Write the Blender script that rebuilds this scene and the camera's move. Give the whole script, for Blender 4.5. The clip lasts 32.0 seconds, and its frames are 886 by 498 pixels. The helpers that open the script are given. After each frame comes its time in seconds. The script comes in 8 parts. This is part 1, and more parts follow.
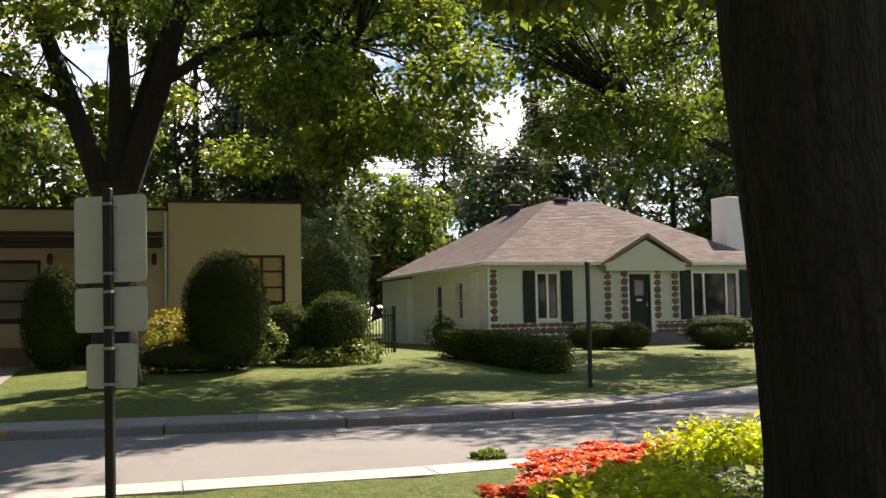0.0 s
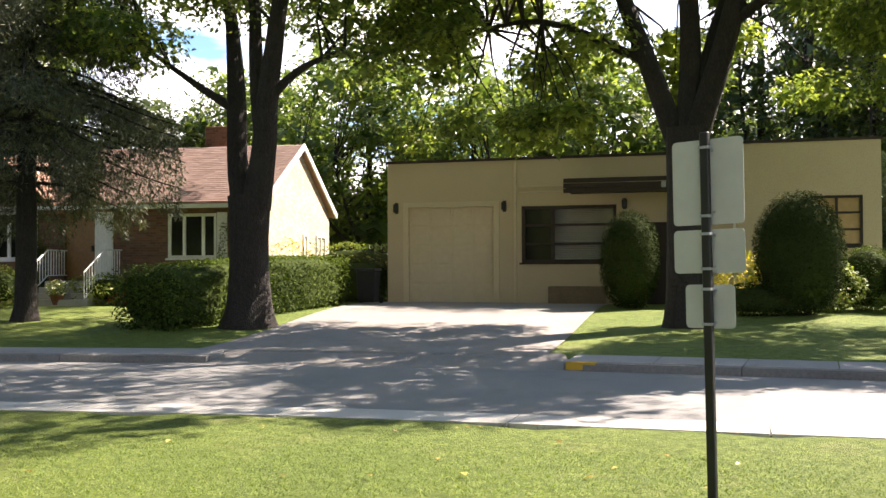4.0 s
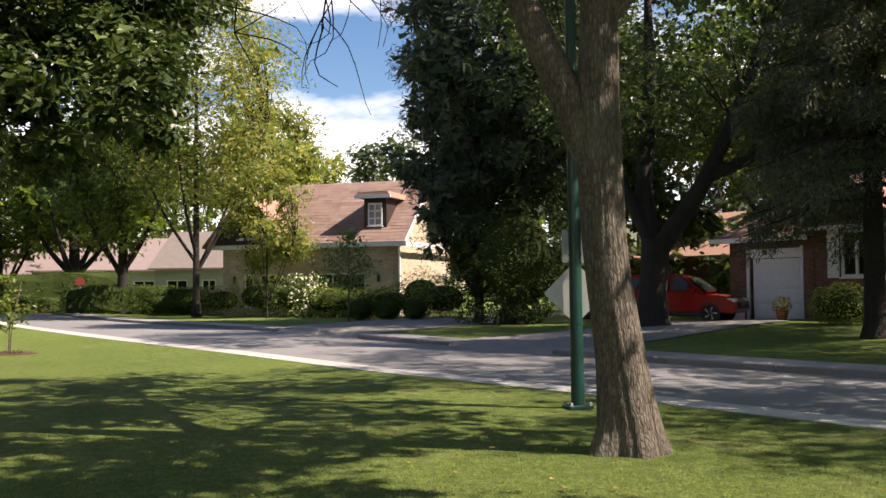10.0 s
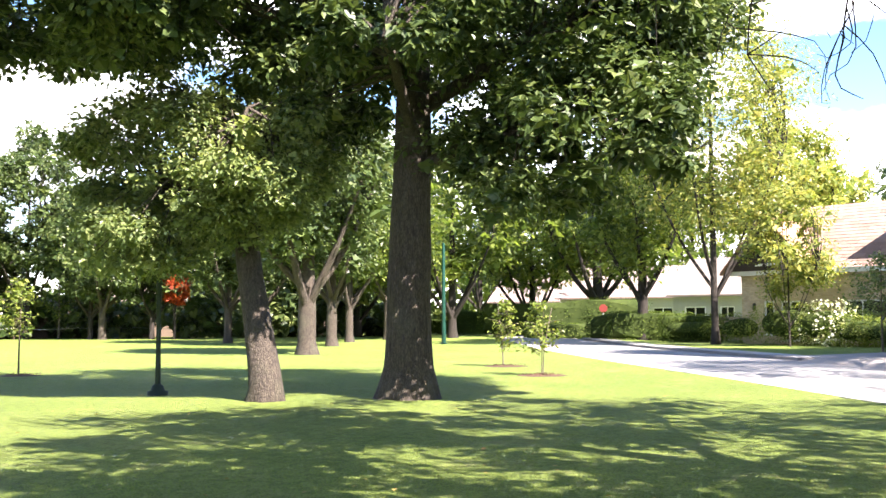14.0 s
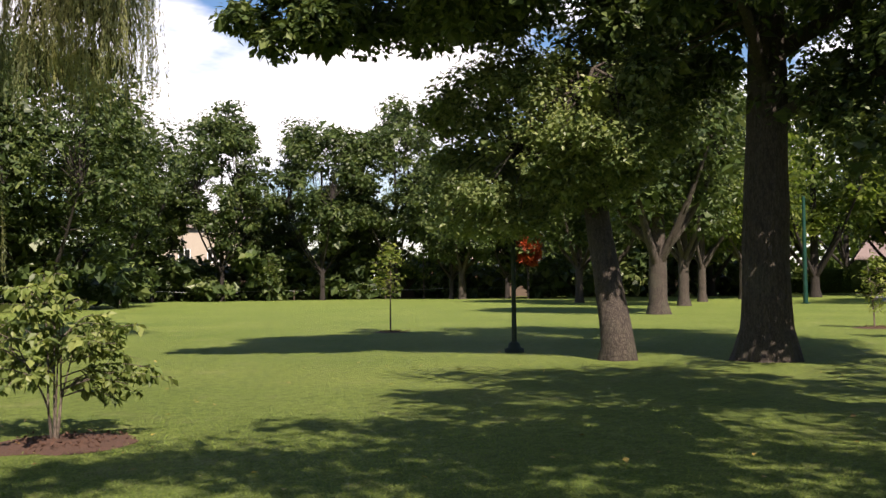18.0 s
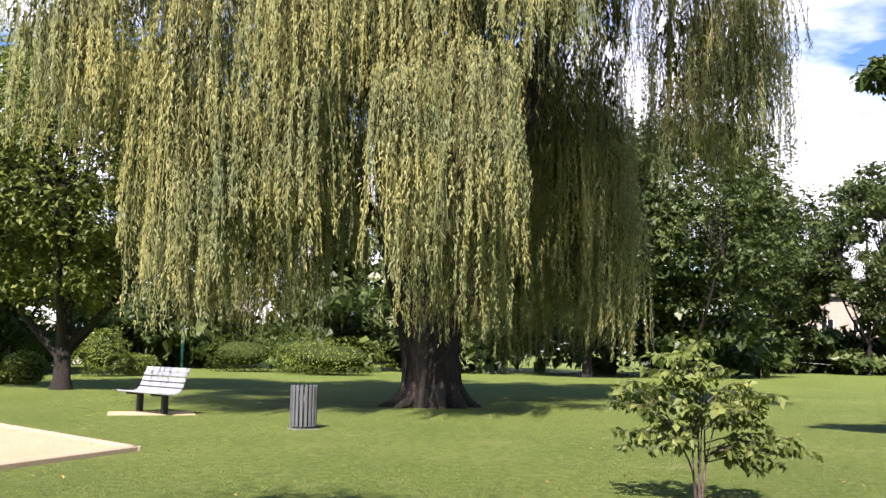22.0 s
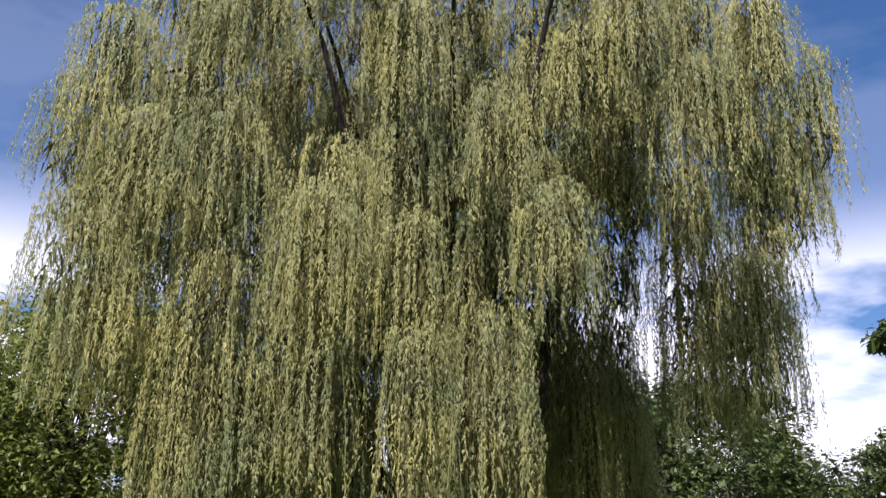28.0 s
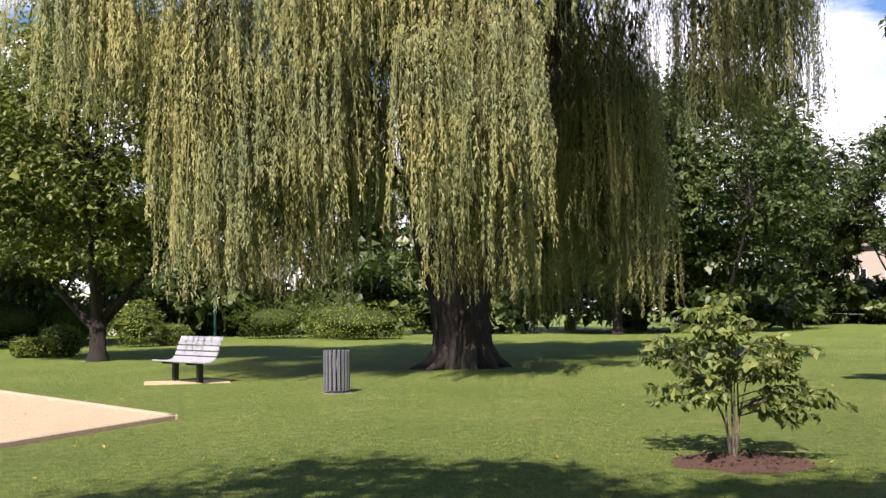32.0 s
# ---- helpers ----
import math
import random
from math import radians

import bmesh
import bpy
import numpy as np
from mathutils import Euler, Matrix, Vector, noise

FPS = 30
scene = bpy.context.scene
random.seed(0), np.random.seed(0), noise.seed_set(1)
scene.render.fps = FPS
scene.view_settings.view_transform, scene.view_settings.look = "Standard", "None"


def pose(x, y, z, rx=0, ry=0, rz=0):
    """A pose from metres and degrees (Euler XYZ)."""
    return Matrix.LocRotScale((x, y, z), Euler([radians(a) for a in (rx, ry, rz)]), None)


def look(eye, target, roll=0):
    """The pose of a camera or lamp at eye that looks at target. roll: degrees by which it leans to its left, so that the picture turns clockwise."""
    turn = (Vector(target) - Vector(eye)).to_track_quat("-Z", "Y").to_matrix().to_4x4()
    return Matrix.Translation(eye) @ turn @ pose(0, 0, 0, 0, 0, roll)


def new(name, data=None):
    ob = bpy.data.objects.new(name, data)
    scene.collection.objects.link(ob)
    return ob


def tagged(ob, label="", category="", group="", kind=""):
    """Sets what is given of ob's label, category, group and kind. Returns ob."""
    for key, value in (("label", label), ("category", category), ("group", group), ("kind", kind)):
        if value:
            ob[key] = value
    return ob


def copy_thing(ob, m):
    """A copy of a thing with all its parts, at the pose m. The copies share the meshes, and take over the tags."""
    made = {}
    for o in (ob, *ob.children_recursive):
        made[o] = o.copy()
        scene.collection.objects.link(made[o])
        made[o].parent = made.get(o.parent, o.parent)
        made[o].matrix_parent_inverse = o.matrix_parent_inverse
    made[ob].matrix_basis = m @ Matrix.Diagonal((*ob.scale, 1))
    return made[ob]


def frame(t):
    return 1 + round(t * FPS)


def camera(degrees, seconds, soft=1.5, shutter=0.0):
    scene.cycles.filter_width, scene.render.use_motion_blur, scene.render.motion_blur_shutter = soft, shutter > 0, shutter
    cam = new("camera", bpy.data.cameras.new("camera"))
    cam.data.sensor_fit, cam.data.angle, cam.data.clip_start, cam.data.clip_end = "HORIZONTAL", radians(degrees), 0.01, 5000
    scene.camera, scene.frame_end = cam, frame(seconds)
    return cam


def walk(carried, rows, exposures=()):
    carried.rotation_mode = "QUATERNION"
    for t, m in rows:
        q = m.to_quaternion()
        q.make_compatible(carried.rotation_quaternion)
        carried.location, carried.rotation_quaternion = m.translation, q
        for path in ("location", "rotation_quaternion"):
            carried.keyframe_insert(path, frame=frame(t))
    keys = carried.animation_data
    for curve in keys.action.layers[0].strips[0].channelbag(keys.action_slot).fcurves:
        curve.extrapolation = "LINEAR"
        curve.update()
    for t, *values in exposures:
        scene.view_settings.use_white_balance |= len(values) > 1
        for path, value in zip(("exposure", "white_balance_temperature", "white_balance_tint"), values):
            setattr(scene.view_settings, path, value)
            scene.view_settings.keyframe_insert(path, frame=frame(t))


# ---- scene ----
cam = camera(48.0, 32.0)
EYE = (0.0, 0.0, 1.6)
ROWS = [
    (0.0, pose(0.220, 0.072, 1.6, 93.93, 1.09, 0.38)),
    (0.5, pose(0.220, 0.072, 1.6, 92.06, 1.55, 4.08)),
    (1.0, pose(0.220, 0.072, 1.6, 90.53, 1.65, 5.66)),
    (1.5, pose(0.190, 0.062, 1.6, 90.49, 1.09, 8.64)),
    (2.0, pose(0.120, 0.039, 1.6, 90.67, 1.15, 12.89)),
    (2.5, pose(0.071, 0.023, 1.6, 91.01, 0.80, 16.69)),
    (3.0, pose(0.036, 0.012, 1.6, 91.13, 0.44, 21.43)),
    (3.5, pose(*EYE, 91.09, 0.20, 27.07)),
    (5.5, pose(*EYE, 90.73, 1.00, 42.31)),
    (6.0, pose(*EYE, 90.66, 0.91, 46.05)),
    (6.5, pose(*EYE, 90.62, 0.77, 49.51)),
    (7.0, pose(*EYE, 90.55, 1.08, 52.38)),
    (7.5, pose(*EYE, 90.57, 1.20, 55.94)),
    (8.0, pose(*EYE, 91.12, 1.23, 60.13)),
    (8.5, pose(*EYE, 91.41, 1.05, 66.20)),
    (9.0, pose(*EYE, 91.61, 0.83, 70.07)),
    (9.5, pose(*EYE, 91.81, 0.58, 73.73)),
    (10.0, pose(*EYE, 92.29, 0.52, 77.98)),
    (10.5, pose(*EYE, 92.79, 1.20, 83.01)),
    (11.0, pose(*EYE, 93.60, 1.41, 85.95)),
    (11.5, pose(*EYE, 94.85, 1.78, 89.66)),
    (12.0, pose(*EYE, 95.72, 1.55, 93.37)),
    (12.5, pose(*EYE, 96.31, 1.22, 97.09)),
    (13.0, pose(*EYE, 96.39, 0.48, 100.61)),
    (13.5, pose(*EYE, 95.50, 0.82, 103.80)),
    (14.0, pose(*EYE, 94.02, 0.23, 107.14)),
    (14.5, pose(*EYE, 93.20, -0.07, 110.24)),
    (15.0, pose(*EYE, 92.42, -0.42, 112.23)),
    (15.5, pose(*EYE, 92.34, -0.36, 114.67)),
    (17.5, pose(*EYE, 91.90, 0.59, 124.30)),
    (18.0, pose(*EYE, 91.85, 0.63, 127.09)),
    (18.5, pose(*EYE, 91.60, 0.41, 129.80)),
    (19.0, pose(*EYE, 91.58, 0.58, 133.76)),
    (19.5, pose(*EYE, 91.27, 0.55, 138.92)),
    (20.0, pose(*EYE, 90.90, 0.42, 144.63)),
    (20.5, pose(*EYE, 91.11, 0.25, 151.16)),
    (21.0, pose(*EYE, 92.07, -0.41, 157.33)),
    (21.5, pose(*EYE, 93.72, -1.03, 160.95)),
    (22.0, pose(*EYE, 95.72, -1.00, 162.70)),
    (22.5, pose(*EYE, 98.10, -1.23, 163.68)),
    (23.0, pose(*EYE, 100.34, -1.38, 163.96)),
    (23.5, pose(*EYE, 103.25, -1.34, 162.70)),
    (24.0, pose(*EYE, 106.10, -1.13, 162.71)),
    (24.5, pose(*EYE, 108.29, -0.98, 163.67)),
    (25.0, pose(*EYE, 110.44, -0.92, 163.65)),
    (25.5, pose(*EYE, 113.00, -1.08, 163.69)),
    (27.5, pose(*EYE, 112.58, -1.25, 163.72)),
    (28.0, pose(*EYE, 110.77, -1.08, 163.45)),
    (28.5, pose(*EYE, 108.48, -1.07, 163.48)),
    (29.0, pose(*EYE, 106.19, -1.32, 163.28)),
    (29.5, pose(*EYE, 104.11, -0.85, 163.12)),
    (30.0, pose(*EYE, 101.85, -0.56, 163.46)),
    (30.5, pose(*EYE, 99.63, -0.72, 163.61)),
    (31.0, pose(*EYE, 97.16, -0.36, 163.73)),
    (31.5, pose(*EYE, 94.85, 0.61, 163.64)),
    (32.0, pose(*EYE, 93.53, 0.68, 164.42)),
]
EXPOSURES = [(t, e + 0.22, k + 250, w + 4) for t, e, k, w in (
    (0.0, 0.9, 7000, 17), (0.6, 0.95, 7000, 17), (1.2, 1.3, 6900, 17), (2.0, 1.7, 6700, 17), (3.5, 1.85, 6600, 17), (5.0, 1.3, 6700, 17), (5.8, 0.8, 6800, 18), (7.0, 1.3, 6700, 18), (7.6, 1.8, 6700, 18),
    (8.2, 2.2, 6700, 18), (9.2, 2.0, 6700, 18), (9.8, 1.25, 6600, 18), (10.6, 0.08, 6750, 18), (11.3, 0.12, 6600, 18), (12.0, 1.25, 6800, 18), (12.7, 2.33, 6200, 18), (15.5, 2.5, 6200, 18), (16.8, 1.5, 6500, 18),
    (18.0, 0.7, 6600, 18), (19.0, -0.4, 5850, 20), (20.0, 0.1, 5950, 20), (21.0, 1.2, 6100, 21), (22.0, 1.05, 6050, 22), (24.0, 0.85, 5900, 22), (26.0, 0.7, 5800, 22), (28.0, 0.5, 5800, 22), (30.0, 0.72, 6000, 22), (32.0, 0.78, 6150, 22))]
walk(cam, ROWS, EXPOSURES)

# ---- daylight ----
SUN_AZ, SUN_EL = -29.0, 46.0      # degrees: from +y towards -x, and above the horizon


def toward(az, el=0.0, d=1.0):
    a, e = radians(az), radians(el)
    return Vector((-math.sin(a) * math.cos(e), math.cos(a) * math.cos(e), math.sin(e))) * d


world = bpy.data.worlds.new("daylight")
scene.world = world
world.use_nodes = True
wn, wl = world.node_tree.nodes, world.node_tree.links
sky = wn.new("ShaderNodeTexSky")
sky.sky_type, sky.sun_disc = "NISHITA", False
sky.sun_elevation, sky.sun_rotation = radians(SUN_EL), radians(-SUN_AZ)
sky.air_density, sky.dust_density, sky.ozone_density = 1.0, 0.2, 1.5
# thin bands of cloud across the blue
coord = wn.new("ShaderNodeTexCoord")
squash = wn.new("ShaderNodeMapping")
squash.inputs["Scale"].default_value = (1.6, 1.6, 5.0)
wl.new(coord.outputs["Generated"], squash.inputs["Vector"])
cloud = wn.new("ShaderNodeTexNoise")
cloud.inputs["Scale"].default_value, cloud.inputs["Detail"].default_value, cloud.inputs["Roughness"].default_value = 1.7, 6.0, 0.55
wl.new(squash.outputs["Vector"], cloud.inputs["Vector"])
ramp = wn.new("ShaderNodeValToRGB")
ramp.color_ramp.elements[0].position, ramp.color_ramp.elements[1].position = 0.42, 0.55
wl.new(cloud.outputs["Fac"], ramp.inputs["Fac"])
# the clouds lie low; overhead it is clear
axes = wn.new("ShaderNodeSeparateXYZ")
wl.new(coord.outputs["Generated"], axes.inputs[0])
high = wn.new("ShaderNodeMapRange")
high.interpolation_type = "SMOOTHSTEP"
high.inputs["From Min"].default_value, high.inputs["From Max"].default_value, high.inputs["To Min"].default_value, high.inputs["To Max"].default_value = 0.26, 0.40, 1.0, 0.08
wl.new(axes.outputs[2], high.inputs["Value"])
thin = wn.new("ShaderNodeMath")
thin.operation = "MULTIPLY"
wl.new(ramp.outputs["Color"], thin.inputs[0])
wl.new(high.outputs["Result"], thin.inputs[1])
over = wn.new("ShaderNodeMix")
over.data_type = "RGBA"
wl.new(thin.outputs[0], over.inputs["Factor"])
deep = wn.new("ShaderNodeHueSaturation")
deep.inputs["Saturation"].default_value, deep.inputs["Value"].default_value = 1.24, 1.75
wl.new(sky.outputs["Color"], deep.inputs["Color"])
wl.new(deep.outputs["Color"], over.inputs[6])
over.inputs[7].default_value = (22, 22.3, 22.8, 1)
wn["Background"].inputs["Strength"].default_value = 0.041
wl.new(over.outputs[2], wn["Background"].inputs["Color"])

sun = new("sun", bpy.data.lights.new("sun", "SUN"))
sun.data.energy, sun.data.angle, sun.data.color = 5.0, radians(0.53), (1.0, 0.93, 0.80)
sun.matrix_world = look(toward(SUN_AZ, SUN_EL, 60), (0, 0, 0))


# Plan of the street: edges of the roadway, and the height of the ground.
NEAR = [(60, 62), (34, 34), (20, 21.6), (9, 15.2), (4, 12.2), (0.6, 10.4), (-3, 9.3), (-7, 8.1), (-11.4, 6.2), (-15, 4.7), (-19.2, 2.6),
        (-26.3, -0.3), (-41, -6.6), (-60, -13.5), (-95, -24), (-170, -42)]
FAR = [(56, 67), (30, 38.5), (17, 26.6), (10, 20.7), (5.6, 17.7), (2, 15.9), (-1.5, 14.8), (-6.3, 13.8), (-11.6, 12.1), (-16.6, 9.9), (-19.6, 8.6),
       (-28, 5.4), (-38.8, 1.6), (-59, -7.2), (-95, -17.5), (-170, -35)]


def spline(pts, n):
    """Points evenly spread over a smooth line through pts."""
    p = np.array([pts[0]] + list(pts) + [pts[-1]], float)
    out = []
    for i in range(len(pts) - 1):
        a, b, c, d = p[i:i + 4]
        for u in np.linspace(0, 1, 24, endpoint=False):
            out.append(0.5 * (2 * b + (c - a) * u + (2 * a - 5 * b + 4 * c - d) * u * u + (3 * b - a - 3 * c + d) * u ** 3))
    out.append(p[-1])
    out = np.array(out)
    s = np.concatenate([[0], np.cumsum(np.linalg.norm(np.diff(out, axis=0), axis=1))])
    q = np.linspace(0, s[-1], n)
    return np.stack([np.interp(q, s, out[:, k]) for k in range(out.shape[1])], 1)


NEAR_LINE, FAR_LINE = spline(NEAR, 400), spline(FAR, 400)


def beyond(line, x, y):
    """Signed distance from a road edge: positive on the houses' side."""
    x, y = np.atleast_1d(np.asarray(x, float)), np.atleast_1d(np.asarray(y, float))
    a, b = line[:-1], line[1:]
    d = b - a
    best, sign = np.full(x.shape, 1e9), np.ones(x.shape)
    for i in range(len(a)):
        px, py = x - a[i, 0], y - a[i, 1]
        u = np.clip((px * d[i, 0] + py * d[i, 1]) / (d[i] @ d[i]), 0, 1)
        r = np.hypot(px - u * d[i, 0], py - u * d[i, 1])
        side = np.where(d[i, 0] * py - d[i, 1] * px > 0, -1.0, 1.0)
        near = r < best - 1e-9
        best, sign = np.where(near, r, best), np.where(near, side, sign)
    return best * sign


def smooth(a, b, v):
    u = np.clip((v - a) / (b - a), 0, 1)
    return u * u * (3 - 2 * u)


WALK_WIDE, KERB_HIGH = 1.35, 0.13


def ground_height(x, y):
    f, n = beyond(FAR_LINE, x, y), beyond(NEAR_LINE, x, y)
    x = np.atleast_1d(np.asarray(x, float))
    top = 0.12 + 0.40 * smooth(-40, -27, x)
    lawn = KERB_HIGH + (top - KERB_HIGH) * smooth(1.0, 11, f)
    z = np.where(f > 0.9, lawn, -0.10)
    return np.where(n < 0.35, 0.024 * smooth(-1.6, -0.1, n), z)

# ---- materials ----
def material(name, build, rough=0.8):
    m = bpy.data.materials.new(name)
    m.use_nodes = True
    n, l = m.node_tree.nodes, m.node_tree.links
    b = n["Principled BSDF"]
    b.inputs["Roughness"].default_value = rough
    build(n, l, b)
    return m


def rgb(c):
    return (*c, 1.0)


def noise_tex(n, l, scale, detail=4.0, rough=0.6, coords="Object", stretch=(1, 1, 1)):
    tc = n.new("ShaderNodeTexCoord")
    mp = n.new("ShaderNodeMapping")
    mp.inputs["Scale"].default_value = stretch
    l.new(tc.outputs[coords], mp.inputs["Vector"])
    t = n.new("ShaderNodeTexNoise")
    t.inputs["Scale"].default_value, t.inputs["Detail"].default_value, t.inputs["Roughness"].default_value = scale, detail, rough
    l.new(mp.outputs["Vector"], t.inputs["Vector"])
    return t.outputs["Fac"]


def ramp_of(n, l, fac, stops):
    r = n.new("ShaderNodeValToRGB")
    e = r.color_ramp.elements
    while len(e) < len(stops):
        e.new(0.5)
    for k, (p, c) in enumerate(stops):
        e[k].position, e[k].color = p, rgb(c)
    l.new(fac, r.inputs["Fac"])
    return r.outputs["Color"]


def blend(n, l, fac, a, b, mode="MIX"):
    x = n.new("ShaderNodeMix")
    x.data_type, x.blend_type = "RGBA", mode
    for sock, v in ((x.inputs["Factor"], fac), (x.inputs[6], a), (x.inputs[7], b)):
        if isinstance(v, (int, float)):
            sock.default_value = v
        elif isinstance(v, tuple):
            sock.default_value = rgb(v)
        else:
            l.new(v, sock)
    return x.outputs[2]


def bump(n, l, b, height, strength=0.4, dist=0.01):
    u = n.new("ShaderNodeBump")
    u.inputs["Strength"].default_value, u.inputs["Distance"].default_value = strength, dist
    l.new(height, u.inputs["Height"])
    l.new(u.outputs["Normal"], b.inputs["Normal"])


def speckled(name, a, b, fine=18.0, coarse=1.2, rough=0.85, relief=0.3, dist=0.006, wear=None):
    """A matt surface of two near tones: fine grain over broad stains."""
    def build(n, l, p):
        c = ramp_of(n, l, noise_tex(n, l, coarse, 5), [(0.3, a), (0.7, b)])
        g = noise_tex(n, l, fine, 6, 0.7)
        c = blend(n, l, 0.55, c, ramp_of(n, l, g, [(0.25, tuple(0.6 * v for v in a)), (0.75, tuple(min(1, 1.25 * v) for v in b))]))
        if wear:
            c = blend(n, l, ramp_of(n, l, noise_tex(n, l, coarse * 2.3, 6, 0.7), [(0.56, (0, 0, 0)), (0.72, (0.7, 0.7, 0.7))]), c, wear)
        oi = n.new("ShaderNodeObjectInfo")
        c = blend(n, l, 0.16, c, ramp_of(n, l, oi.outputs["Random"], [(0, tuple(0.5 * v for v in a)), (1, tuple(min(1, 1.3 * v) for v in b))]))
        l.new(c, p.inputs["Base Color"])
        bump(n, l, p, g, relief, dist)
    return material(name, build, rough)


def brickwork(name, a, b, joint, long=0.215, high=0.075):
    """Walls of brick: courses with recessed joints over the two tones of the clay."""
    def build(n, l, p):
        tc, sep, add, com = n.new("ShaderNodeTexCoord"), n.new("ShaderNodeSeparateXYZ"), n.new("ShaderNodeMath"), n.new("ShaderNodeCombineXYZ")
        l.new(tc.outputs["Object"], sep.inputs[0])
        l.new(sep.outputs[0], add.inputs[0])
        l.new(sep.outputs[1], add.inputs[1])
        l.new(add.outputs[0], com.inputs[0])
        l.new(sep.outputs[2], com.inputs[1])
        t = n.new("ShaderNodeTexBrick")
        l.new(com.outputs[0], t.inputs["Vector"])
        t.inputs["Scale"].default_value, t.inputs["Brick Width"].default_value, t.inputs["Row Height"].default_value, t.inputs["Mortar Size"].default_value = 1.0, long, high, 0.006
        t.inputs["Color1"].default_value, t.inputs["Color2"].default_value, t.inputs["Mortar"].default_value = rgb(a), rgb(b), rgb(joint)
        c = blend(n, l, 1.0, t.outputs["Color"], ramp_of(n, l, noise_tex(n, l, 1.1, 5), [(0.3, (0.8, 0.8, 0.8)), (0.7, (1.15, 1.12, 1.1))]), "MULTIPLY")
        c = blend(n, l, 1.0, c, ramp_of(n, l, noise_tex(n, l, 26, 5), [(0.3, (0.8, 0.8, 0.8)), (0.7, (1.15, 1.15, 1.15))]), "MULTIPLY")
        l.new(c, p.inputs["Base Color"])
        bump(n, l, p, t.outputs["Fac"], -0.6, 0.01)
    return material(name, build, 0.9)


def plain(name, c, rough=0.6, metal=0.0, vary=0.12):
    def build(n, l, p):
        col = ramp_of(n, l, noise_tex(n, l, 6.0, 4), [(0.3, tuple(v * (1 - vary) for v in c)), (0.7, tuple(min(1, v * (1 + vary)) for v in c))])
        l.new(col, p.inputs["Base Color"])
        p.inputs["Metallic"].default_value = metal
    return material(name, build, rough)


def foliage(name, tones, through_light=0.35, gloss=0.45, patch=0.35, shine=(1.5, 1.6, 0.75), broad=((0.66, 0.7, 0.64), (1.25, 1.2, 1.05)), wax=0.3):
    """Leaves: each one its own tone, broad patches lighter and darker, light shining through."""
    def build(n, l, p):
        geo = n.new("ShaderNodeNewGeometry")
        k = len(tones) - 1
        c = ramp_of(n, l, geo.outputs["Random Per Island"], [(i / k, t) for i, t in enumerate(tones)])
        big = ramp_of(n, l, noise_tex(n, l, patch, 3), [(0.34, broad[0]), (0.66, broad[1])])
        c = blend(n, l, 1.0, c, big, "MULTIPLY")
        l.new(c, p.inputs["Base Color"])
        p.inputs["Specular IOR Level"].default_value = wax
        tr = n.new("ShaderNodeBsdfTranslucent")
        warm = blend(n, l, 1.0, c, shine, "MULTIPLY")
        l.new(warm, tr.inputs["Color"])
        mix = n.new("ShaderNodeMixShader")
        mix.inputs[0].default_value = through_light
        l.new(p.outputs[0], mix.inputs[1])
        l.new(tr.outputs[0], mix.inputs[2])
        l.new(mix.outputs[0], n["Material Output"].inputs["Surface"])
    return material(name, build, gloss)


def bark_of(name, a, b, scale=9.0):
    def build(n, l, p):
        f = noise_tex(n, l, scale * 2.0, 8, 0.78, stretch=(1, 1, 0.24))
        v = n.new("ShaderNodeTexVoronoi")
        v.feature = "DISTANCE_TO_EDGE"
        v.inputs["Scale"].default_value = scale * 3.4
        tc, mp = n.new("ShaderNodeTexCoord"), n.new("ShaderNodeMapping")
        mp.inputs["Scale"].default_value = (1, 1, 0.3)
        l.new(tc.outputs["Object"], mp.inputs["Vector"])
        l.new(mp.outputs["Vector"], v.inputs["Vector"])
        c = ramp_of(n, l, f, [(0.32, a), (0.68, b)])
        crack = ramp_of(n, l, v.outputs["Distance"], [(0.0, (0.3, 0.27, 0.25)), (0.25, (1, 1, 1))])
        c = blend(n, l, 0.7, c, crack, "MULTIPLY")
        c = blend(n, l, ramp_of(n, l, noise_tex(n, l, 1.6, 4), [(0.5, (0, 0, 0)), (0.75, (0.5, 0.5, 0.5))]), c, (b[0] * 0.85, b[1] * 1.05, b[2] * 0.9))
        l.new(c, p.inputs["Base Color"])
        h = blend(n, l, 0.3, f, crack)
        bump(n, l, p, h, 1.0, 0.05)
    return material(name, build, 0.9)


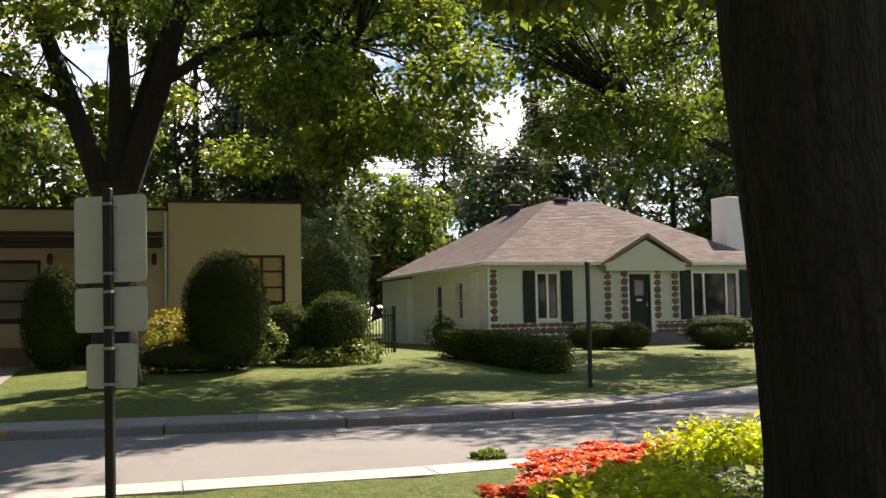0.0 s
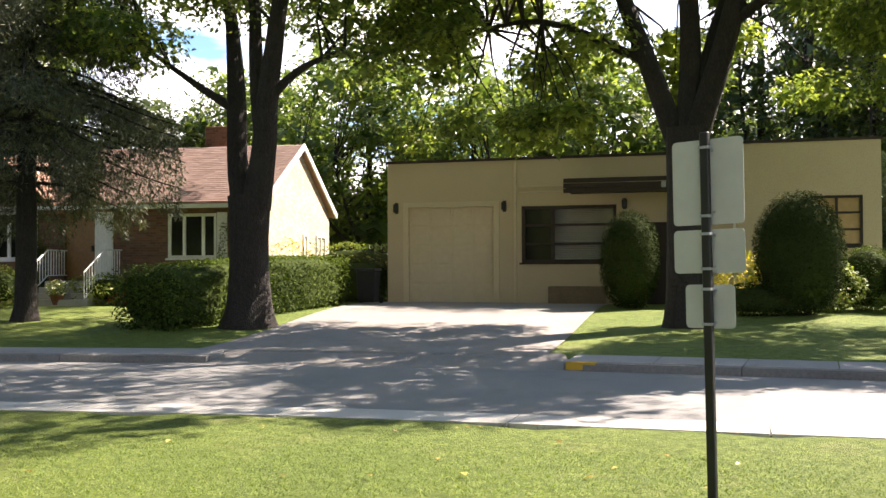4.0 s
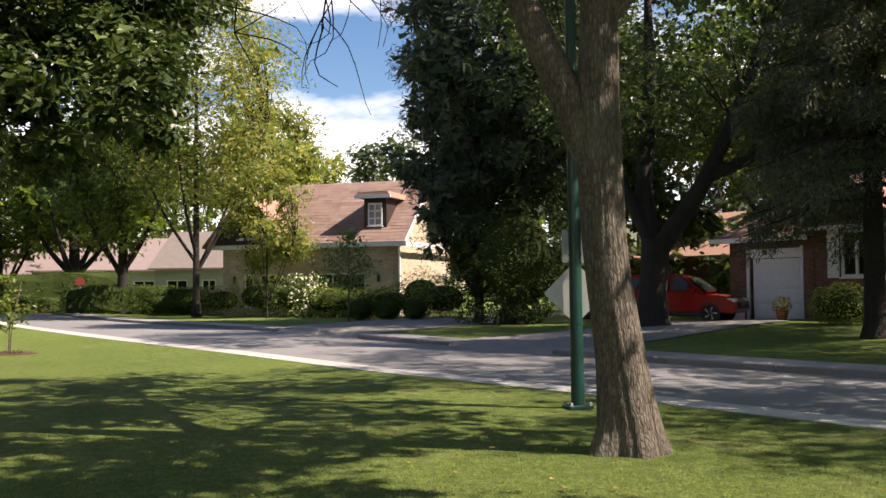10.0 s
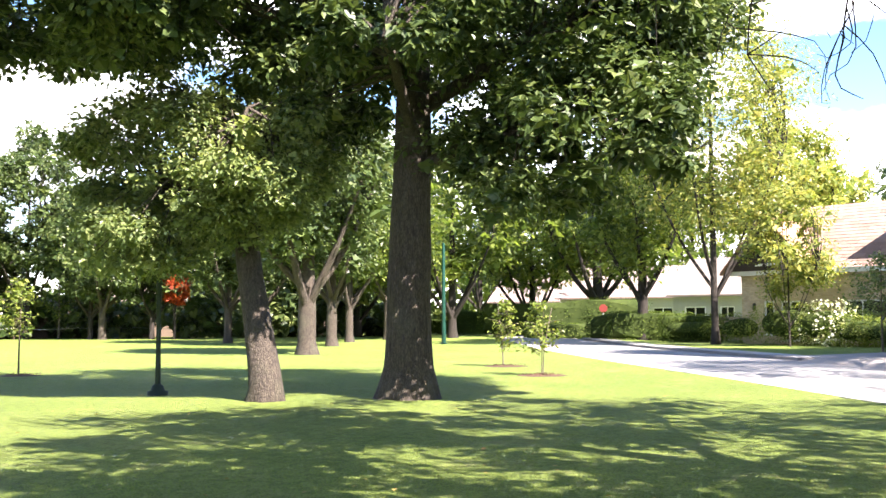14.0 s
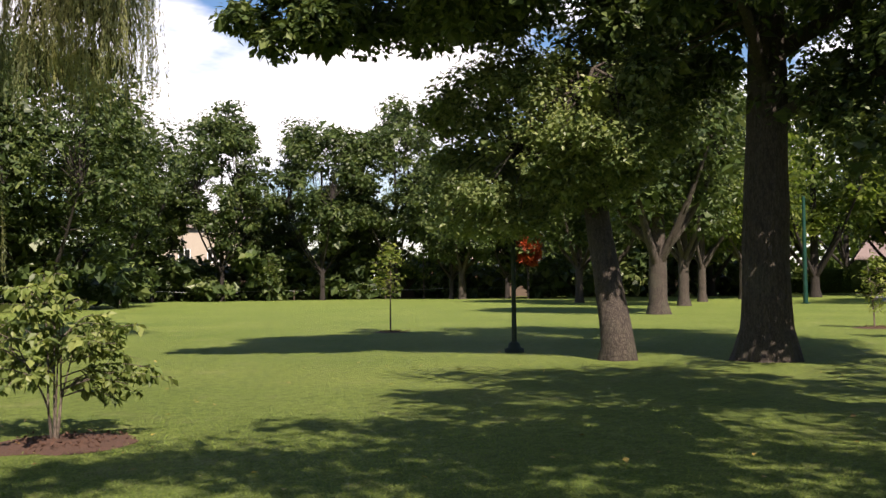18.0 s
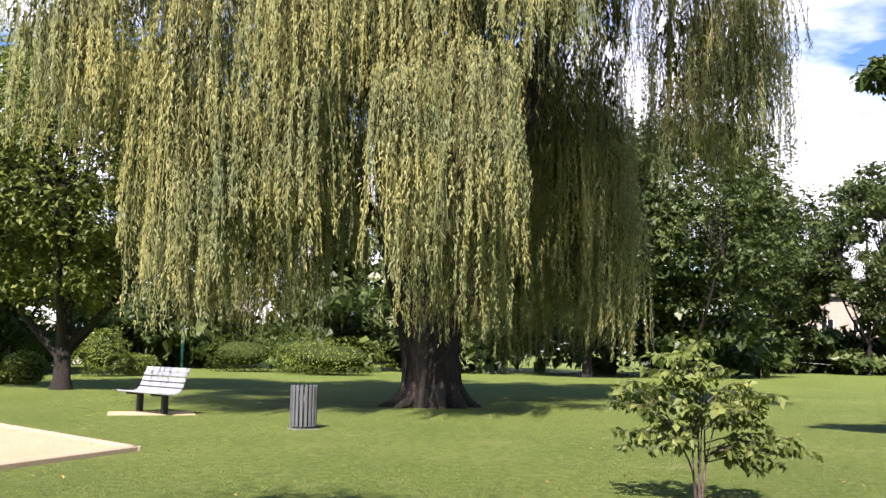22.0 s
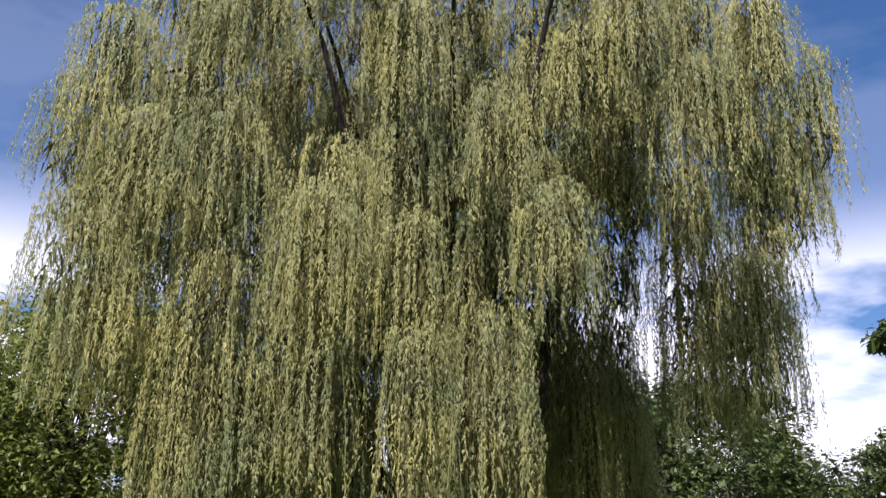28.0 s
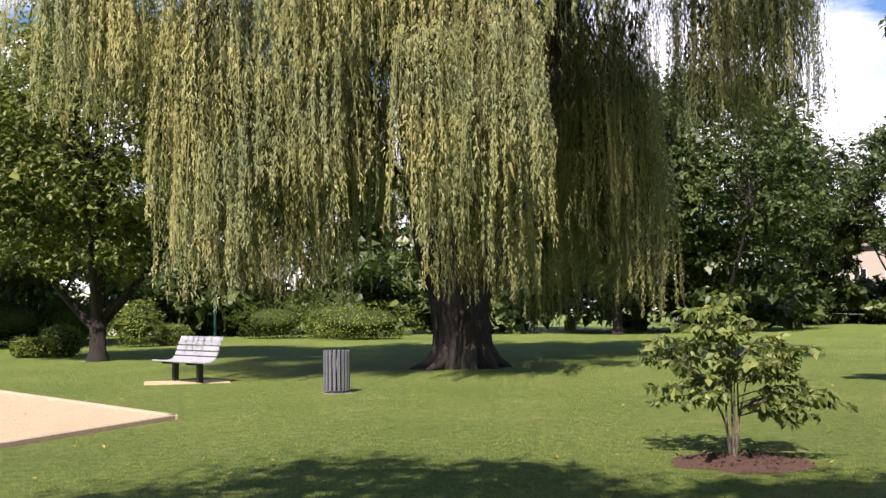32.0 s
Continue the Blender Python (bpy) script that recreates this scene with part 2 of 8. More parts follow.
def grass_build(n, l, p):
    f = noise_tex(n, l, 42.0, 7, 0.8)
    c = ramp_of(n, l, f, [(0.28, (0.056, 0.097, 0.018)), (0.5, (0.148, 0.207, 0.043)), (0.72, (0.30, 0.35, 0.098))])
    tuft = ramp_of(n, l, noise_tex(n, l, 5.5, 6, 0.75), [(0.34, (0.62, 0.66, 0.55)), (0.66, (1.28, 1.25, 1.25))])
    c = blend(n, l, 1.0, c, tuft, "MULTIPLY")
    mid = ramp_of(n, l, noise_tex(n, l, 16.0, 6, 0.8), [(0.36, (0.66, 0.7, 0.62)), (0.64, (1.3, 1.26, 1.3))])
    c = blend(n, l, 1.0, c, mid, "MULTIPLY")
    broad = ramp_of(n, l, noise_tex(n, l, 0.22, 4), [(0.3, (0.8, 0.86, 0.75)), (0.7, (1.15, 1.08, 1.1))])
    c = blend(n, l, 1.0, c, broad, "MULTIPLY")
    dry = ramp_of(n, l, noise_tex(n, l, 0.9, 6, 0.7), [(0.56, (0, 0, 0)), (0.76, (0.5, 0.5, 0.5))])
    c = blend(n, l, dry, c, (0.31, 0.285, 0.135))
    l.new(c, p.inputs["Base Color"])
    p.inputs["Specular IOR Level"].default_value = 0.25
    bump(n, l, p, f, 1.0, 0.05)


GRASS = material("lawn_grass", grass_build, 0.8)
ASPHALT = speckled("worn_asphalt", (0.20, 0.195, 0.19), (0.27, 0.265, 0.255), 60, 0.5, 0.9, 0.4, 0.004, (0.16, 0.155, 0.15))
CONCRETE = speckled("pale_concrete", (0.40, 0.38, 0.35), (0.52, 0.50, 0.46), 30, 0.9, 0.9, 0.3, 0.004, (0.28, 0.27, 0.25))
KERB = speckled("grey_kerb", (0.14, 0.135, 0.13), (0.24, 0.232, 0.22), 25, 0.8, 0.9, 0.4, 0.006, (0.09, 0.09, 0.085))
DRIVE = speckled("driveway_concrete", (0.16, 0.145, 0.135), (0.30, 0.275, 0.25), 26, 0.9, 0.92, 0.9, 0.012, (0.13, 0.12, 0.115))
STUCCO = speckled("beige_stucco", (0.50, 0.40, 0.26), (0.60, 0.49, 0.33), 40, 0.7, 0.92, 0.35, 0.006)
DOOR_CREAM = plain("cream_door_paint", (0.58, 0.475, 0.325), 0.7, 0.0, 0.05)
STUCCO_TRIM = speckled("cream_trim", (0.55, 0.45, 0.30), (0.64, 0.54, 0.37), 30, 0.8, 0.85)
# Whiter copy of white_paint; the side wall's stronger light is in the colour.
WHITE_SIDING = speckled("white_siding_lit", (0.84, 0.84, 0.82), (0.9, 0.9, 0.88), 15, 0.8, 0.6, 0.1, 0.002)
WHITE = speckled("white_paint", (0.72, 0.72, 0.70), (0.82, 0.82, 0.80), 15, 0.8, 0.6, 0.1, 0.002)
PALE_GREEN = speckled("pale_green_stucco", (0.54, 0.57, 0.50), (0.63, 0.65, 0.58), 35, 0.8, 0.9, 0.3, 0.004)
FIELDSTONE = speckled("brown_fieldstone", (0.085, 0.06, 0.045), (0.21, 0.155, 0.12), 14, 2.2, 0.9, 0.6, 0.01)
SHINGLE = speckled("brown_pink_shingle", (0.19, 0.14, 0.13), (0.30, 0.23, 0.215), 30, 3.0, 0.95, 0.5, 0.006)
SHINGLE_RED = speckled("red_brown_shingle", (0.30, 0.16, 0.11), (0.42, 0.25, 0.18), 30, 2.0, 0.95, 0.5, 0.006)
BRICK_RED = brickwork("red_brown_brick", (0.12, 0.058, 0.04), (0.21, 0.105, 0.07), (0.16, 0.13, 0.11))
BRICK_TAN = brickwork("tan_brick", (0.42, 0.33, 0.22), (0.56, 0.46, 0.32), (0.40, 0.36, 0.30))
DARK_GREEN = plain("dark_green_paint", (0.008, 0.020, 0.015), 0.75)
BLACK = plain("black_iron", (0.012, 0.012, 0.012), 0.5)
DARK_WOOD = speckled("dark_brown_wood", (0.018, 0.011, 0.008), (0.034, 0.019, 0.013), 20, 2.0, 0.7)
POLE_GREEN = plain("green_enamel", (0.004, 0.042, 0.029), 0.4)
GREY_PAINT = plain("grey_paint", (0.36, 0.37, 0.38), 0.5)
SIGN_BACK = plain("bare_sign_aluminium", (0.50, 0.51, 0.47), 0.5, 0.1, 0.06)
GLASS_DARK = plain("window_glass", (0.016, 0.018, 0.016), 0.05)
GLASS_DARK.node_tree.nodes["Principled BSDF"].inputs["IOR"].default_value = 1.5
BARK = bark_of("grey_brown_bark", (0.075, 0.06, 0.046), (0.25, 0.205, 0.158))
# Near black bark; the dark of backlit trunks is put into the colour.
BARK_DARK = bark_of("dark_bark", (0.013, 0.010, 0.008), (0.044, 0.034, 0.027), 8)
MULCH = speckled("red_brown_mulch", (0.05, 0.026, 0.017), (0.115, 0.056, 0.034), 30, 4, 0.95, 0.9, 0.03)
SAND = speckled("pale_sand", (0.47, 0.375, 0.225), (0.58, 0.475, 0.30), 70, 1.3, 0.95, 0.8, 0.03, (0.40, 0.31, 0.18))
LEAF = foliage("maple_leaf", [(0.05, 0.08, 0.026), (0.085, 0.125, 0.037), (0.135, 0.18, 0.05), (0.225, 0.26, 0.08)], 0.55, 0.33, 0.5, (1.5, 1.6, 0.8))
# Lighter, more see-through copy of the maple leaf; backlight is in the colour.
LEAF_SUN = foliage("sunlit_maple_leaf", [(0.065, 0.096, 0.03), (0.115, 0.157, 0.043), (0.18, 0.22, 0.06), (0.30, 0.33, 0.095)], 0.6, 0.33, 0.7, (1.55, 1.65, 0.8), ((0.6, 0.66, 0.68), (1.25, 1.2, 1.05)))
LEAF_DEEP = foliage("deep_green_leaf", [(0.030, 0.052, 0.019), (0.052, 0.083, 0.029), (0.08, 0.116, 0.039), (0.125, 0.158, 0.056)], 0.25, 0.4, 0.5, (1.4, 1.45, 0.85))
LEAF_YELLOW = foliage("turning_leaf", [(0.10, 0.15, 0.045), (0.165, 0.21, 0.058), (0.26, 0.285, 0.08), (0.39, 0.36, 0.11)], 0.45, 0.4, 0.5, (1.4, 1.4, 0.8))
LEAF_RED = foliage("red_autumn_leaf", [(0.25, 0.03, 0.015), (0.42, 0.06, 0.02), (0.5, 0.12, 0.03)], 0.4)
# The lightest tone stands in for leaf highlights in the sun.
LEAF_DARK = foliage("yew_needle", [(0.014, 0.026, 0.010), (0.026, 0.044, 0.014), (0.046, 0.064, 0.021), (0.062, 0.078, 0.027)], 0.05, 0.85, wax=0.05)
LEAF_HEDGE = foliage("clipped_hedge_leaf", [(0.035, 0.062, 0.014), (0.065, 0.10, 0.02), (0.11, 0.145, 0.03)], 0.2, 0.75, wax=0.1)
LEAF_LIME = foliage("lime_leaf", [(0.36, 0.42, 0.02), (0.50, 0.54, 0.035), (0.62, 0.60, 0.07)], 0.5, 0.45, 3.0)
LEAF_BUSH = foliage("shrub_leaf", [(0.09, 0.135, 0.028), (0.16, 0.21, 0.045), (0.26, 0.28, 0.07)], 0.35)
LEAF_GOLD = foliage("golden_shrub_leaf", [(0.28, 0.26, 0.03), (0.44, 0.36, 0.04), (0.52, 0.42, 0.06)], 0.35)
LEAF_VARIEGATED = foliage("variegated_leaf", [(0.05, 0.10, 0.03), (0.10, 0.16, 0.05), (0.55, 0.58, 0.48)], 0.3)
PETAL_RED = foliage("red_petal", [(0.42, 0.025, 0.014), (0.62, 0.06, 0.02), (0.74, 0.13, 0.028), (0.78, 0.24, 0.045)], 0.35, 0.6, 3.0)
BRONZE = foliage("bronze_leaf", [(0.05, 0.025, 0.018), (0.09, 0.05, 0.03), (0.07, 0.09, 0.03)], 0.2, 0.45, 3.0)
PETAL_WHITE = foliage("white_petal", [(0.7, 0.7, 0.62), (0.8, 0.8, 0.74)], 0.3)
WILLOW = foliage("willow_leaf", [(0.18, 0.198, 0.09), (0.225, 0.24, 0.108), (0.265, 0.272, 0.12), (0.315, 0.31, 0.138)], 0.2, 0.6, 0.42, (1.35, 1.4, 0.8), ((0.66, 0.76, 0.78), (1.3, 1.2, 0.92)))
# Darker brown copy of the willow colours, standing in for shade inside the crown.
WILLOW_SHADE = foliage("willow_inner_shade", [(0.06, 0.06, 0.028), (0.10, 0.098, 0.044), (0.15, 0.145, 0.064)], 0.1, 0.8, wax=0.05)
NEEDLE = foliage("spruce_needle", [(0.042, 0.052, 0.036), (0.08, 0.092, 0.062), (0.165, 0.175, 0.12)], 0.2)
BLADE = foliage("grass_blade", [(0.078, 0.136, 0.026), (0.125, 0.193, 0.038), (0.175, 0.243, 0.055), (0.235, 0.285, 0.085)], 0.3, 0.6, 0.4)
CAR_RED = plain("red_car_paint", (0.30, 0.010, 0.009), 0.18, 0.0, 0.05)
RUBBER = plain("black_rubber", (0.015, 0.015, 0.015), 0.8)
ALLOY = plain("wheel_alloy", (0.45, 0.45, 0.46), 0.35, 0.8)
LAMP_WHITE = plain("lamp_lens", (0.7, 0.7, 0.68), 0.2)
TIMBER = speckled("weathered_grey_slat", (0.04, 0.046, 0.05), (0.15, 0.162, 0.168), 20, 3, 0.75)
TERRACOTTA = plain("terracotta", (0.22, 0.085, 0.05), 0.8)
FENCE_WOOD = speckled("dark_fence_board", (0.06, 0.042, 0.03), (0.12, 0.085, 0.06), 12, 2, 0.9)
SLAT_PALE = speckled("pale_grey_slat", (0.24, 0.25, 0.27), (0.36, 0.37, 0.39), 20, 3, 0.7)
# Lighter leaf copy; the leaning tree's sunlit front is put into the colour.
LEAF_PALE = foliage("pale_green_leaf", [(0.08, 0.12, 0.05), (0.14, 0.19, 0.075), (0.21, 0.26, 0.105), (0.30, 0.34, 0.15)], 0.42, 0.4, 0.5, (1.3, 1.35, 0.85))
PLANTER = speckled("brown_planter_brick", (0.15, 0.10, 0.065), (0.24, 0.17, 0.11), 25, 3, 0.9, 0.4)
JUNIPER = foliage("juniper_needle", [(0.035, 0.06, 0.042), (0.06, 0.095, 0.065), (0.09, 0.125, 0.08)], 0.12, 0.8, wax=0.08)
PINE = foliage("pine_needle", [(0.028, 0.045, 0.034), (0.05, 0.075, 0.055), (0.085, 0.115, 0.085), (0.13, 0.16, 0.12)], 0.2, 0.5, 0.6)
LEAF_MAGNOLIA = foliage("magnolia_leaf", [(0.085, 0.128, 0.037), (0.145, 0.19, 0.056), (0.235, 0.27, 0.09)], 0.3, 0.5, 1.5)
HONEY = speckled("honey_brown_wood", (0.24, 0.115, 0.04), (0.34, 0.18, 0.065), 14, 3, 0.5)
AMBER = plain("amber_blind", (0.42, 0.27, 0.10), 0.35)


def clear_glass(n, l, p):
    p.inputs["Transmission Weight"].default_value, p.inputs["IOR"].default_value = 1.0, 1.5


GLASS_CLEAR = material("clear_glass", clear_glass, 0.0)
# Copy of the bark toned down for park trunks standing in shade.
BARK_GREY = bark_of("grey_furrowed_bark", (0.028, 0.022, 0.017), (0.118, 0.095, 0.074))
LEAF_OLIVE = foliage("olive_leaf", [(0.066, 0.095, 0.031), (0.108, 0.145, 0.043), (0.168, 0.205, 0.060), (0.252, 0.277, 0.084)], 0.4, 0.45, 0.6, (1.4, 1.4, 0.8))
PAVE = speckled("grey_pavement", (0.27, 0.256, 0.238), (0.37, 0.352, 0.33), 30, 0.9, 0.9, 0.3, 0.004, (0.2, 0.19, 0.18))
PALE_SIDING = speckled("pale_grey_siding", (0.40, 0.40, 0.38), (0.52, 0.52, 0.50), 12, 0.8, 0.8, 0.2, 0.004)

# ---- building blocks ----
def part(name, bm, mat, parent=None, label=""):
    """Links a bmesh as one mesh object under a thing or a part."""
    me = bpy.data.meshes.new(name)
    bmesh.ops.recalc_face_normals(bm, faces=bm.faces[:])
    bm.to_mesh(me)
    bm.free()
    me.materials.append(mat)
    ob = new(name, me)
    ob.parent = parent
    return tagged(ob, label)


def raw(name, verts, faces, mat, parent=None, label="", soft=False):
    """Links arrays of vertices and quads (or triangles) as one mesh object."""
    verts, faces = np.asarray(verts, np.float32), np.asarray(faces, np.int32)
    me = bpy.data.meshes.new(name)
    k = faces.shape[1]
    me.vertices.add(len(verts))
    me.vertices.foreach_set("co", verts.ravel())
    me.loops.add(faces.size)
    me.loops.foreach_set("vertex_index", faces.ravel())
    me.polygons.add(len(faces))
    me.polygons.foreach_set("loop_start", np.arange(0, faces.size, k, dtype=np.int32))
    me.polygons.foreach_set("use_smooth", np.full(len(faces), soft))
    me.update(calc_edges=True)
    me.materials.append(mat)
    ob = new(name, me)
    ob.parent = parent
    return tagged(ob, label)


def thing(name, m, label, category, group="", kind=""):
    """An Empty at the base of a thing, at the pose m."""
    ob = new(name)
    ob.empty_display_size = 0.2
    ob.matrix_world = m
    return tagged(ob, label, category, group, kind)


def cuboid(bm, x0, x1, y0, y1, z0, z1, edge=0.0):
    g = bmesh.ops.create_cube(bm, size=1.0, matrix=Matrix.Translation(((x0 + x1) / 2, (y0 + y1) / 2, (z0 + z1) / 2)) @ Matrix.Diagonal((abs(x1 - x0), abs(y1 - y0), abs(z1 - z0), 1)))
    if edge:
        es = list({e for v in g["verts"] for e in v.link_edges})
        bmesh.ops.bevel(bm, geom=es, offset=edge, segments=1, affect="EDGES")
    return bm


def slab(name, x0, x1, y0, y1, z0, z1, mat, parent=None, label="", edge=0.0):
    return part(name, cuboid(bmesh.new(), x0, x1, y0, y1, z0, z1, edge), mat, parent, label)


def prism(points, y0, y1):
    """A flat outline in x and z, pushed through from y0 to y1."""
    bm = bmesh.new()
    a = [bm.verts.new((x, y0, z)) for x, z in points]
    b = [bm.verts.new((x, y1, z)) for x, z in points]
    bm.faces.new(a)
    bm.faces.new(b[::-1])
    for i in range(len(a)):
        j = (i + 1) % len(a)
        bm.faces.new((a[i], b[i], b[j], a[j]))
    return bm


def wall_panel(x0, x1, z0, z1, y0, y1, holes=()):
    """A wall from y0 to y1 thick, with openings (x0, x1, z0, z1) right through it."""
    xs = sorted({x0, x1, *(h[0] for h in holes), *(h[1] for h in holes)})
    zs = sorted({z0, z1, *(h[2] for h in holes), *(h[3] for h in holes)})
    bm = bmesh.new()
    for i in range(len(xs) - 1):
        for k in range(len(zs) - 1):
            cx, cz = (xs[i] + xs[i + 1]) / 2, (zs[k] + zs[k + 1]) / 2
            if not any(h[0] < cx < h[1] and h[2] < cz < h[3] for h in holes):
                cuboid(bm, xs[i], xs[i + 1], y0, y1, zs[k], zs[k + 1])
    bmesh.ops.remove_doubles(bm, verts=bm.verts[:], dist=1e-4)
    seen = {}
    for f in bm.faces[:]:
        key = tuple(round(c, 3) for c in f.calc_center_median())
        seen.setdefault(key, []).append(f)
    bmesh.ops.delete(bm, geom=[f for fs in seen.values() if len(fs) > 1 for f in fs], context="FACES_ONLY")
    return bm


def tube_arrays(path, radii, sides=8, start=0, flare=0.0, seed=0):
    """Rings of a tapered tube along a path: vertices and quads."""
    path = np.asarray(path, float)
    n = len(path)
    tang = np.gradient(path, axis=0)
    tang /= np.linalg.norm(tang, axis=1)[:, None] + 1e-9
    ref = np.array([0.0, 0, 1.0]) if abs(tang[0][2]) < 0.9 else np.array([1.0, 0, 0])
    verts = []
    for i in range(n):
        u = np.cross(tang[i], ref)
        u /= np.linalg.norm(u) + 1e-9
        v = np.cross(tang[i], u)
        a = np.arange(sides) * 2 * math.pi / sides
        r = radii[i] * (1 + flare * math.exp(-2.2 * i) * np.cos(a * 5 + seed) * 0.5)
        verts.append(path[i] + np.outer(np.cos(a) * r, u) + np.outer(np.sin(a) * r, v))
    faces = []
    for i in range(n - 1):
        for k in range(sides):
            m = (k + 1) % sides
            faces.append((start + i * sides + k, start + i * sides + m, start + (i + 1) * sides + m, start + (i + 1) * sides + k))
    return np.concatenate(verts), faces


def tubes(name, list_of, mat, parent=None, label="", sides=8, flare=0.0):
    V, F, s = [], [], 0
    for path, radii in list_of:
        v, f = tube_arrays(path, radii, sides, s, flare)
        V.append(v)
        F += f
        s += len(v)
        flare = 0.0
    return raw(name, np.concatenate(V), F, mat, parent, label, True)


def rugged_trunk(line, mat, parent, flare, seed, furrow=0.026):
    """A trunk with furrowed bark: ridges that wander and break as they climb."""
    rng = np.random.default_rng(seed)
    path, radii = line
    n, sides = 90, 84
    k = np.linspace(0, 1, len(path))
    u = np.linspace(0, 1, n) ** 1.25
    path = np.stack([np.interp(u, k, path[:, i]) for i in range(3)], 1)
    radii = np.interp(u, k, radii)
    V, F = tube_arrays(path, radii, sides)
    V = V.reshape(n, sides, 3)
    a = np.arange(sides) * 2 * math.pi / sides
    h = path[:, 2:3] - path[0, 2]
    ridge = np.zeros((n, sides))
    for j in range(5):
        m = int(rng.integers(15, 27))
        ridge += np.abs(np.sin(a * m / 2 + rng.uniform(0, 6) + 1.1 * np.sin(h * rng.uniform(1.2, 3.2) + rng.uniform(0, 6)) + 0.4 * np.sin(a * 3 + j))) / 5
    roots = np.exp(-h / 0.38) * flare * 0.42 * (np.cos(a * 5 + seed) + 0.5 * np.cos(a * 3 + 2.0 * seed))
    grow = 1 + furrow * (ridge - 0.64) * 3.2 + 0.02 * np.sin(h * 2.2 + 2 * a + seed) + roots
    V = path[:, None, :] + (V - path[:, None, :]) * grow[:, :, None]
    return raw("trunk", V.reshape(-1, 3), F, mat, parent, "", False)


def bent(points, n=7):
    return spline(points, n)


def leaves(rng, pos, size, out=None, droop=0.3, slim=0.55, face=0.9, tri=False):
    """One folded leaf at each place, most of them facing up and outwards: vertices and quads."""
    n = len(pos)
    up = rng.normal(size=(n, 3)) * 0.6
    up[:, 2] += face
    if out is not None:
        up += 0.55 * out
    up /= np.linalg.norm(up, axis=1)[:, None] + 1e-9
    d = rng.normal(size=(n, 3))
    d[:, 2] -= droop * 2
    if out is not None:
        d += 0.6 * out
    d -= (d * up).sum(1)[:, None] * up
    d /= np.linalg.norm(d, axis=1)[:, None] + 1e-9
    s = np.cross(d, up)
    L = (size * rng.uniform(0.65, 1.3, n))[:, None]
    w = L * slim * 0.5
    b = pos + d * L * 0.45 + s * w + up * w * 0.35
    c = pos + d * L
    e = pos + d * L * 0.45 - s * w + up * w * 0.35
    if tri:
        return np.stack([pos - s * w * 0.8, b, c], 1).reshape(-1, 3), np.arange(3 * n).reshape(n, 3)
    V = np.stack([pos, b, c, e], 1).reshape(-1, 3)
    F = np.arange(4 * n).reshape(n, 4)
    return V, F


def clump_points(rng, center, radii, n, hollow=0.55):
    d = rng.normal(size=(n, 3))
    d /= np.linalg.norm(d, axis=1)[:, None]
    r = (hollow + (1 - hollow) * rng.random(n) ** 0.8)[:, None]
    return np.asarray(center) + d * r * np.asarray(radii), d


def crown_places(rng, center, radii, k, shell=0.5, low=-1.0):
    """Middles of k leaf clumps spread through an ellipsoid, more of them outside."""
    out = []
    while len(out) < k:
        d = rng.normal(size=3)
        d /= np.linalg.norm(d)
        if d[2] < low:
            continue
        out.append(np.asarray(center) + d * np.asarray(radii) * (shell + (1 - shell) * rng.random() ** 0.6))
    return np.array(out)


def tree(name, base, trunk, limbs, crowns, mat, bark, label, category="tree", seed=1, leaf=0.16, group="", twig=True, sides=12, slim=0.6, flare=0.35, heart=9, fine=1.0, tri=False):
    """A tree. trunk: [(x, y, z, radius)...] from its foot; limbs: the same, a list each; crowns: (centre, radii, clumps, clump radius, leaves each)."""
    rng = np.random.default_rng(seed)
    root = thing(name, Matrix.Translation(base), label, category, group)
    lines = []
    for pts in [trunk] + limbs:
        q = bent(pts, 6 + 2 * len(pts))
        q[1:-1, :2] += rng.normal(0, 0.004, (len(q) - 2, 2))
        lines.append((q[:, :3], q[:, 3]))
    joints = np.concatenate([l[0][len(l[0]) // 2:] for l in (lines[1:] or lines)])
    V, F, s = [], [], 0
    for center, radii, k, cr, per in crowns:
        for c in crown_places(rng, center, radii, k):
            w = cr * rng.uniform(0.6, 1.35)
            p, d = clump_points(rng, c, (w, w, w * 0.62), int(0.82 * per * fine * (w / cr) ** 2))
            v, f = leaves(rng, p, leaf * 1.08, d, slim=slim, tri=tri)
            V.append(v)
            F.append(f + s)
            s += len(v)
            if heart:
                p, d = clump_points(rng, c, (w * 0.6, w * 0.6, w * 0.38), heart, 0.1)
                v, f = leaves(rng, p, leaf * 1.8 * math.sqrt(fine), d, slim=0.8, tri=tri)
                V.append(v)
                F.append(f + s)
                s += len(v)
            if twig:
                j = joints[np.argmin(np.linalg.norm(joints - c, axis=1) + rng.uniform(0, 1.0, len(joints)))]
                mid = (j + c) / 2 + rng.normal(0, 0.15, 3) + np.array([0, 0, 0.12 * np.linalg.norm(c - j)])
                lines.append((np.array([j, (j + mid) / 2, mid, c]), np.array([0.04, 0.032, 0.02, 0.008])))
    big, thin = lines[:1 + len(limbs)], lines[1 + len(limbs):]
    if sides >= 18:
        rugged_trunk(big[0], bark, root, flare, seed)
    else:
        tubes("trunk", big[:1], bark, root, sides=sides, flare=flare)
    for q in big[1:]:
        tubes("limb", [q], bark, root, sides=max(7, sides - 4))
    if thin:
        tagged(tubes("branchwork", thin, bark, root, sides=5), kind="stuff")
    if V:
        tagged(raw("crown", np.concatenate(V), np.concatenate(F), mat, root), kind="stuff")
    return root


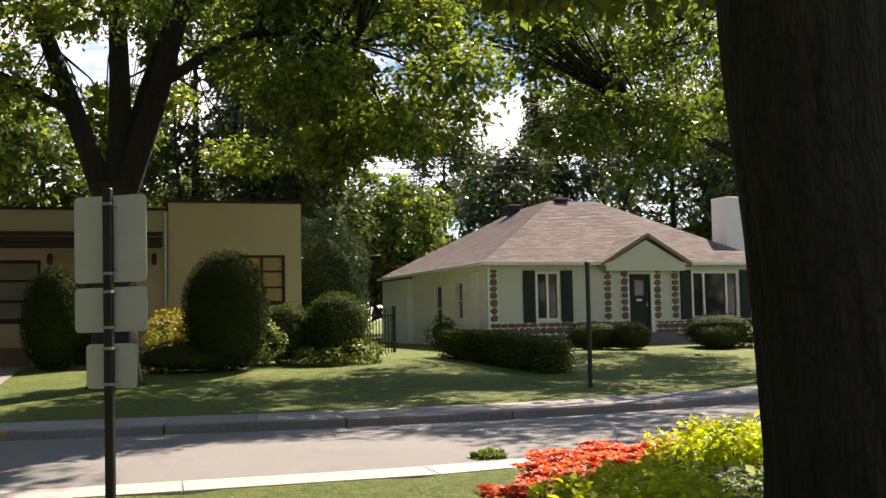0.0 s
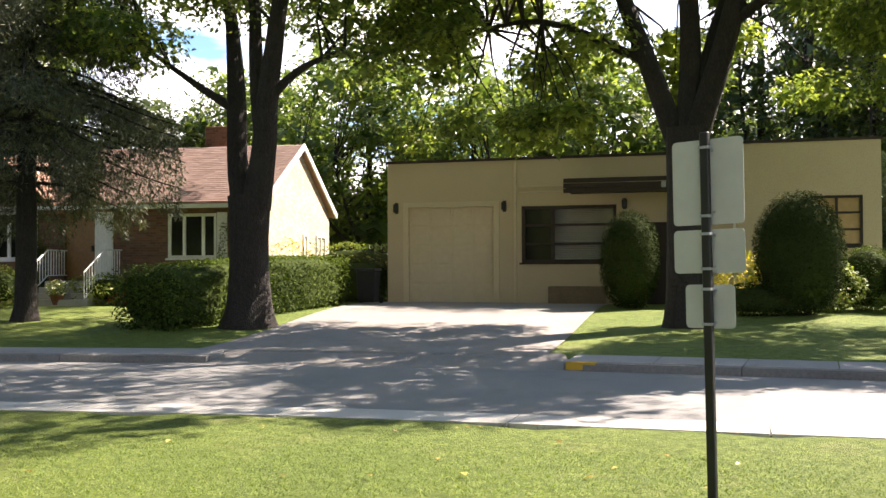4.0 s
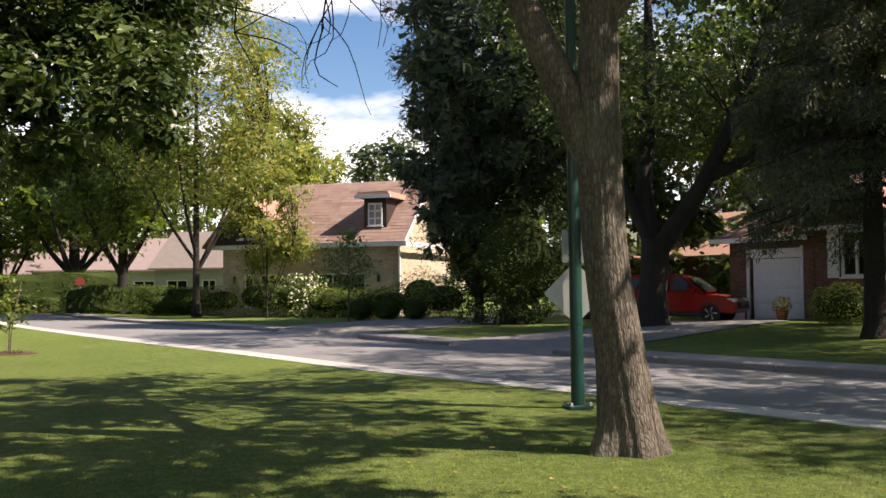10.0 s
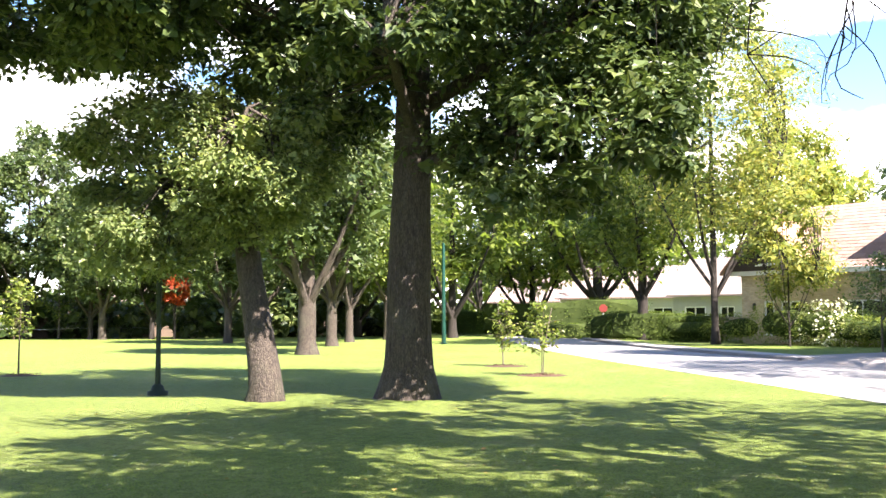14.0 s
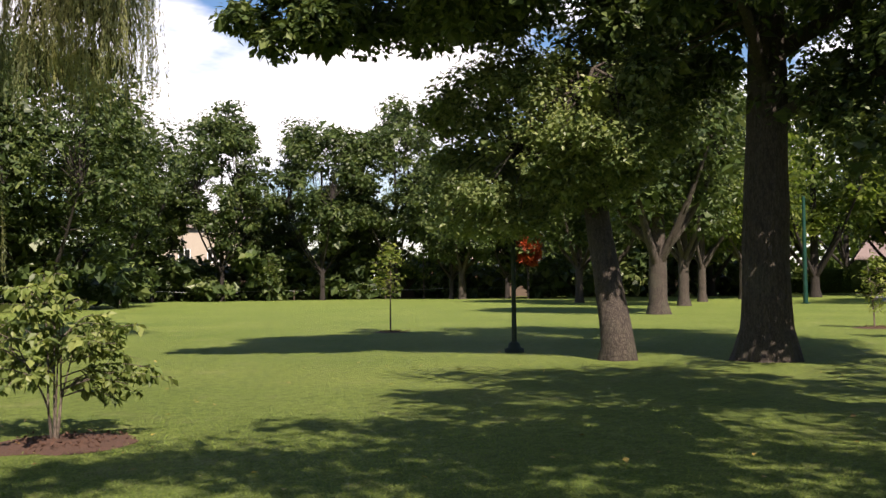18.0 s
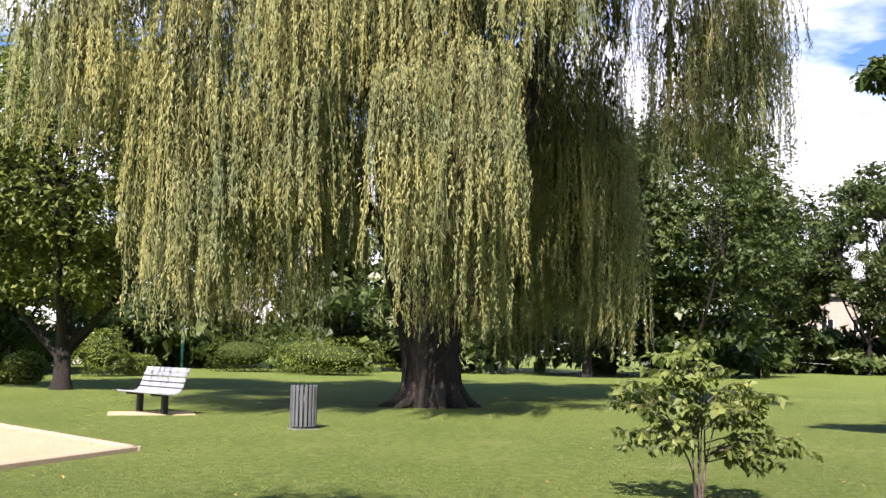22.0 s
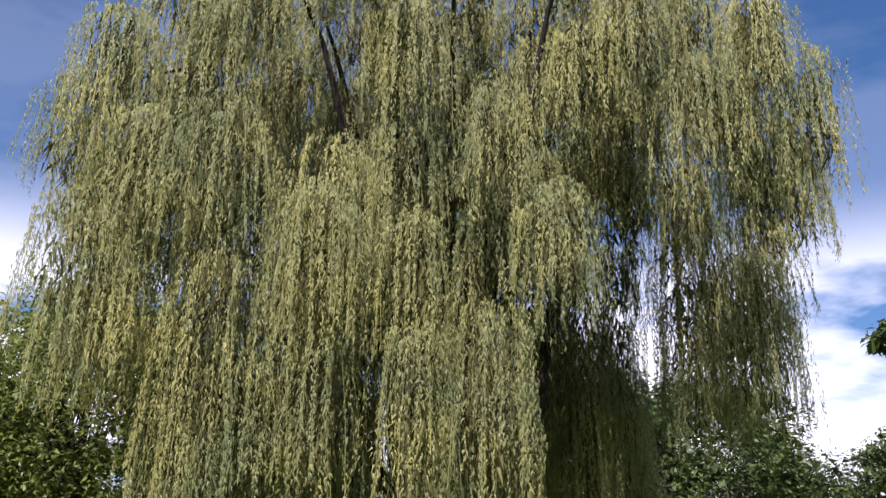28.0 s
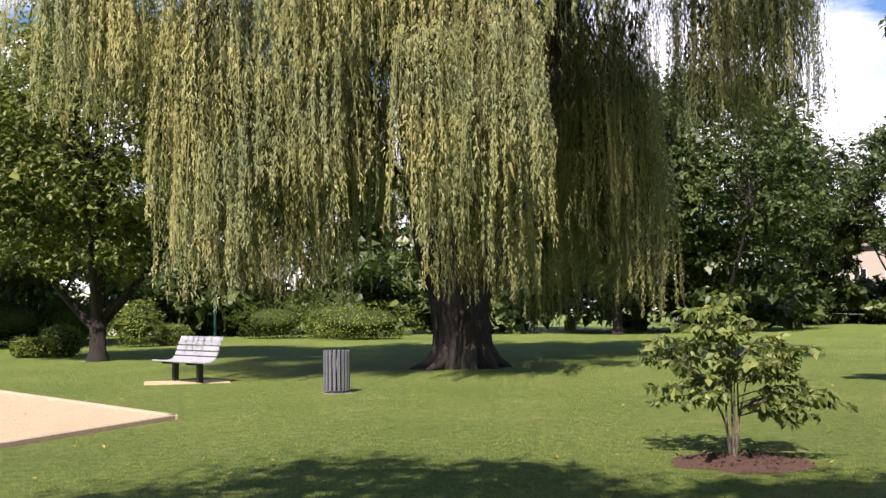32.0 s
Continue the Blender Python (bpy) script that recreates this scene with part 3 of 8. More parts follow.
def shrub(name, base, radii, mat, label, category="shrub", seed=1, n=2500, leaf=0.05, boxy=False, group="", rot=0.0, lumps=0.12, core=True, power=None, slim=0.55):
    """A leafy body: a skin of leaves over a dark core that stands in for inner shade. boxy: a clipped hedge with flat
    sides.
    """
    rng = np.random.default_rng(seed)
    root = thing(name, Matrix.Translation(base) @ Matrix.Rotation(radians(rot), 4, "Z"), label, category, group)
    rx, ry, rz = radii
    n = int(n * 0.75)
    d = rng.normal(size=(n, 3))
    p = power or (16.0 if boxy else 2.2)
    k = (np.abs(d) ** p).sum(1) ** (1 / p)
    d = d / k[:, None]
    wob = 1 + lumps * np.array([noise.noise(Vector(q * 2.1) + Vector((seed, 0, 0))) for q in d]) + rng.uniform(-0.10, 0.03, n)
    pos = d * wob[:, None] * np.array([rx, ry, rz / 2]) + np.array([0, 0, rz / 2])
    nrm = d * np.abs(d) ** (p - 2)
    if boxy:
        ca, sa = math.cos(radians(rot)), math.sin(radians(rot))

        def level(q):
            return ground_height(base[0] + ca * q[:, 0] - sa * q[:, 1], base[1] + sa * q[:, 0] + ca * q[:, 1]) - base[2]
        pos[:, 2] += level(pos)
    nrm /= np.linalg.norm(nrm, axis=1)[:, None] + 1e-9
    v, f = leaves(rng, pos, leaf, nrm * 1.2, droop=0.0, slim=slim)
    tagged(raw("leaves", v, f, mat, root), kind="stuff")
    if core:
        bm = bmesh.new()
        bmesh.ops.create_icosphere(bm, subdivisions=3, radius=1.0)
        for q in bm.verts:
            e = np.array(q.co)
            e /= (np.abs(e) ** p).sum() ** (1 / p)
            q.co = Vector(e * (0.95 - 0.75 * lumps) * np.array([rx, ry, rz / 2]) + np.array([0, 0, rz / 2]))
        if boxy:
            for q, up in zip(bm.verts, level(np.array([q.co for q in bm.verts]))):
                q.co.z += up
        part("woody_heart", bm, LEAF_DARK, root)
    return root

# ---- ground, roadway, kerbs, walks ----
def axis(lo, a, b, hi, fine, coarse=45.0):
    return np.concatenate([np.arange(lo, a, coarse), np.arange(a, b, fine), np.arange(b, hi + 1, coarse)])


gx, gy = axis(-900, -75, 24, 900, 0.7), axis(-900, -60, 48, 900, 0.7)
GX, GY = np.meshgrid(gx, gy)
gz = ground_height(GX.ravel(), GY.ravel())
gi = np.arange(GX.size).reshape(GX.shape)
gf = np.stack([gi[:-1, :-1], gi[:-1, 1:], gi[1:, 1:], gi[1:, :-1]], -1).reshape(-1, 4)
ground = raw("ground", np.stack([GX.ravel(), GY.ravel(), gz], 1), gf, GRASS, soft=True)
tagged(ground, "mown green lawn with dry patches and clover", "lawn", kind="structure")


def station(line, s):
    """The point s metres along an edge and the way across it, towards the houses."""
    seg = np.linalg.norm(line[1] - line[0])
    k = min(max(s / seg, 0), len(line) - 1.001)
    i = int(k)
    p = line[i] + (line[i + 1] - line[i]) * (k - i)
    d = (line[i + 1] - line[i]) / seg
    return p, np.array([d[1], -d[0]])


def along(line, x):
    """How far along an edge it passes x."""
    return float(np.argmin(np.abs(line[:, 0] - x))) * np.linalg.norm(line[1] - line[0])


rn = 220
na, fa = spline(NEAR, rn), spline(FAR, rn)
rows_ = []
for k in range(9):
    u = k / 8
    z = 0.012 + 0.05 * (1 - (2 * u - 1) ** 2)
    rows_.append(np.concatenate([na * (1 - u) + fa * u, np.full((rn, 1), z)], 1))
ri = np.arange(9 * rn).reshape(9, rn)
road = raw("road", np.concatenate(rows_), np.stack([ri[:-1, :-1], ri[:-1, 1:], ri[1:, 1:], ri[1:, :-1]], -1).reshape(-1, 4), ASPHALT, soft=True)
tagged(road, "worn grey asphalt road with fine cracks", "road", kind="structure")


def strip_piece(name, line, s0, s1, o0, o1, z0, z1, mat, parent, gap=0.008, nose=0.0):
    """A block of kerb or paving that follows an edge, from s0 to s1 along it and o0 to o1 across."""
    (a, n0), (b, n1) = station(line, s0 + gap), station(line, s1 - gap)
    bm = bmesh.new()
    lo = [a + n0 * o0, b + n1 * o0, b + n1 * o1, a + n0 * o1]
    vs = [bm.verts.new((*p, z0)) for p in lo] + [bm.verts.new((*p, z1)) for p in lo]
    for f in ((0, 1, 2, 3), (7, 6, 5, 4), (0, 4, 5, 1), (1, 5, 6, 2), (2, 6, 7, 3), (3, 7, 4, 0)):
        bm.faces.new([vs[i] for i in f])
    if nose:
        bmesh.ops.bevel(bm, geom=[e for e in bm.edges if {e.verts[0], e.verts[1]} == {vs[4], vs[5]}], offset=nose, segments=2, affect="EDGES")
    return part(name, bm, mat, parent)


pavement = thing("pavement", Matrix(), "pale concrete pavement slabs behind a kerb", "pavement", kind="structure")
kerb = thing("kerb", Matrix(), "weathered grey concrete kerb stones", "kerb", kind="structure")
gutter = thing("gutter", Matrix(), "pale concrete gutter slabs along the lawn", "gutter", kind="structure")
DROPS = [(along(FAR_LINE, -6.6), along(FAR_LINE, -12.0)), (along(FAR_LINE, -22.5), along(FAR_LINE, -27.0)), (along(FAR_LINE, -32), along(FAR_LINE, -39))]
s, s_end = along(FAR_LINE, 16), along(FAR_LINE, -75)
YELLOW = plain("yellow_kerb_paint", (0.50, 0.30, 0.02), 0.7)
while s < s_end:
    e = s + 2.6
    for a, b in DROPS:
        for cut in (a, b):
            if s + 0.2 < cut < e:
                e = cut
    low = any(a < (s + e) / 2 < b for a, b in DROPS)
    if not low:
        strip_piece("kerb_stone", FAR_LINE, s, e, 0.0, 0.17, -0.15, 0.045 if low else KERB_HIGH, KERB, kerb, 0.012, 0.02)
    for q, h in () if low else ((s, (e - s) / 2), ((s + e) / 2, (e - s) / 2)):
        strip_piece("paving_slab", FAR_LINE, q, q + h, 0.175, WALK_WIDE, -0.15, 0.06 if low else KERB_HIGH + 0.012, PAVE, pavement)
    s = e
strip_piece("painted_end", FAR_LINE, DROPS[0][0] - 0.66, DROPS[0][0] - 0.2, -0.012, 0.178, 0.03, KERB_HIGH + 0.014, YELLOW, kerb)
s, s_end = along(NEAR_LINE, 9), along(NEAR_LINE, -60)
while s < s_end:
    strip_piece("gutter_slab", NEAR_LINE, s, s + 2.5, -0.02, 0.78, -0.1, 0.032, CONCRETE, gutter, 0.01)
    s += 2.5


def draped(name, corners, mat, label, category, lift=0.02, n=14, m=30):
    """A sheet of paving laid over the rising ground, between four corners."""
    a, b, c, d = [np.array(q, float) for q in corners]
    V = []
    for j in range(m + 1):
        v = j / m
        for i in range(n + 1):
            u = i / n
            V.append((a * (1 - u) + b * u) * (1 - v) + (d * (1 - u) + c * u) * v)
    V = np.array(V)
    f = beyond(FAR_LINE, V[:, 0], V[:, 1])
    z = np.maximum(ground_height(V[:, 0], V[:, 1]), 0.015 + 0.10 * smooth(-0.15, 1.3, f)) + lift * smooth(-0.2, 0.9, f)
    top = np.concatenate([V, z[:, None]], 1)
    idx = np.arange((n + 1) * (m + 1)).reshape(m + 1, n + 1)
    F = np.stack([idx[:-1, :-1], idx[:-1, 1:], idx[1:, 1:], idx[1:, :-1]], -1).reshape(-1, 4)
    return tagged(raw(name, top, F, mat, soft=True), label, category, kind="structure")


draped("driveway", [(-12.5, 11.5), (-6.75, 13.45), (-10.7, 26.1), (-17.6, 24.2)], DRIVE, "grey concrete driveway rising to the garage", "driveway", 0.03)
draped("driveway_apron", [(-12.9, 11.35), (-6.1, 13.72), (-7.0, 14.95), (-12.6, 13.1)], DRIVE, "worn concrete apron of the driveway at the kerb", "driveway", 0.036)
draped("driveway_side", [(-27.7, 5.3), (-22.2, 7.35), (-28.6, 18.6), (-31.9, 17.4)], DRIVE, "grey driveway in front of the brick house", "driveway", 0.03)
draped("driveway_far", [(-39.4, 1.1), (-31.5, 3.8), (-44, 14), (-52, 11)], DRIVE, "pale side driveway in front of the dormer house", "driveway", 0.03)

# ---- houses ----
def shingles(name, quad, parent, mat, course=0.15, tab=0.32, seed=3):
    """Overlapping tabs over a roof plane: eave left, eave right, ridge right, ridge left."""
    rng = np.random.default_rng(seed)
    a, b, c, d = [np.array(q, float) for q in quad]
    nrm = np.cross(b - a, d - a) if np.linalg.norm(d - a) > 0 else np.cross(b - a, c - a)
    nrm /= np.linalg.norm(nrm)
    rise = max(np.linalg.norm((d + c) / 2 - (a + b) / 2), 0.1)
    k = int(rise / course)
    V = []
    for j in range(k):
        v0, v1 = j / k, min(1.0, (j + 1.25) / k)
        l0, r0, l1, r1 = a + (d - a) * v0, b + (c - b) * v0, a + (d - a) * v1, b + (c - b) * v1
        w = np.linalg.norm(r0 - l0)
        m = max(1, int(w / tab))
        cut = np.clip((np.arange(m + 1) + rng.uniform(-0.2, 0.2, m + 1) + 0.5 * (j % 2)) / m, 0, 1)
        cut[0], cut[-1] = 0, 1
        lift0, lift1 = nrm * 0.030, nrm * 0.008
        for i in range(m):
            if cut[i + 1] - cut[i] < 1e-4:
                continue
            g = 0.008 / max(w, 0.1)
            u0, u1 = cut[i] + g, cut[i + 1] - g
            t = nrm * rng.uniform(0, 0.008)
            V += [l0 + (r0 - l0) * u0 + lift0 + t, l0 + (r0 - l0) * u1 + lift0 + t, l1 + (r1 - l1) * u1 + lift1, l1 + (r1 - l1) * u0 + lift1]
    V = np.array(V)
    ob = raw(name, V, np.arange(len(V)).reshape(-1, 4), mat, parent)
    return tagged(ob, kind="stuff")


def tab_material(name, tones):
    def build(n, l, p):
        geo = n.new("ShaderNodeNewGeometry")
        k = len(tones) - 1
        c = ramp_of(n, l, geo.outputs["Random Per Island"], [(i / k, t) for i, t in enumerate(tones)])
        g = noise_tex(n, l, 40, 5, 0.7)
        c = blend(n, l, 0.35, c, ramp_of(n, l, g, [(0.3, tones[0]), (0.7, tones[-1])]))
        c = blend(n, l, 1.0, c, ramp_of(n, l, noise_tex(n, l, 0.7, 4), [(0.3, (0.85, 0.85, 0.85)), (0.7, (1.1, 1.08, 1.06))]), "MULTIPLY")
        l.new(c, p.inputs["Base Color"])
        bump(n, l, p, g, 0.5, 0.004)
    return material(name, build, 0.95)


TABS_PINK = tab_material("mottled_shingle", [(0.16, 0.128, 0.12), (0.23, 0.188, 0.175), (0.29, 0.242, 0.228), (0.36, 0.31, 0.295)])
TABS_RED = tab_material("red_brown_tab", [(0.20, 0.125, 0.10), (0.27, 0.18, 0.145), (0.33, 0.23, 0.19)])


def window(house, x0, x1, z0, z1, y, frame_mat, bars_x=(), bars_z=(), wide=0.07, sill=True, name="window"):
    """A framed window in a front wall at depth y, facing -y. bars: where its bars stand, 0 to 1."""
    f = y - 0.03
    w = part(name, wall_panel(x0, x1, z0, z1, f, f + 0.12, [(x0 + wide, x1 - wide, z0 + wide, z1 - wide)]), frame_mat, house)
    for u in bars_x:
        c = x0 + (x1 - x0) * u
        slab("upright_bar", c - wide / 2, c + wide / 2, f + 0.004, f + 0.10, z0 + wide, z1 - wide, frame_mat, w)
    for u in bars_z:
        c = z0 + (z1 - z0) * u
        slab("cross_bar", x0 + wide, x1 - wide, f + 0.008, f + 0.09, c - wide * 0.4, c + wide * 0.4, frame_mat, w)
    xs = [0, *bars_x, 1]
    for i in range(len(xs) - 1):
        slab("pane", x0 + (x1 - x0) * xs[i] + 0.02, x0 + (x1 - x0) * xs[i + 1] - 0.02, y + 0.04, y + 0.05, z0 + 0.03, z1 - 0.03, GLASS_DARK, w)
    if sill:
        slab("sill", x0 - 0.06, x1 + 0.06, y - 0.09, y + 0.05, z0 - 0.05, z0 + 0.004, frame_mat, w)
    return w


def turned(ob, m):
    ob.matrix_local = m
    return ob


# the flat-roofed stucco house with its garage
FLAT = thing("flat_roofed_house", pose(-17.0, 24.3, 0.5, 0, 0, 16.0), "beige stucco house with a flat roof and a garage", "house")
part("wall", wall_panel(0, 9.98, -0.4, 4.14, 0, 0.25, [(0.65, 3.25, -0.4, 2.83), (4.05, 6.75, 1.19, 2.81), (7.55, 8.55, -0.4, 2.3)]), STUCCO, FLAT)
part("wall", wall_panel(9.98, 13.58, -0.4, 4.36, -0.12, 0.25, [(11.85, 13.13, 1.58, 2.92)]), STUCCO, FLAT)
slab("side_wall", 0, 0.25, 0.25, 9, -0.4, 4.14, STUCCO, FLAT)
slab("side_wall", 13.33, 13.58, 0.25, 9, -0.4, 4.36, STUCCO, FLAT)
slab("back_wall", 0, 13.58, 9, 9.25, -0.4, 4.36, STUCCO, FLAT)
slab("roof", -0.04, 9.98, -0.04, 9.3, 4.14, 4.22, DARK_WOOD, FLAT, "dark metal roof edge")
slab("roof", 9.94, 13.63, -0.16, 9.3, 4.36, 4.43, DARK_WOOD, FLAT)
slab("floor", 0.25, 13.3, 0.25, 9, -0.4, -0.02, DRIVE, FLAT)
door = part("garage_door", wall_panel(0.65, 3.25, -0.06, 2.83, 0.14, 0.20), DOOR_CREAM, FLAT, "cream panelled garage door")
for k in range(5):
    for i in range(4):
        slab("panel", 0.72 + i * 0.635, 0.72 + i * 0.635 + 0.56, 0.132, 0.15, 0.05 + k * 0.565, 0.05 + k * 0.565 + 0.50, DOOR_CREAM, door, edge=0.008)
slab("casing", 0.50, 0.65, -0.03, 0.02, -0.3, 2.98, STUCCO_TRIM, FLAT)
slab("casing", 3.25, 3.40, -0.03, 0.02, -0.3, 2.98, STUCCO_TRIM, FLAT)
slab("casing", 0.65, 3.25, -0.03, 0.02, 2.83, 2.98, STUCCO_TRIM, FLAT)
pipe = bmesh.new()
cuboid(pipe, 3.84, 3.92, -0.09, -0.01, -0.2, 4.1, 0.015)
part("downpipe", pipe, STUCCO_TRIM, FLAT)
cuboid(pipe := bmesh.new(), 9.88, 9.95, -0.08, -0.01, -0.2, 4.1, 0.015)
part("downpipe", pipe, WHITE, FLAT)
for x in (0.29, 3.56, 6.98, 9.62):
    bm = bmesh.new()
    cuboid(bm, x - 0.05, x + 0.05, -0.06, 0.0, 2.66, 2.98, 0.01)
    cuboid(bm, x - 0.07, x + 0.07, -0.16, -0.04, 2.70, 2.94, 0.02)
    part("wall_lamp", bm, BLACK, FLAT, "black wall lantern")
fw = window(FLAT, 4.05, 6.75, 1.19, 2.81, 0.06, DARK_WOOD, (0.33,), (0.33, 0.66), 0.09)
wide_pane = max((q for q in fw.children if q.name.startswith("pane")), key=lambda q: q.data.vertices[0].co.x)
wide_pane.data.materials[0] = GLASS_CLEAR
wide_pane.visible_shadow = False
for k in range(30):
    turned(slab("blind_slat", 4.98, 6.72, -0.02, 0.02, -0.0015, 0.0015, WHITE, fw), Matrix.Translation((0, 0.15, 1.25 + k * 0.051)) @ Matrix.Rotation(radians(52), 4, "X"))
for pane in window(FLAT, 11.85, 13.13, 1.58, 2.92, -0.06, DARK_WOOD, (0.5,), (0.33, 0.66), 0.07).children:
    if pane.name.startswith("pane"):
        pane.data.materials[0] = AMBER
for z in (3.20, 3.36):
    slab("ledge", 4.0, 5.5, -0.05, 0.0, z, z + 0.04, STUCCO_TRIM, FLAT)
canopy = slab("canopy", 5.5, 9.8, -1.1, 0.0, 3.12, 3.34, DARK_WOOD, FLAT, "dark timber entrance canopy", 0.01)
for k in range(3):
    slab("fascia_board", 5.44, 9.84, -1.14, -1.1, 3.08 + k * 0.135, 3.08 + k * 0.135 + 0.12, DARK_WOOD, canopy)
for k in range(2):
    slab("number_plate", 8.05 + 0.2 * k, 8.17 + 0.2 * k, -1.16, -1.14, 3.17, 3.33, GREY_PAINT, canopy, "pale bars in place of numerals")
entry = part("entrance_door", wall_panel(7.55, 8.55, -0.05, 2.3, 0.15, 0.21), DARK_WOOD, FLAT)
slab("door_handle", 7.64, 7.70, 0.10, 0.15, 0.95, 1.15, GREY_PAINT, entry)
slab("planter", 4.9, 6.5, -0.55, -0.03, -0.2, 0.52, PLANTER, FLAT, "low brown brick planter", 0.015)
slab("door_step", 7.2, 8.9, -1.0, -0.01, -0.3, 0.0, DRIVE, FLAT)

# the white bungalow with fieldstone
BUNG = thing("bungalow", pose(1.6, 34.0, 0.5, 0, 0, 19.0), "pale green and white bungalow with brown fieldstone trim", "house")
W1, D1, EZ = 10.9, 13.0, 2.92
part("wall", wall_panel(0, W1, -0.4, EZ, 0, 0.25, [(1.72, 2.62, 0.92, 2.62), (5.35, 6.22, 0.45, 2.52), (7.95, 9.95, 0.9, 2.62)]), PALE_GREEN, BUNG)
side = part("side_wall", wall_panel(0.25, 9.0, -0.4, EZ, 0, 0.25, [(2.75, 3.4, 1.0, 2.4), (5.1, 6.0, 0.55, 2.35)]), WHITE_SIDING, BUNG)
turned(side, Matrix.Translation((0.25, 0, 0)) @ Matrix.Rotation(radians(90), 4, "Z"))
for k in range(20):
    z = -0.35 + k * 0.16
    for a, b in ((0.3, 2.7), (3.45, 5.05), (6.05, 8.95)):
        if k not in range(8, 18):
            continue
        bd = slab("siding_board", a, b, 0.25, 0.285, z, z + 0.136, WHITE_SIDING, side)
    if k not in range(8, 18):
        slab("siding_board", 0.3, 8.95, 0.25, 0.285, z, z + 0.136, WHITE_SIDING, side)
slab("plain_panel", 1.0, 1.75, 0.28, 0.30, 0.75, 2.65, WHITE_SIDING, side)
slab("rear_wing", -0.25, 0.0, 9.0, D1, -0.4, EZ - 0.15, WHITE_SIDING, BUNG, "plain white rear wing", 0.01)
slab("side_wall", W1 - 0.25, W1, 0.25, D1, -0.4, EZ, PALE_GREEN, BUNG)
slab("back_wall", 0, W1, D1, D1 + 0.25, -0.4, EZ, WHITE, BUNG)
slab("floor", 0.25, W1 - 0.25, 0.25, D1, -0.4, 0.4, DRIVE, BUNG)
for y0, y1, z0, z1 in ((2.75, 3.4, 1.0, 2.4), (5.1, 6.0, 0.55, 2.35)):
    w = window(BUNG, -y1, -y0, z0, z1, 0.0, WHITE, (), (0.5,), 0.06)
    turned(w, Matrix.Rotation(radians(-90), 4, "Z") @ Matrix.Translation((0, 0.08, 0)))
window(BUNG, 1.72, 2.62, 0.92, 2.62, 0.05, WHITE, (0.5,), (), 0.08)
window(BUNG, 7.95, 9.95, 0.9, 2.62, 0.05, WHITE, (0.26, 0.74), (), 0.08)
for x in (1.23, 2.66, 7.45, 9.99):
    bm = cuboid(bmesh.new(), x, x + 0.45, -0.05, -0.004, 0.86, 2.66, 0.008)
    sh = part("shutter", bm, DARK_GREEN, BUNG, "dark green louvred shutter")
    for k in range(11):
        slab("louvre", x + 0.06, x + 0.39, -0.065, -0.05, 0.98 + k * 0.148, 1.07 + k * 0.148, DARK_GREEN, sh)
fd = part("front_door", wall_panel(5.35, 6.22, 0.45, 2.52, 0.08, 0.14), DARK_GREEN, BUNG, "dark green panelled front door")
slab("door_pane", 5.6, 5.97, 0.06, 0.08, 1.75, 2.3, GLASS_DARK, fd)
slab("door_handle", 6.08, 6.13, 0.03, 0.08, 1.35, 1.5, GREY_PAINT, fd)
slab("letter_flap", 5.68, 5.90, 0.055, 0.08, 1.55, 1.63, WHITE, fd)
for x0, x1 in ((5.23, 5.35), (6.22, 6.34)):
    slab("door_casing", x0, x1, -0.03, 0.08, 0.45, 2.62, WHITE, BUNG)
slab("door_casing", 5.35, 6.22, -0.03, 0.08, 2.52, 2.62, WHITE, BUNG)


def rubble(parent, x0, x1, z0, z1, y, seed, size=0.30, one_column=False):
    """Uneven fieldstones set proud of a wall, each one its own block."""
    rng = np.random.default_rng(seed)
    z = z0
    while z < z1 - 0.05:
        h = min(size * rng.uniform(0.6, 0.95), z1 - z)
        x = x0
        while x < x1 - 0.05:
            w = x1 - x0 if one_column else min(size * rng.uniform(0.7, 1.5), x1 - x)
            bm = bmesh.new()
            k = 7
            pts = []
            for a in range(k):
                t = 2 * math.pi * (a + rng.uniform(-0.2, 0.2)) / k
                ce, se = math.cos(t), math.sin(t)
                q = max(abs(ce), abs(se)) ** 0.75
                pts.append((x + w / 2 + ce / q * w * 0.455, z + h / 2 + se / q * h * 0.44))
            f = [bm.verts.new((px, y - 0.05, pz)) for px, pz in pts]
            b = [bm.verts.new((x + w / 2 + (px - x - w / 2) * 1.06, y, z + h / 2 + (pz - z - h / 2) * 1.06)) for px, pz in pts]
            bm.faces.new(f)
            for i in range(k):
                bm.faces.new((f[i], f[(i + 1) % k], b[(i + 1) % k], b[i]))
            part("stone", bm, FIELDSTONE, parent)
            x += w
        z += h


base_course = slab("stone_course", 0.0, 5.1, -0.02, -0.003, -0.3, 0.87, WHITE, BUNG)
rubble(base_course, 0.0, 5.0, -0.02, 0.87, -0.02, 5, 0.26)
base_course = slab("stone_course", 6.4, W1, -0.02, -0.003, -0.3, 0.82, WHITE, BUNG)
rubble(base_course, 6.4, W1, -0.02, 0.82, -0.02, 6, 0.26)
for x in (0.0, 4.35, 5.02, 6.36, 7.08):
    c = slab("stone_quoin", x - 0.02, x + 0.29, -0.02, -0.003, 0.87, 2.75, WHITE, BUNG)
    rubble(c, x, x + 0.27, 0.9, 2.7, -0.02, int(x * 10), 0.31, True)
for k in range(3):
    slab("door_step", 4.9 - 0.25 * k, 6.8 + 0.25 * k, -0.75 - 0.35 * k, -0.06, -0.3, 0.42 - 0.17 * k, KERB, BUNG, edge=0.012)
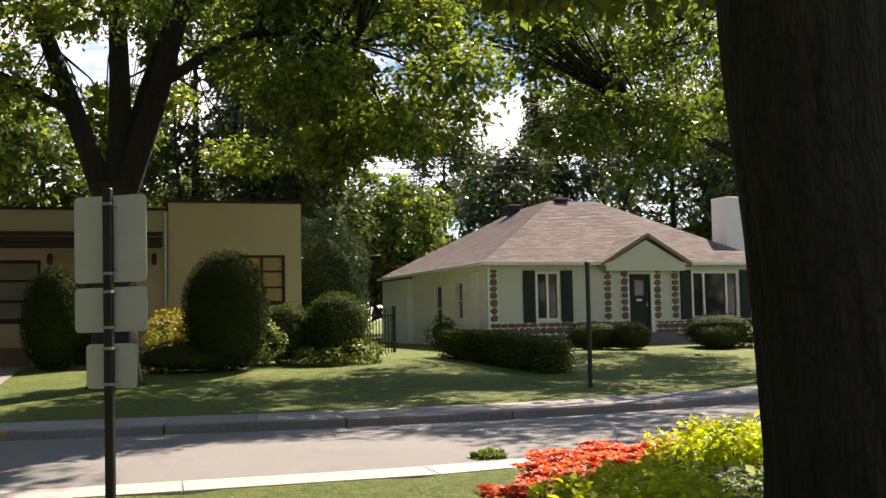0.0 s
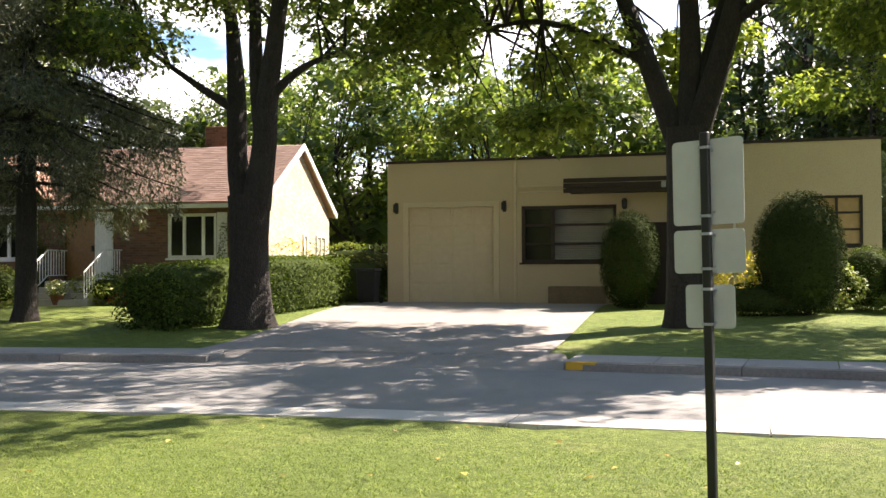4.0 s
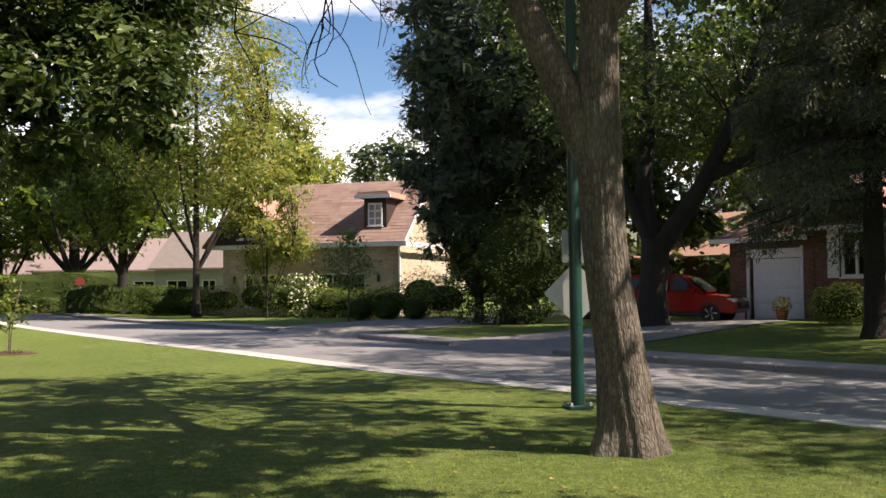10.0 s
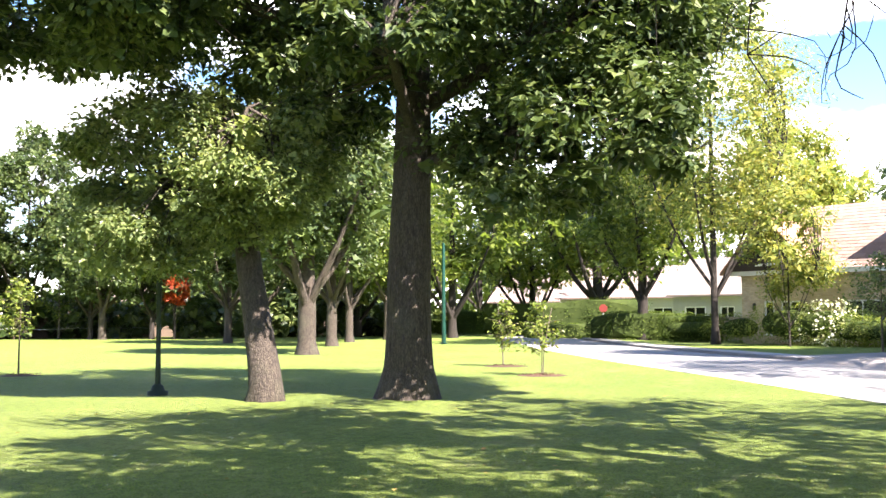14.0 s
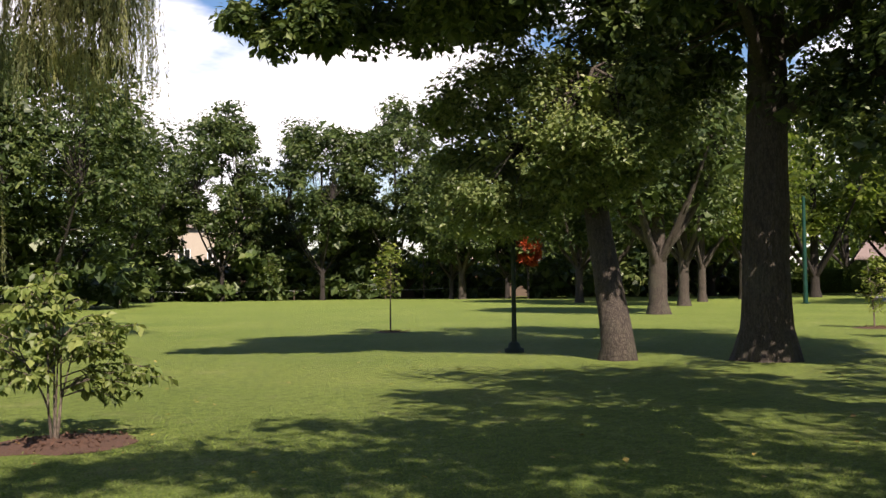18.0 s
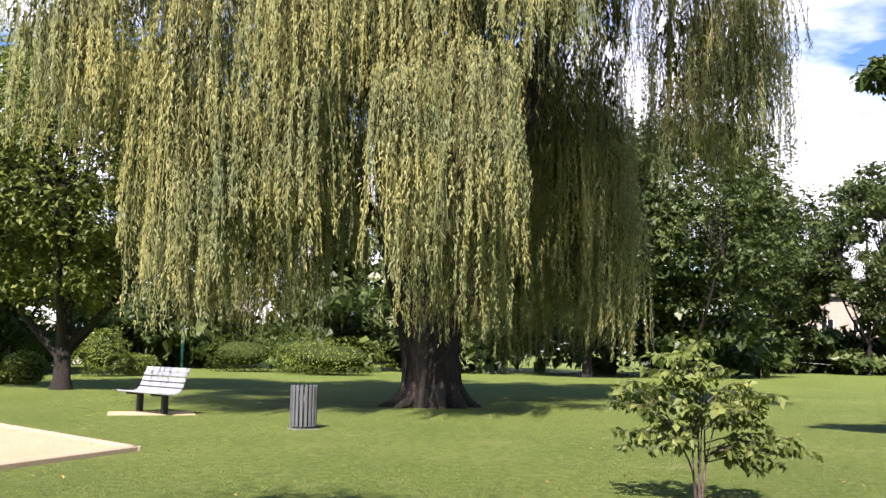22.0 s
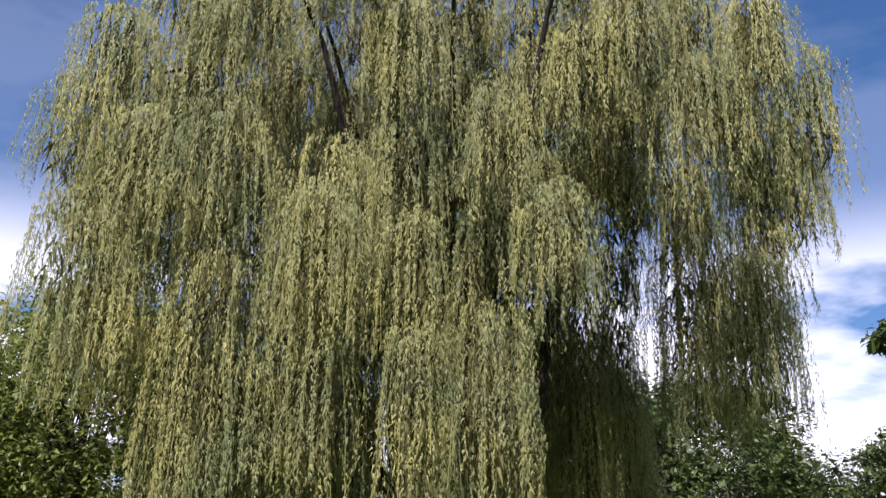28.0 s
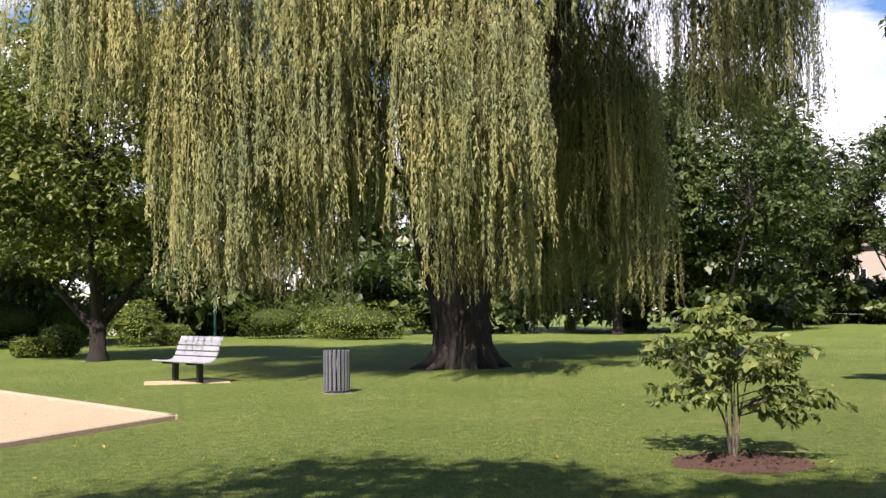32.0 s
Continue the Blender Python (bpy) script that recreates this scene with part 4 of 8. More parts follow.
# hipped roof with a small deck at the top
O = 0.38
e = [(-O, -O, EZ), (W1 + O, -O, EZ), (W1 + O, D1 + O, EZ), (-O, D1 + O, EZ)]
tp = [(4.75, 5.2, EZ + 2.82), (6.85, 5.2, EZ + 2.82), (6.85, 8.4, EZ + 2.82), (4.75, 8.4, EZ + 2.82)]
bm = bmesh.new()
ev, tv = [bm.verts.new(q) for q in e], [bm.verts.new(q) for q in tp]
for i in range(4):
    bm.faces.new((ev[i], ev[(i + 1) % 4], tv[(i + 1) % 4], tv[i]))
bm.faces.new(tv)
bm.faces.new(ev[::-1])
roof = part("roof", bm, SHINGLE, BUNG, "mottled brown and pink shingle roof")
for i in range(4):
    shingles("shingles", (e[i], e[(i + 1) % 4], tp[(i + 1) % 4], tp[i]), roof, TABS_PINK, seed=i)
bm = bmesh.new()
cuboid(bm, -O - 0.03, W1 + O + 0.03, -O - 0.03, -O, EZ - 0.09, EZ + 0.02)
cuboid(bm, -O - 0.03, -O, -O, D1 + O, EZ - 0.09, EZ + 0.02)
part("gutter", bm, WHITE, BUNG)
bm = bmesh.new()
cuboid(bm, -O, W1 + O, -O, 0.0, EZ - 0.05, EZ - 0.02)
cuboid(bm, -O, 0, 0, D1, EZ - 0.05, EZ - 0.02)
part("soffit", bm, WHITE, BUNG)
cuboid(bm := bmesh.new(), -0.12, -0.04, -0.12, -0.04, -0.2, EZ - 0.1, 0.012)
part("downpipe", bm, WHITE, BUNG)
# porch gable over the door
pb = prism([(4.25, 2.62), (7.45, 2.62), (7.45, 2.84), (5.85, 3.72), (4.25, 2.84)], -0.42, -0.02)
part("porch_gable", pb, PALE_GREEN, BUNG, "small pediment over the door")
for a, b in (((4.05, 2.80), (5.85, 3.84)), ((7.65, 2.80), (5.85, 3.84))):
    pr = part("porch_roof", prism([a, b, (b[0], b[1] + 0.10), (a[0], a[1] + 0.10)], -0.55, 2.2), SHINGLE, BUNG)
    q = [(a[0], -0.55, a[1] + 0.1), (a[0], 2.2, a[1] + 0.1), (b[0], 2.2, b[1] + 0.1), (b[0], -0.55, b[1] + 0.1)]
    shingles("shingles", q if a[0] > b[0] else [q[1], q[0], q[3], q[2]], pr, TABS_PINK)
slab("chimney", 10.9, 12.1, 2.0, 3.0, -0.4, 5.68, WHITE, BUNG, "white painted chimney", 0.02)
for x, y in ((4.0, 7.6), (5.0, 5.0)):
    bm = cuboid(bmesh.new(), x, x + 0.45, y, y + 0.45, EZ + 2.3, EZ + 2.84, 0.02)
    cuboid(bm, x - 0.06, x + 0.51, y - 0.06, y + 0.51, EZ + 2.82, EZ + 2.94, 0.02)
    part("roof_vent", bm, DARK_WOOD, BUNG, "dark square roof vent")

# the brick house with the sunlit gable
BRK = thing("brick_house", pose(-20.3, 22.15, 0.5, 0, 0, 22.4), "brown brick house with a tan gable and white garage door", "house")
part("wall", wall_panel(-9.5, 0, -0.4, 2.95, 0, 0.25, [(-8.55, -7.45, 1.35, 2.85), (-6.1, -5.1, 0.72, 2.75), (-2.75, -1.2, 1.37, 2.72)]), BRICK_RED, BRK)
part("wall", wall_panel(-12.9, -9.5, -0.4, 2.72, -0.02, 0.25, [(-12.05, -10.0, -0.4, 2.36)]), BRICK_RED, BRK)
gable = [(0.0, -0.4), (7.1, -0.4), (7.1, 2.95), (3.55, 5.0), (0.0, 2.95)]
gw = part("gable_wall", prism(gable, 0, 0.25), BRICK_TAN, BRK, "sunlit tan brick gable wall")
turned(gw, Matrix.Translation((0.25, 0.0, 0)) @ Matrix.Rotation(radians(90), 4, "Z"))
for y0, y1, z0, z1 in ((3.9, 4.35, 1.1, 2.2), (5.4, 6.5, 0.3, 2.2)):
    w = window(BRK, y0, y1, z0, z1, 0.0, WHITE, (0.5,) if y1 - y0 > 0.6 else (), (0.5,), 0.07)
    turned(w, Matrix.Translation((0.27, 0, 0)) @ Matrix.Rotation(radians(90), 4, "Z"))
slab("back_wall", -12.9, 0, 7.1, 7.3, -0.4, 2.95, BRICK_RED, BRK)
slab("side_wall", -12.9, -12.65, 0.25, 7.1, -0.4, 2.72, BRICK_RED, BRK)
slab("floor", -12.6, 0, 0.25, 7.1, -0.4, 0.5, DRIVE, BRK)
gd = part("garage_door", wall_panel(-12.0, -10.05, -0.06, 2.02, 0.10, 0.16), WHITE, BRK, "white panelled garage door")
for k in range(4):
    slab("panel", -11.93, -10.12, 0.08, 0.10, 0.02 + k * 0.5, 0.46 + k * 0.5, WHITE, gd, edge=0.01)
slab("transom", -12.05, -10.0, 0.02, 0.16, 2.04, 2.36, WHITE, BRK)
slab("casing", -12.17, -12.05, -0.05, 0.05, -0.3, 2.42, WHITE, BRK)
slab("casing", -10.0, -9.9, -0.05, 0.05, -0.3, 2.42, WHITE, BRK)
slab("plinth", -12.95, -12.3, -0.05, 0.0, -0.3, 0.62, WHITE, BRK, "white painted corner plinth")
window(BRK, -8.55, -7.45, 1.35, 2.85, 0.05, WHITE, (0.5,), (), 0.09)
window(BRK, -2.75, -1.2, 1.37, 2.72, 0.05, WHITE, (0.33, 0.72), (), 0.09)
for x in (-9.0, -7.42):
    slab("shutter", x, x + 0.42, -0.05, -0.003, 1.33, 2.87, WHITE, BRK, "white shutter", 0.01)
slab("shutter", -1.17, -0.85, -0.05, -0.003, 1.33, 2.74, WHITE, BRK, "white shutter", 0.01)
ed = part("front_door", wall_panel(-6.1, -5.1, 0.72, 2.75, 0.10, 0.16), HONEY, BRK, "honey brown wooden front door")
slab("door_handle", -5.25, -5.2, 0.05, 0.1, 1.6, 1.78, BLACK, ed)
slab("door_casing", -5.08, -4.5, -0.06, -0.004, 0.7, 2.8, WHITE, BRK)
roof = part("roof", prism([(-0.35, 2.9), (3.55, 5.0), (7.45, 2.9), (7.45, 3.02), (3.55, 5.14), (-0.35, 3.02)], -0.4, 9.8), SHINGLE_RED, BRK, "red brown shingle roof")
turned(roof, Matrix.Rotation(radians(90), 4, "Z"))
shingles("shingles", [(-0.37, 9.8, 3.03), (-0.37, -0.4, 3.03), (3.55, -0.4, 5.15), (3.55, 9.8, 5.15)], roof, TABS_RED, seed=8)
for a, b in (((-0.4, 2.86), (3.55, 4.99)), ((7.5, 2.86), (3.55, 4.99))):
    part("barge_board", prism([a, b, (b[0], b[1] + 0.2), (a[0], a[1] + 0.2)], -0.45, -0.40), WHITE, roof)
cuboid(bm := bmesh.new(), -9.6, 0.35, -0.47, -0.36, 2.86, 2.98)
part("gutter", bm, WHITE, BRK)
# the lower roof over the garage
gr = [(-13.3, -0.5, 2.72), (-9.4, -0.5, 2.72), (-9.4, 3.4, 4.6), (-11.2, 3.4, 4.6)]
bm = bmesh.new()
lo = [bm.verts.new(q) for q in gr]
bk = [bm.verts.new((-13.3, 7.4, 2.72)), bm.verts.new((-9.4, 7.4, 2.72))]
bm.faces.new(lo)
bm.faces.new((lo[0], lo[3], bk[0]))
bm.faces.new((lo[3], lo[2], bk[1], bk[0]))
bm.faces.new((lo[0], bk[0], bk[1], lo[1]))
groof = part("garage_roof", bm, SHINGLE_RED, BRK, "lower red brown roof over the garage")
shingles("shingles", gr, groof, TABS_RED, seed=9)
cuboid(bm := bmesh.new(), -13.34, -9.4, -0.58, -0.5, 2.58, 2.74)
part("gutter", bm, WHITE, BRK)
# cross gable over the front window
cg = part("cross_gable", prism([(-9.6, 2.9), (-6.4, 2.9), (-8.0, 4.35)], -0.25, 0.2), DARK_WOOD, BRK, "dark timber cross gable")
for a, b in (((-9.9, 2.75), (-8.0, 4.45)), ((-6.1, 2.75), (-8.0, 4.45))):
    part("cross_roof", prism([a, b, (b[0], b[1] + 0.1), (a[0], a[1] + 0.1)], -0.45, 3.0), SHINGLE_RED, BRK)
slab("brick_chimney", -3.2, -2.4, 3.9, 4.6, 4.4, 5.9, BRICK_RED, BRK, "", 0.02)


def front_stairs(m, steps=4, wide=1.9):
    """Concrete steps up to a door between two white iron railings."""
    st = thing("front_stairs", m, "concrete front steps between white iron railings", "stairs")
    for k in range(steps):
        slab("step", -wide / 2, wide / 2, -1.2 - 0.32 * (steps - 1 - k), -0.03, -0.25, 0.17 * (k + 1), CONCRETE, st, edge=0.012)
    run = 0.32 * (steps - 1)
    for side in (-1, 1):
        x = side * (wide / 2 - 0.05)
        path = [(x, -1.2 - run - 0.1, 0.95), (x, -1.1, 0.17 * steps + 0.92), (x, -0.06, 0.17 * steps + 0.92)]
        rail = tubes("railing", [(np.array(path), np.full(3, 0.025)), (np.array(path) - np.array([0, 0, 0.75]), np.full(3, 0.018))], WHITE, st, "white iron railing", 6)
        for i in range(15):
            y = -1.2 - run - 0.1 + i * (run + 1.1) / 14
            z = float(np.interp(y, [path[0][1], path[1][1], 0], [0.95, path[1][2], path[1][2]]))
            slab("baluster", x - 0.011, x + 0.011, y - 0.011, y + 0.011, z - 0.75, z, WHITE, rail)
    return st


front_stairs(BRK.matrix_world @ pose(-5.1, 0, 0.03))

# the dormer house up the road
H3 = thing("dormer_house", pose(*(toward(80.5, 0, 55.0)[:2]), 0.12, 0, 0, 60.0), "tan brick house with a steep roof and dormer", "house")
part("wall", wall_panel(-11, 0, -0.3, 4.1, 0, 0.3, [(-9.6, -9.0, 0.5, 2.4), (-8.6, -7.5, 0.2, 2.4), (-5.0, -2.0, 0.8, 2.4)]), BRICK_TAN, H3)
sw = part("side_wall", wall_panel(0, 9, -0.3, 4.1, 0, 0.3), BRICK_TAN, H3)
turned(sw, Matrix.Rotation(radians(90), 4, "Z"))
slab("side_wall", -11, -10.7, 0.3, 9, -0.3, 4.1, BRICK_TAN, H3)
slab("back_wall", -11, 0, 9, 9.3, -0.3, 4.1, BRICK_TAN, H3)
window(H3, -9.6, -9.0, 0.5, 2.4, 0.06, WHITE, (), (0.5,), 0.08)
window(H3, -8.6, -7.5, 0.2, 2.4, 0.06, WHITE, (0.5,), (0.5,), 0.08)
window(H3, -5.0, -2.0, 0.8, 2.4, 0.06, WHITE, (0.33, 0.66), (), 0.08)
for x in (-10.2, -7.2, -1.2):
    slab("wall_lamp", x - 0.08, x + 0.08, -0.12, -0.004, 1.9, 2.3, BLACK, H3, "black wall lantern", 0.02)
rf = [(-11.6, -0.5, 4.05), (0.5, -0.5, 4.05), (0.5, 4.4, 8.0), (-11.6, 4.4, 8.0)]
r3 = part("roof", prism([(-0.5, 3.95), (4.4, 7.88), (9.5, 3.95), (9.5, 4.05), (4.4, 8.0), (-0.5, 4.05)], -0.5, 11.6), SHINGLE_RED, H3, "red brown shingle roof with white trim")
turned(r3, Matrix.Rotation(radians(90), 4, "Z"))
shingles("shingles", [(q[1], -q[0], q[2]) for q in rf], r3, TABS_RED, 0.3, 0.6, 11)
for p0, p1 in (((-0.55, 3.85), (4.4, 7.86)), ((9.55, 3.85), (4.4, 7.86))):
    part("barge_board", prism([p0, p1, (p1[0], p1[1] + 0.24), (p0[0], p0[1] + 0.24)], -0.56, -0.5), WHITE, r3)
ge = part("gable_end", prism([(0, 4.1), (9, 4.1), (4.4, 7.7)], 0.0, 0.25), BRICK_TAN, H3)
turned(ge, Matrix.Rotation(radians(90), 4, "Z"))
ge = part("gable_end", prism([(0, 4.1), (9, 4.1), (4.4, 7.7)], 10.75, 11.0), BRICK_TAN, H3)
turned(ge, Matrix.Rotation(radians(90), 4, "Z"))
cuboid(bm := bmesh.new(), -11.6, 0.65, -0.6, -0.5, 3.85, 4.12)
cuboid(bm, 0.55, 0.65, -0.5, 9.6, 3.85, 4.12)
part("gutter", bm, WHITE, H3)
cuboid(bm := bmesh.new(), -0.02, 0.1, -0.12, -0.01, -0.1, 3.9)
part("downpipe", bm, WHITE, H3)
dm = slab("dormer", -2.3, -0.95, 0.6, 3.4, 4.9, 6.65, DARK_WOOD, H3, "dark brown dormer with a white window")
window(H3, -2.05, -1.2, 5.05, 6.35, 0.55, WHITE, (0.5,), (0.33, 0.66), 0.08)
part("dormer_roof", prism([(-2.65, 6.65), (-0.6, 6.65), (-0.7, 6.98), (-2.55, 6.98)], 0.2, 4.0), SHINGLE_RED, H3)
slab("dormer_trim", -2.7, -0.55, 0.1, 0.2, 6.6, 6.8, WHITE, H3)
part("entry_gable", prism([(-11.4, 4.1), (-6.6, 4.1), (-9.0, 6.9)], -0.7, 0.2), DARK_WOOD, H3, "dark timbered entry gable")
for p0, p1 in (((-11.8, 3.9), (-9.0, 7.1)), ((-6.2, 3.9), (-9.0, 7.1))):
    part("entry_roof", prism([p0, p1, (p1[0], p1[1] + 0.14), (p0[0], p0[1] + 0.14)], -1.0, 4.0), SHINGLE_RED, H3)
window(H3, -9.6, -8.4, 4.4, 5.6, -0.72, WHITE, (0.5,), (), 0.08)
slab("brick_chimney", -1.6, -0.5, 6.2, 7.2, 5.0, 9.0, BRICK_RED, H3, "", 0.02)


def plain_house(name, az, d, rot, w, dep, wall_h, ridge, wall_mat, roof_mat, label, openings, z=0.12):
    """A house farther off: walls with real openings, gable roof, windows."""
    h = thing(name, pose(*(toward(az, 0, d)[:2]), z, 0, 0, rot), label, "house")
    part("wall", wall_panel(-w / 2, w / 2, -0.4, wall_h, 0, 0.3, openings), wall_mat, h)
    slab("side_wall", -w / 2, -w / 2 + 0.3, 0.3, dep, -0.4, wall_h, wall_mat, h)
    slab("side_wall", w / 2 - 0.3, w / 2, 0.3, dep, -0.4, wall_h, wall_mat, h)
    slab("back_wall", -w / 2, w / 2, dep, dep + 0.3, -0.4, wall_h, wall_mat, h)
    r = part("roof", prism([(-0.5, wall_h), (dep / 2, ridge), (dep + 0.6, wall_h), (dep + 0.6, wall_h + 0.15), (dep / 2, ridge + 0.16), (-0.5, wall_h + 0.15)], -w / 2 - 0.4, w / 2 + 0.4), roof_mat, h)
    turned(r, Matrix.Rotation(radians(90), 4, "Z"))
    for side in (-w / 2, w / 2 - 0.25):
        g = part("gable_end", prism([(0, wall_h), (dep, wall_h), (dep / 2, ridge)], 0, 0.25), wall_mat, h)
        turned(g, Matrix.Translation((side + 0.25, 0, 0)) @ Matrix.Rotation(radians(90), 4, "Z"))
    for q in openings:
        window(h, *q, 0.06, WHITE, (0.5,), (), 0.09)
    return h


ROOF_GREY = speckled("grey_brown_roof", (0.17, 0.14, 0.12), (0.26, 0.22, 0.19), 30, 2)
CREAM = speckled("cream_render", (0.33, 0.285, 0.225), (0.42, 0.365, 0.295), 30, 0.8)
plain_house("low_house", 62.5, 52, 28, 13, 9, 2.9, 5.4, BRICK_RED, SHINGLE_RED, "low brick house behind dark trees", [(-4, -2.5, 1, 2.3), (1, 2.6, 1, 2.3)])
plain_house("white_house", 90.3, 82, 70, 12, 9, 3.2, 6.4, PALE_SIDING, ROOF_GREY, "pale grey house with a grey roof", [(-5.0, -3.2, 0.7, 2.4), (-2.0, -0.8, 0.2, 2.4), (1, 3.4, 0.7, 2.4)])
plain_house("white_house", 97.0, 100, 78, 13, 9, 3.4, 6.6, PALE_SIDING, SHINGLE, "pale grey house with a red brown roof", [(-5.6, -3.8, 0.7, 2.5), (-2.4, -1.2, 0.2, 2.4), (0.2, 1.8, 0.8, 2.4), (3.2, 5.2, 0.7, 2.5)])
plain_house("white_house", 101.5, 112, 82, 12, 9, 3.2, 6.2, CREAM, SHINGLE, "cream house with a faded red roof", [(-5, -3.4, 0.7, 2.4), (-2.2, -0.8, 0.2, 2.4), (1, 3, 0.7, 2.4)])
plain_house("cream_house", 140.1, 108, 135, 11, 9, 7.4, 9.4, CREAM, ROOF_GREY, "cream two storey house behind the park trees", [(-3.6, -2.3, 0.9, 2.3), (1.6, 3.2, 0.9, 2.3), (-3.6, -2.3, 3.7, 5.2), (-0.6, 0.6, 3.7, 5.2), (1.8, 3.2, 3.7, 5.2)])
plain_house("brick_cottage", 124.6, 100, 120, 11, 8, 3.3, 6.4, BRICK_RED, ROOF_GREY, "brick house behind the park fence", [(-3.6, -2.3, 0.9, 2.3), (1.6, 3.2, 0.9, 2.3)])
plain_house("brick_cottage", 166.0, 84, 165, 13, 8, 3.3, 6.2, BRICK_RED, ROOF_GREY, "brown brick house seen under the willow", [(-3.6, -2.3, 0.9, 2.3), (1.6, 3.2, 0.9, 2.3)])
plain_house("white_house", 178.5, 80, 178, 13, 8, 3.3, 6.2, WHITE, ROOF_GREY, "white house behind shrubs", [(-3.6, -2.3, 0.9, 2.3), (1.6, 3.2, 0.9, 2.3)])

# ---- street trees ----
def on_ground(x, y):
    return (x, y, float(ground_height(x, y)[0]))


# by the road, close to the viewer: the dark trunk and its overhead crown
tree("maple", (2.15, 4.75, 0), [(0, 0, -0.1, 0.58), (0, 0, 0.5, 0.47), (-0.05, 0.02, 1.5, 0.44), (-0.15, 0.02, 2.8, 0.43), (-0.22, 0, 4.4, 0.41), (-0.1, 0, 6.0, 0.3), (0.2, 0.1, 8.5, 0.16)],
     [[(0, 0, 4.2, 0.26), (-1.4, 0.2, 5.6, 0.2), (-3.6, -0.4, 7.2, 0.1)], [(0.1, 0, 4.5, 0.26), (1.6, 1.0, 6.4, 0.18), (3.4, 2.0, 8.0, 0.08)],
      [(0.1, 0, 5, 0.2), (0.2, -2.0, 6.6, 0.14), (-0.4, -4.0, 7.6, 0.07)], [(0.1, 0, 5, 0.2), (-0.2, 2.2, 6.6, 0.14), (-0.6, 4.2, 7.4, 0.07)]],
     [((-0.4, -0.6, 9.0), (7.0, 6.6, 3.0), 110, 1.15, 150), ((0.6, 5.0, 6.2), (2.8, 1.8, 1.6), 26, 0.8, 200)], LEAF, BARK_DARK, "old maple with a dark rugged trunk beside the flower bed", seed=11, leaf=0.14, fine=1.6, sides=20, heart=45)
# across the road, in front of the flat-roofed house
# Its high right lobe, out of view, is added to shade the road.
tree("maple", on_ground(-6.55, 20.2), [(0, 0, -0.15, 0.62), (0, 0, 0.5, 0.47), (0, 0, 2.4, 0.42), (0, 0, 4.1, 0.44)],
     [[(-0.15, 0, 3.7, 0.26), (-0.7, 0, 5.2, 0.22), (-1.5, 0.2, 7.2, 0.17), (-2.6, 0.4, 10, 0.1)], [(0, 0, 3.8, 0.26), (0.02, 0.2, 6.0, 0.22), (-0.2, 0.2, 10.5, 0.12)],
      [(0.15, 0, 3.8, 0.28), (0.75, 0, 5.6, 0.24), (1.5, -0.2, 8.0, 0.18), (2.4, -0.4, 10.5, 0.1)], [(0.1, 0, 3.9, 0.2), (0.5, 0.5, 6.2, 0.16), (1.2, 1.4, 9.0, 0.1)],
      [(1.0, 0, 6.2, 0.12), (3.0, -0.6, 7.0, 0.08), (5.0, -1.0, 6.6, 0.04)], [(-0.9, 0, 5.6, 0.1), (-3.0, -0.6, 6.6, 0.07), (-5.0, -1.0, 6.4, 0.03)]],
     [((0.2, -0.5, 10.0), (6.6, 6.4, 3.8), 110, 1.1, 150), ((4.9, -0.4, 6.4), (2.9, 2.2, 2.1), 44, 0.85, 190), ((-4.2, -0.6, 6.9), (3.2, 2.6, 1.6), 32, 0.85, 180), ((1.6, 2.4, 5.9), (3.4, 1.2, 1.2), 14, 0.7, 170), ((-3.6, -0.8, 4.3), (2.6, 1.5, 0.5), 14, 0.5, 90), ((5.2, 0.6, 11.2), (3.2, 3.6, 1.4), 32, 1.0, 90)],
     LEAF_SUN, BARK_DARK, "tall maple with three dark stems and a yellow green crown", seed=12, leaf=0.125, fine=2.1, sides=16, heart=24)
# across the road, beside the clipped hedge
# The last three lobes are added high out of view to shade the lawn.
tree("maple", on_ground(-15.2, 16.4), [(0, 0, -0.15, 0.72), (0, 0, 0.5, 0.5), (0, 0, 1.6, 0.43), (0, 0, 2.9, 0.47)],
     [[(-0.2, 0.1, 2.5, 0.3), (-0.62, 0.3, 3.6, 0.24), (-0.75, 0.4, 5.2, 0.22), (-1.3, 0.8, 7.2, 0.15), (-2.0, 1.0, 9.5, 0.08)],
      [(0.2, 0, 2.6, 0.34), (0.45, 0, 4.0, 0.27), (0.55, 0.0, 5.0, 0.24), (0.9, 0, 7.0, 0.18), (1.6, 0, 10, 0.08)],
      [(0.4, 0, 4.2, 0.2), (0.05, 0.2, 5.6, 0.17), (-0.2, 0.4, 7.6, 0.12), (-0.4, 0.5, 10, 0.06)], [(-0.7, 0.3, 4.9, 0.12), (-1.6, 0, 5.5, 0.08), (-2.8, -0.4, 6.4, 0.04)],
      [(0.6, 0, 5.0, 0.12), (1.2, 0.3, 5.6, 0.08), (2.2, 0.6, 6.0, 0.04)]],
     [((0, -0.3, 10.2), (6.0, 6.0, 3.2), 96, 1.1, 150), ((-2.6, -0.8, 7.4), (2.2, 1.8, 1.5), 18, 0.8, 170), ((2.6, 0.6, 6.4), (1.4, 1.2, 0.9), 8, 0.7, 160), ((-5.2, 3.6, 10.8), (4.2, 3.8, 2.0), 50, 1.0, 140), ((-0.4, 5.0, 10.8), (4.8, 3.6, 1.6), 54, 1.0, 120), ((-4.2, 6.8, 10.6), (3.8, 3.2, 1.8), 36, 1.0, 120)], LEAF, BARK_DARK,
     "maple with a forked dark trunk beside a clipped hedge", seed=13, leaf=0.13, fine=1.8, sides=16, heart=9)
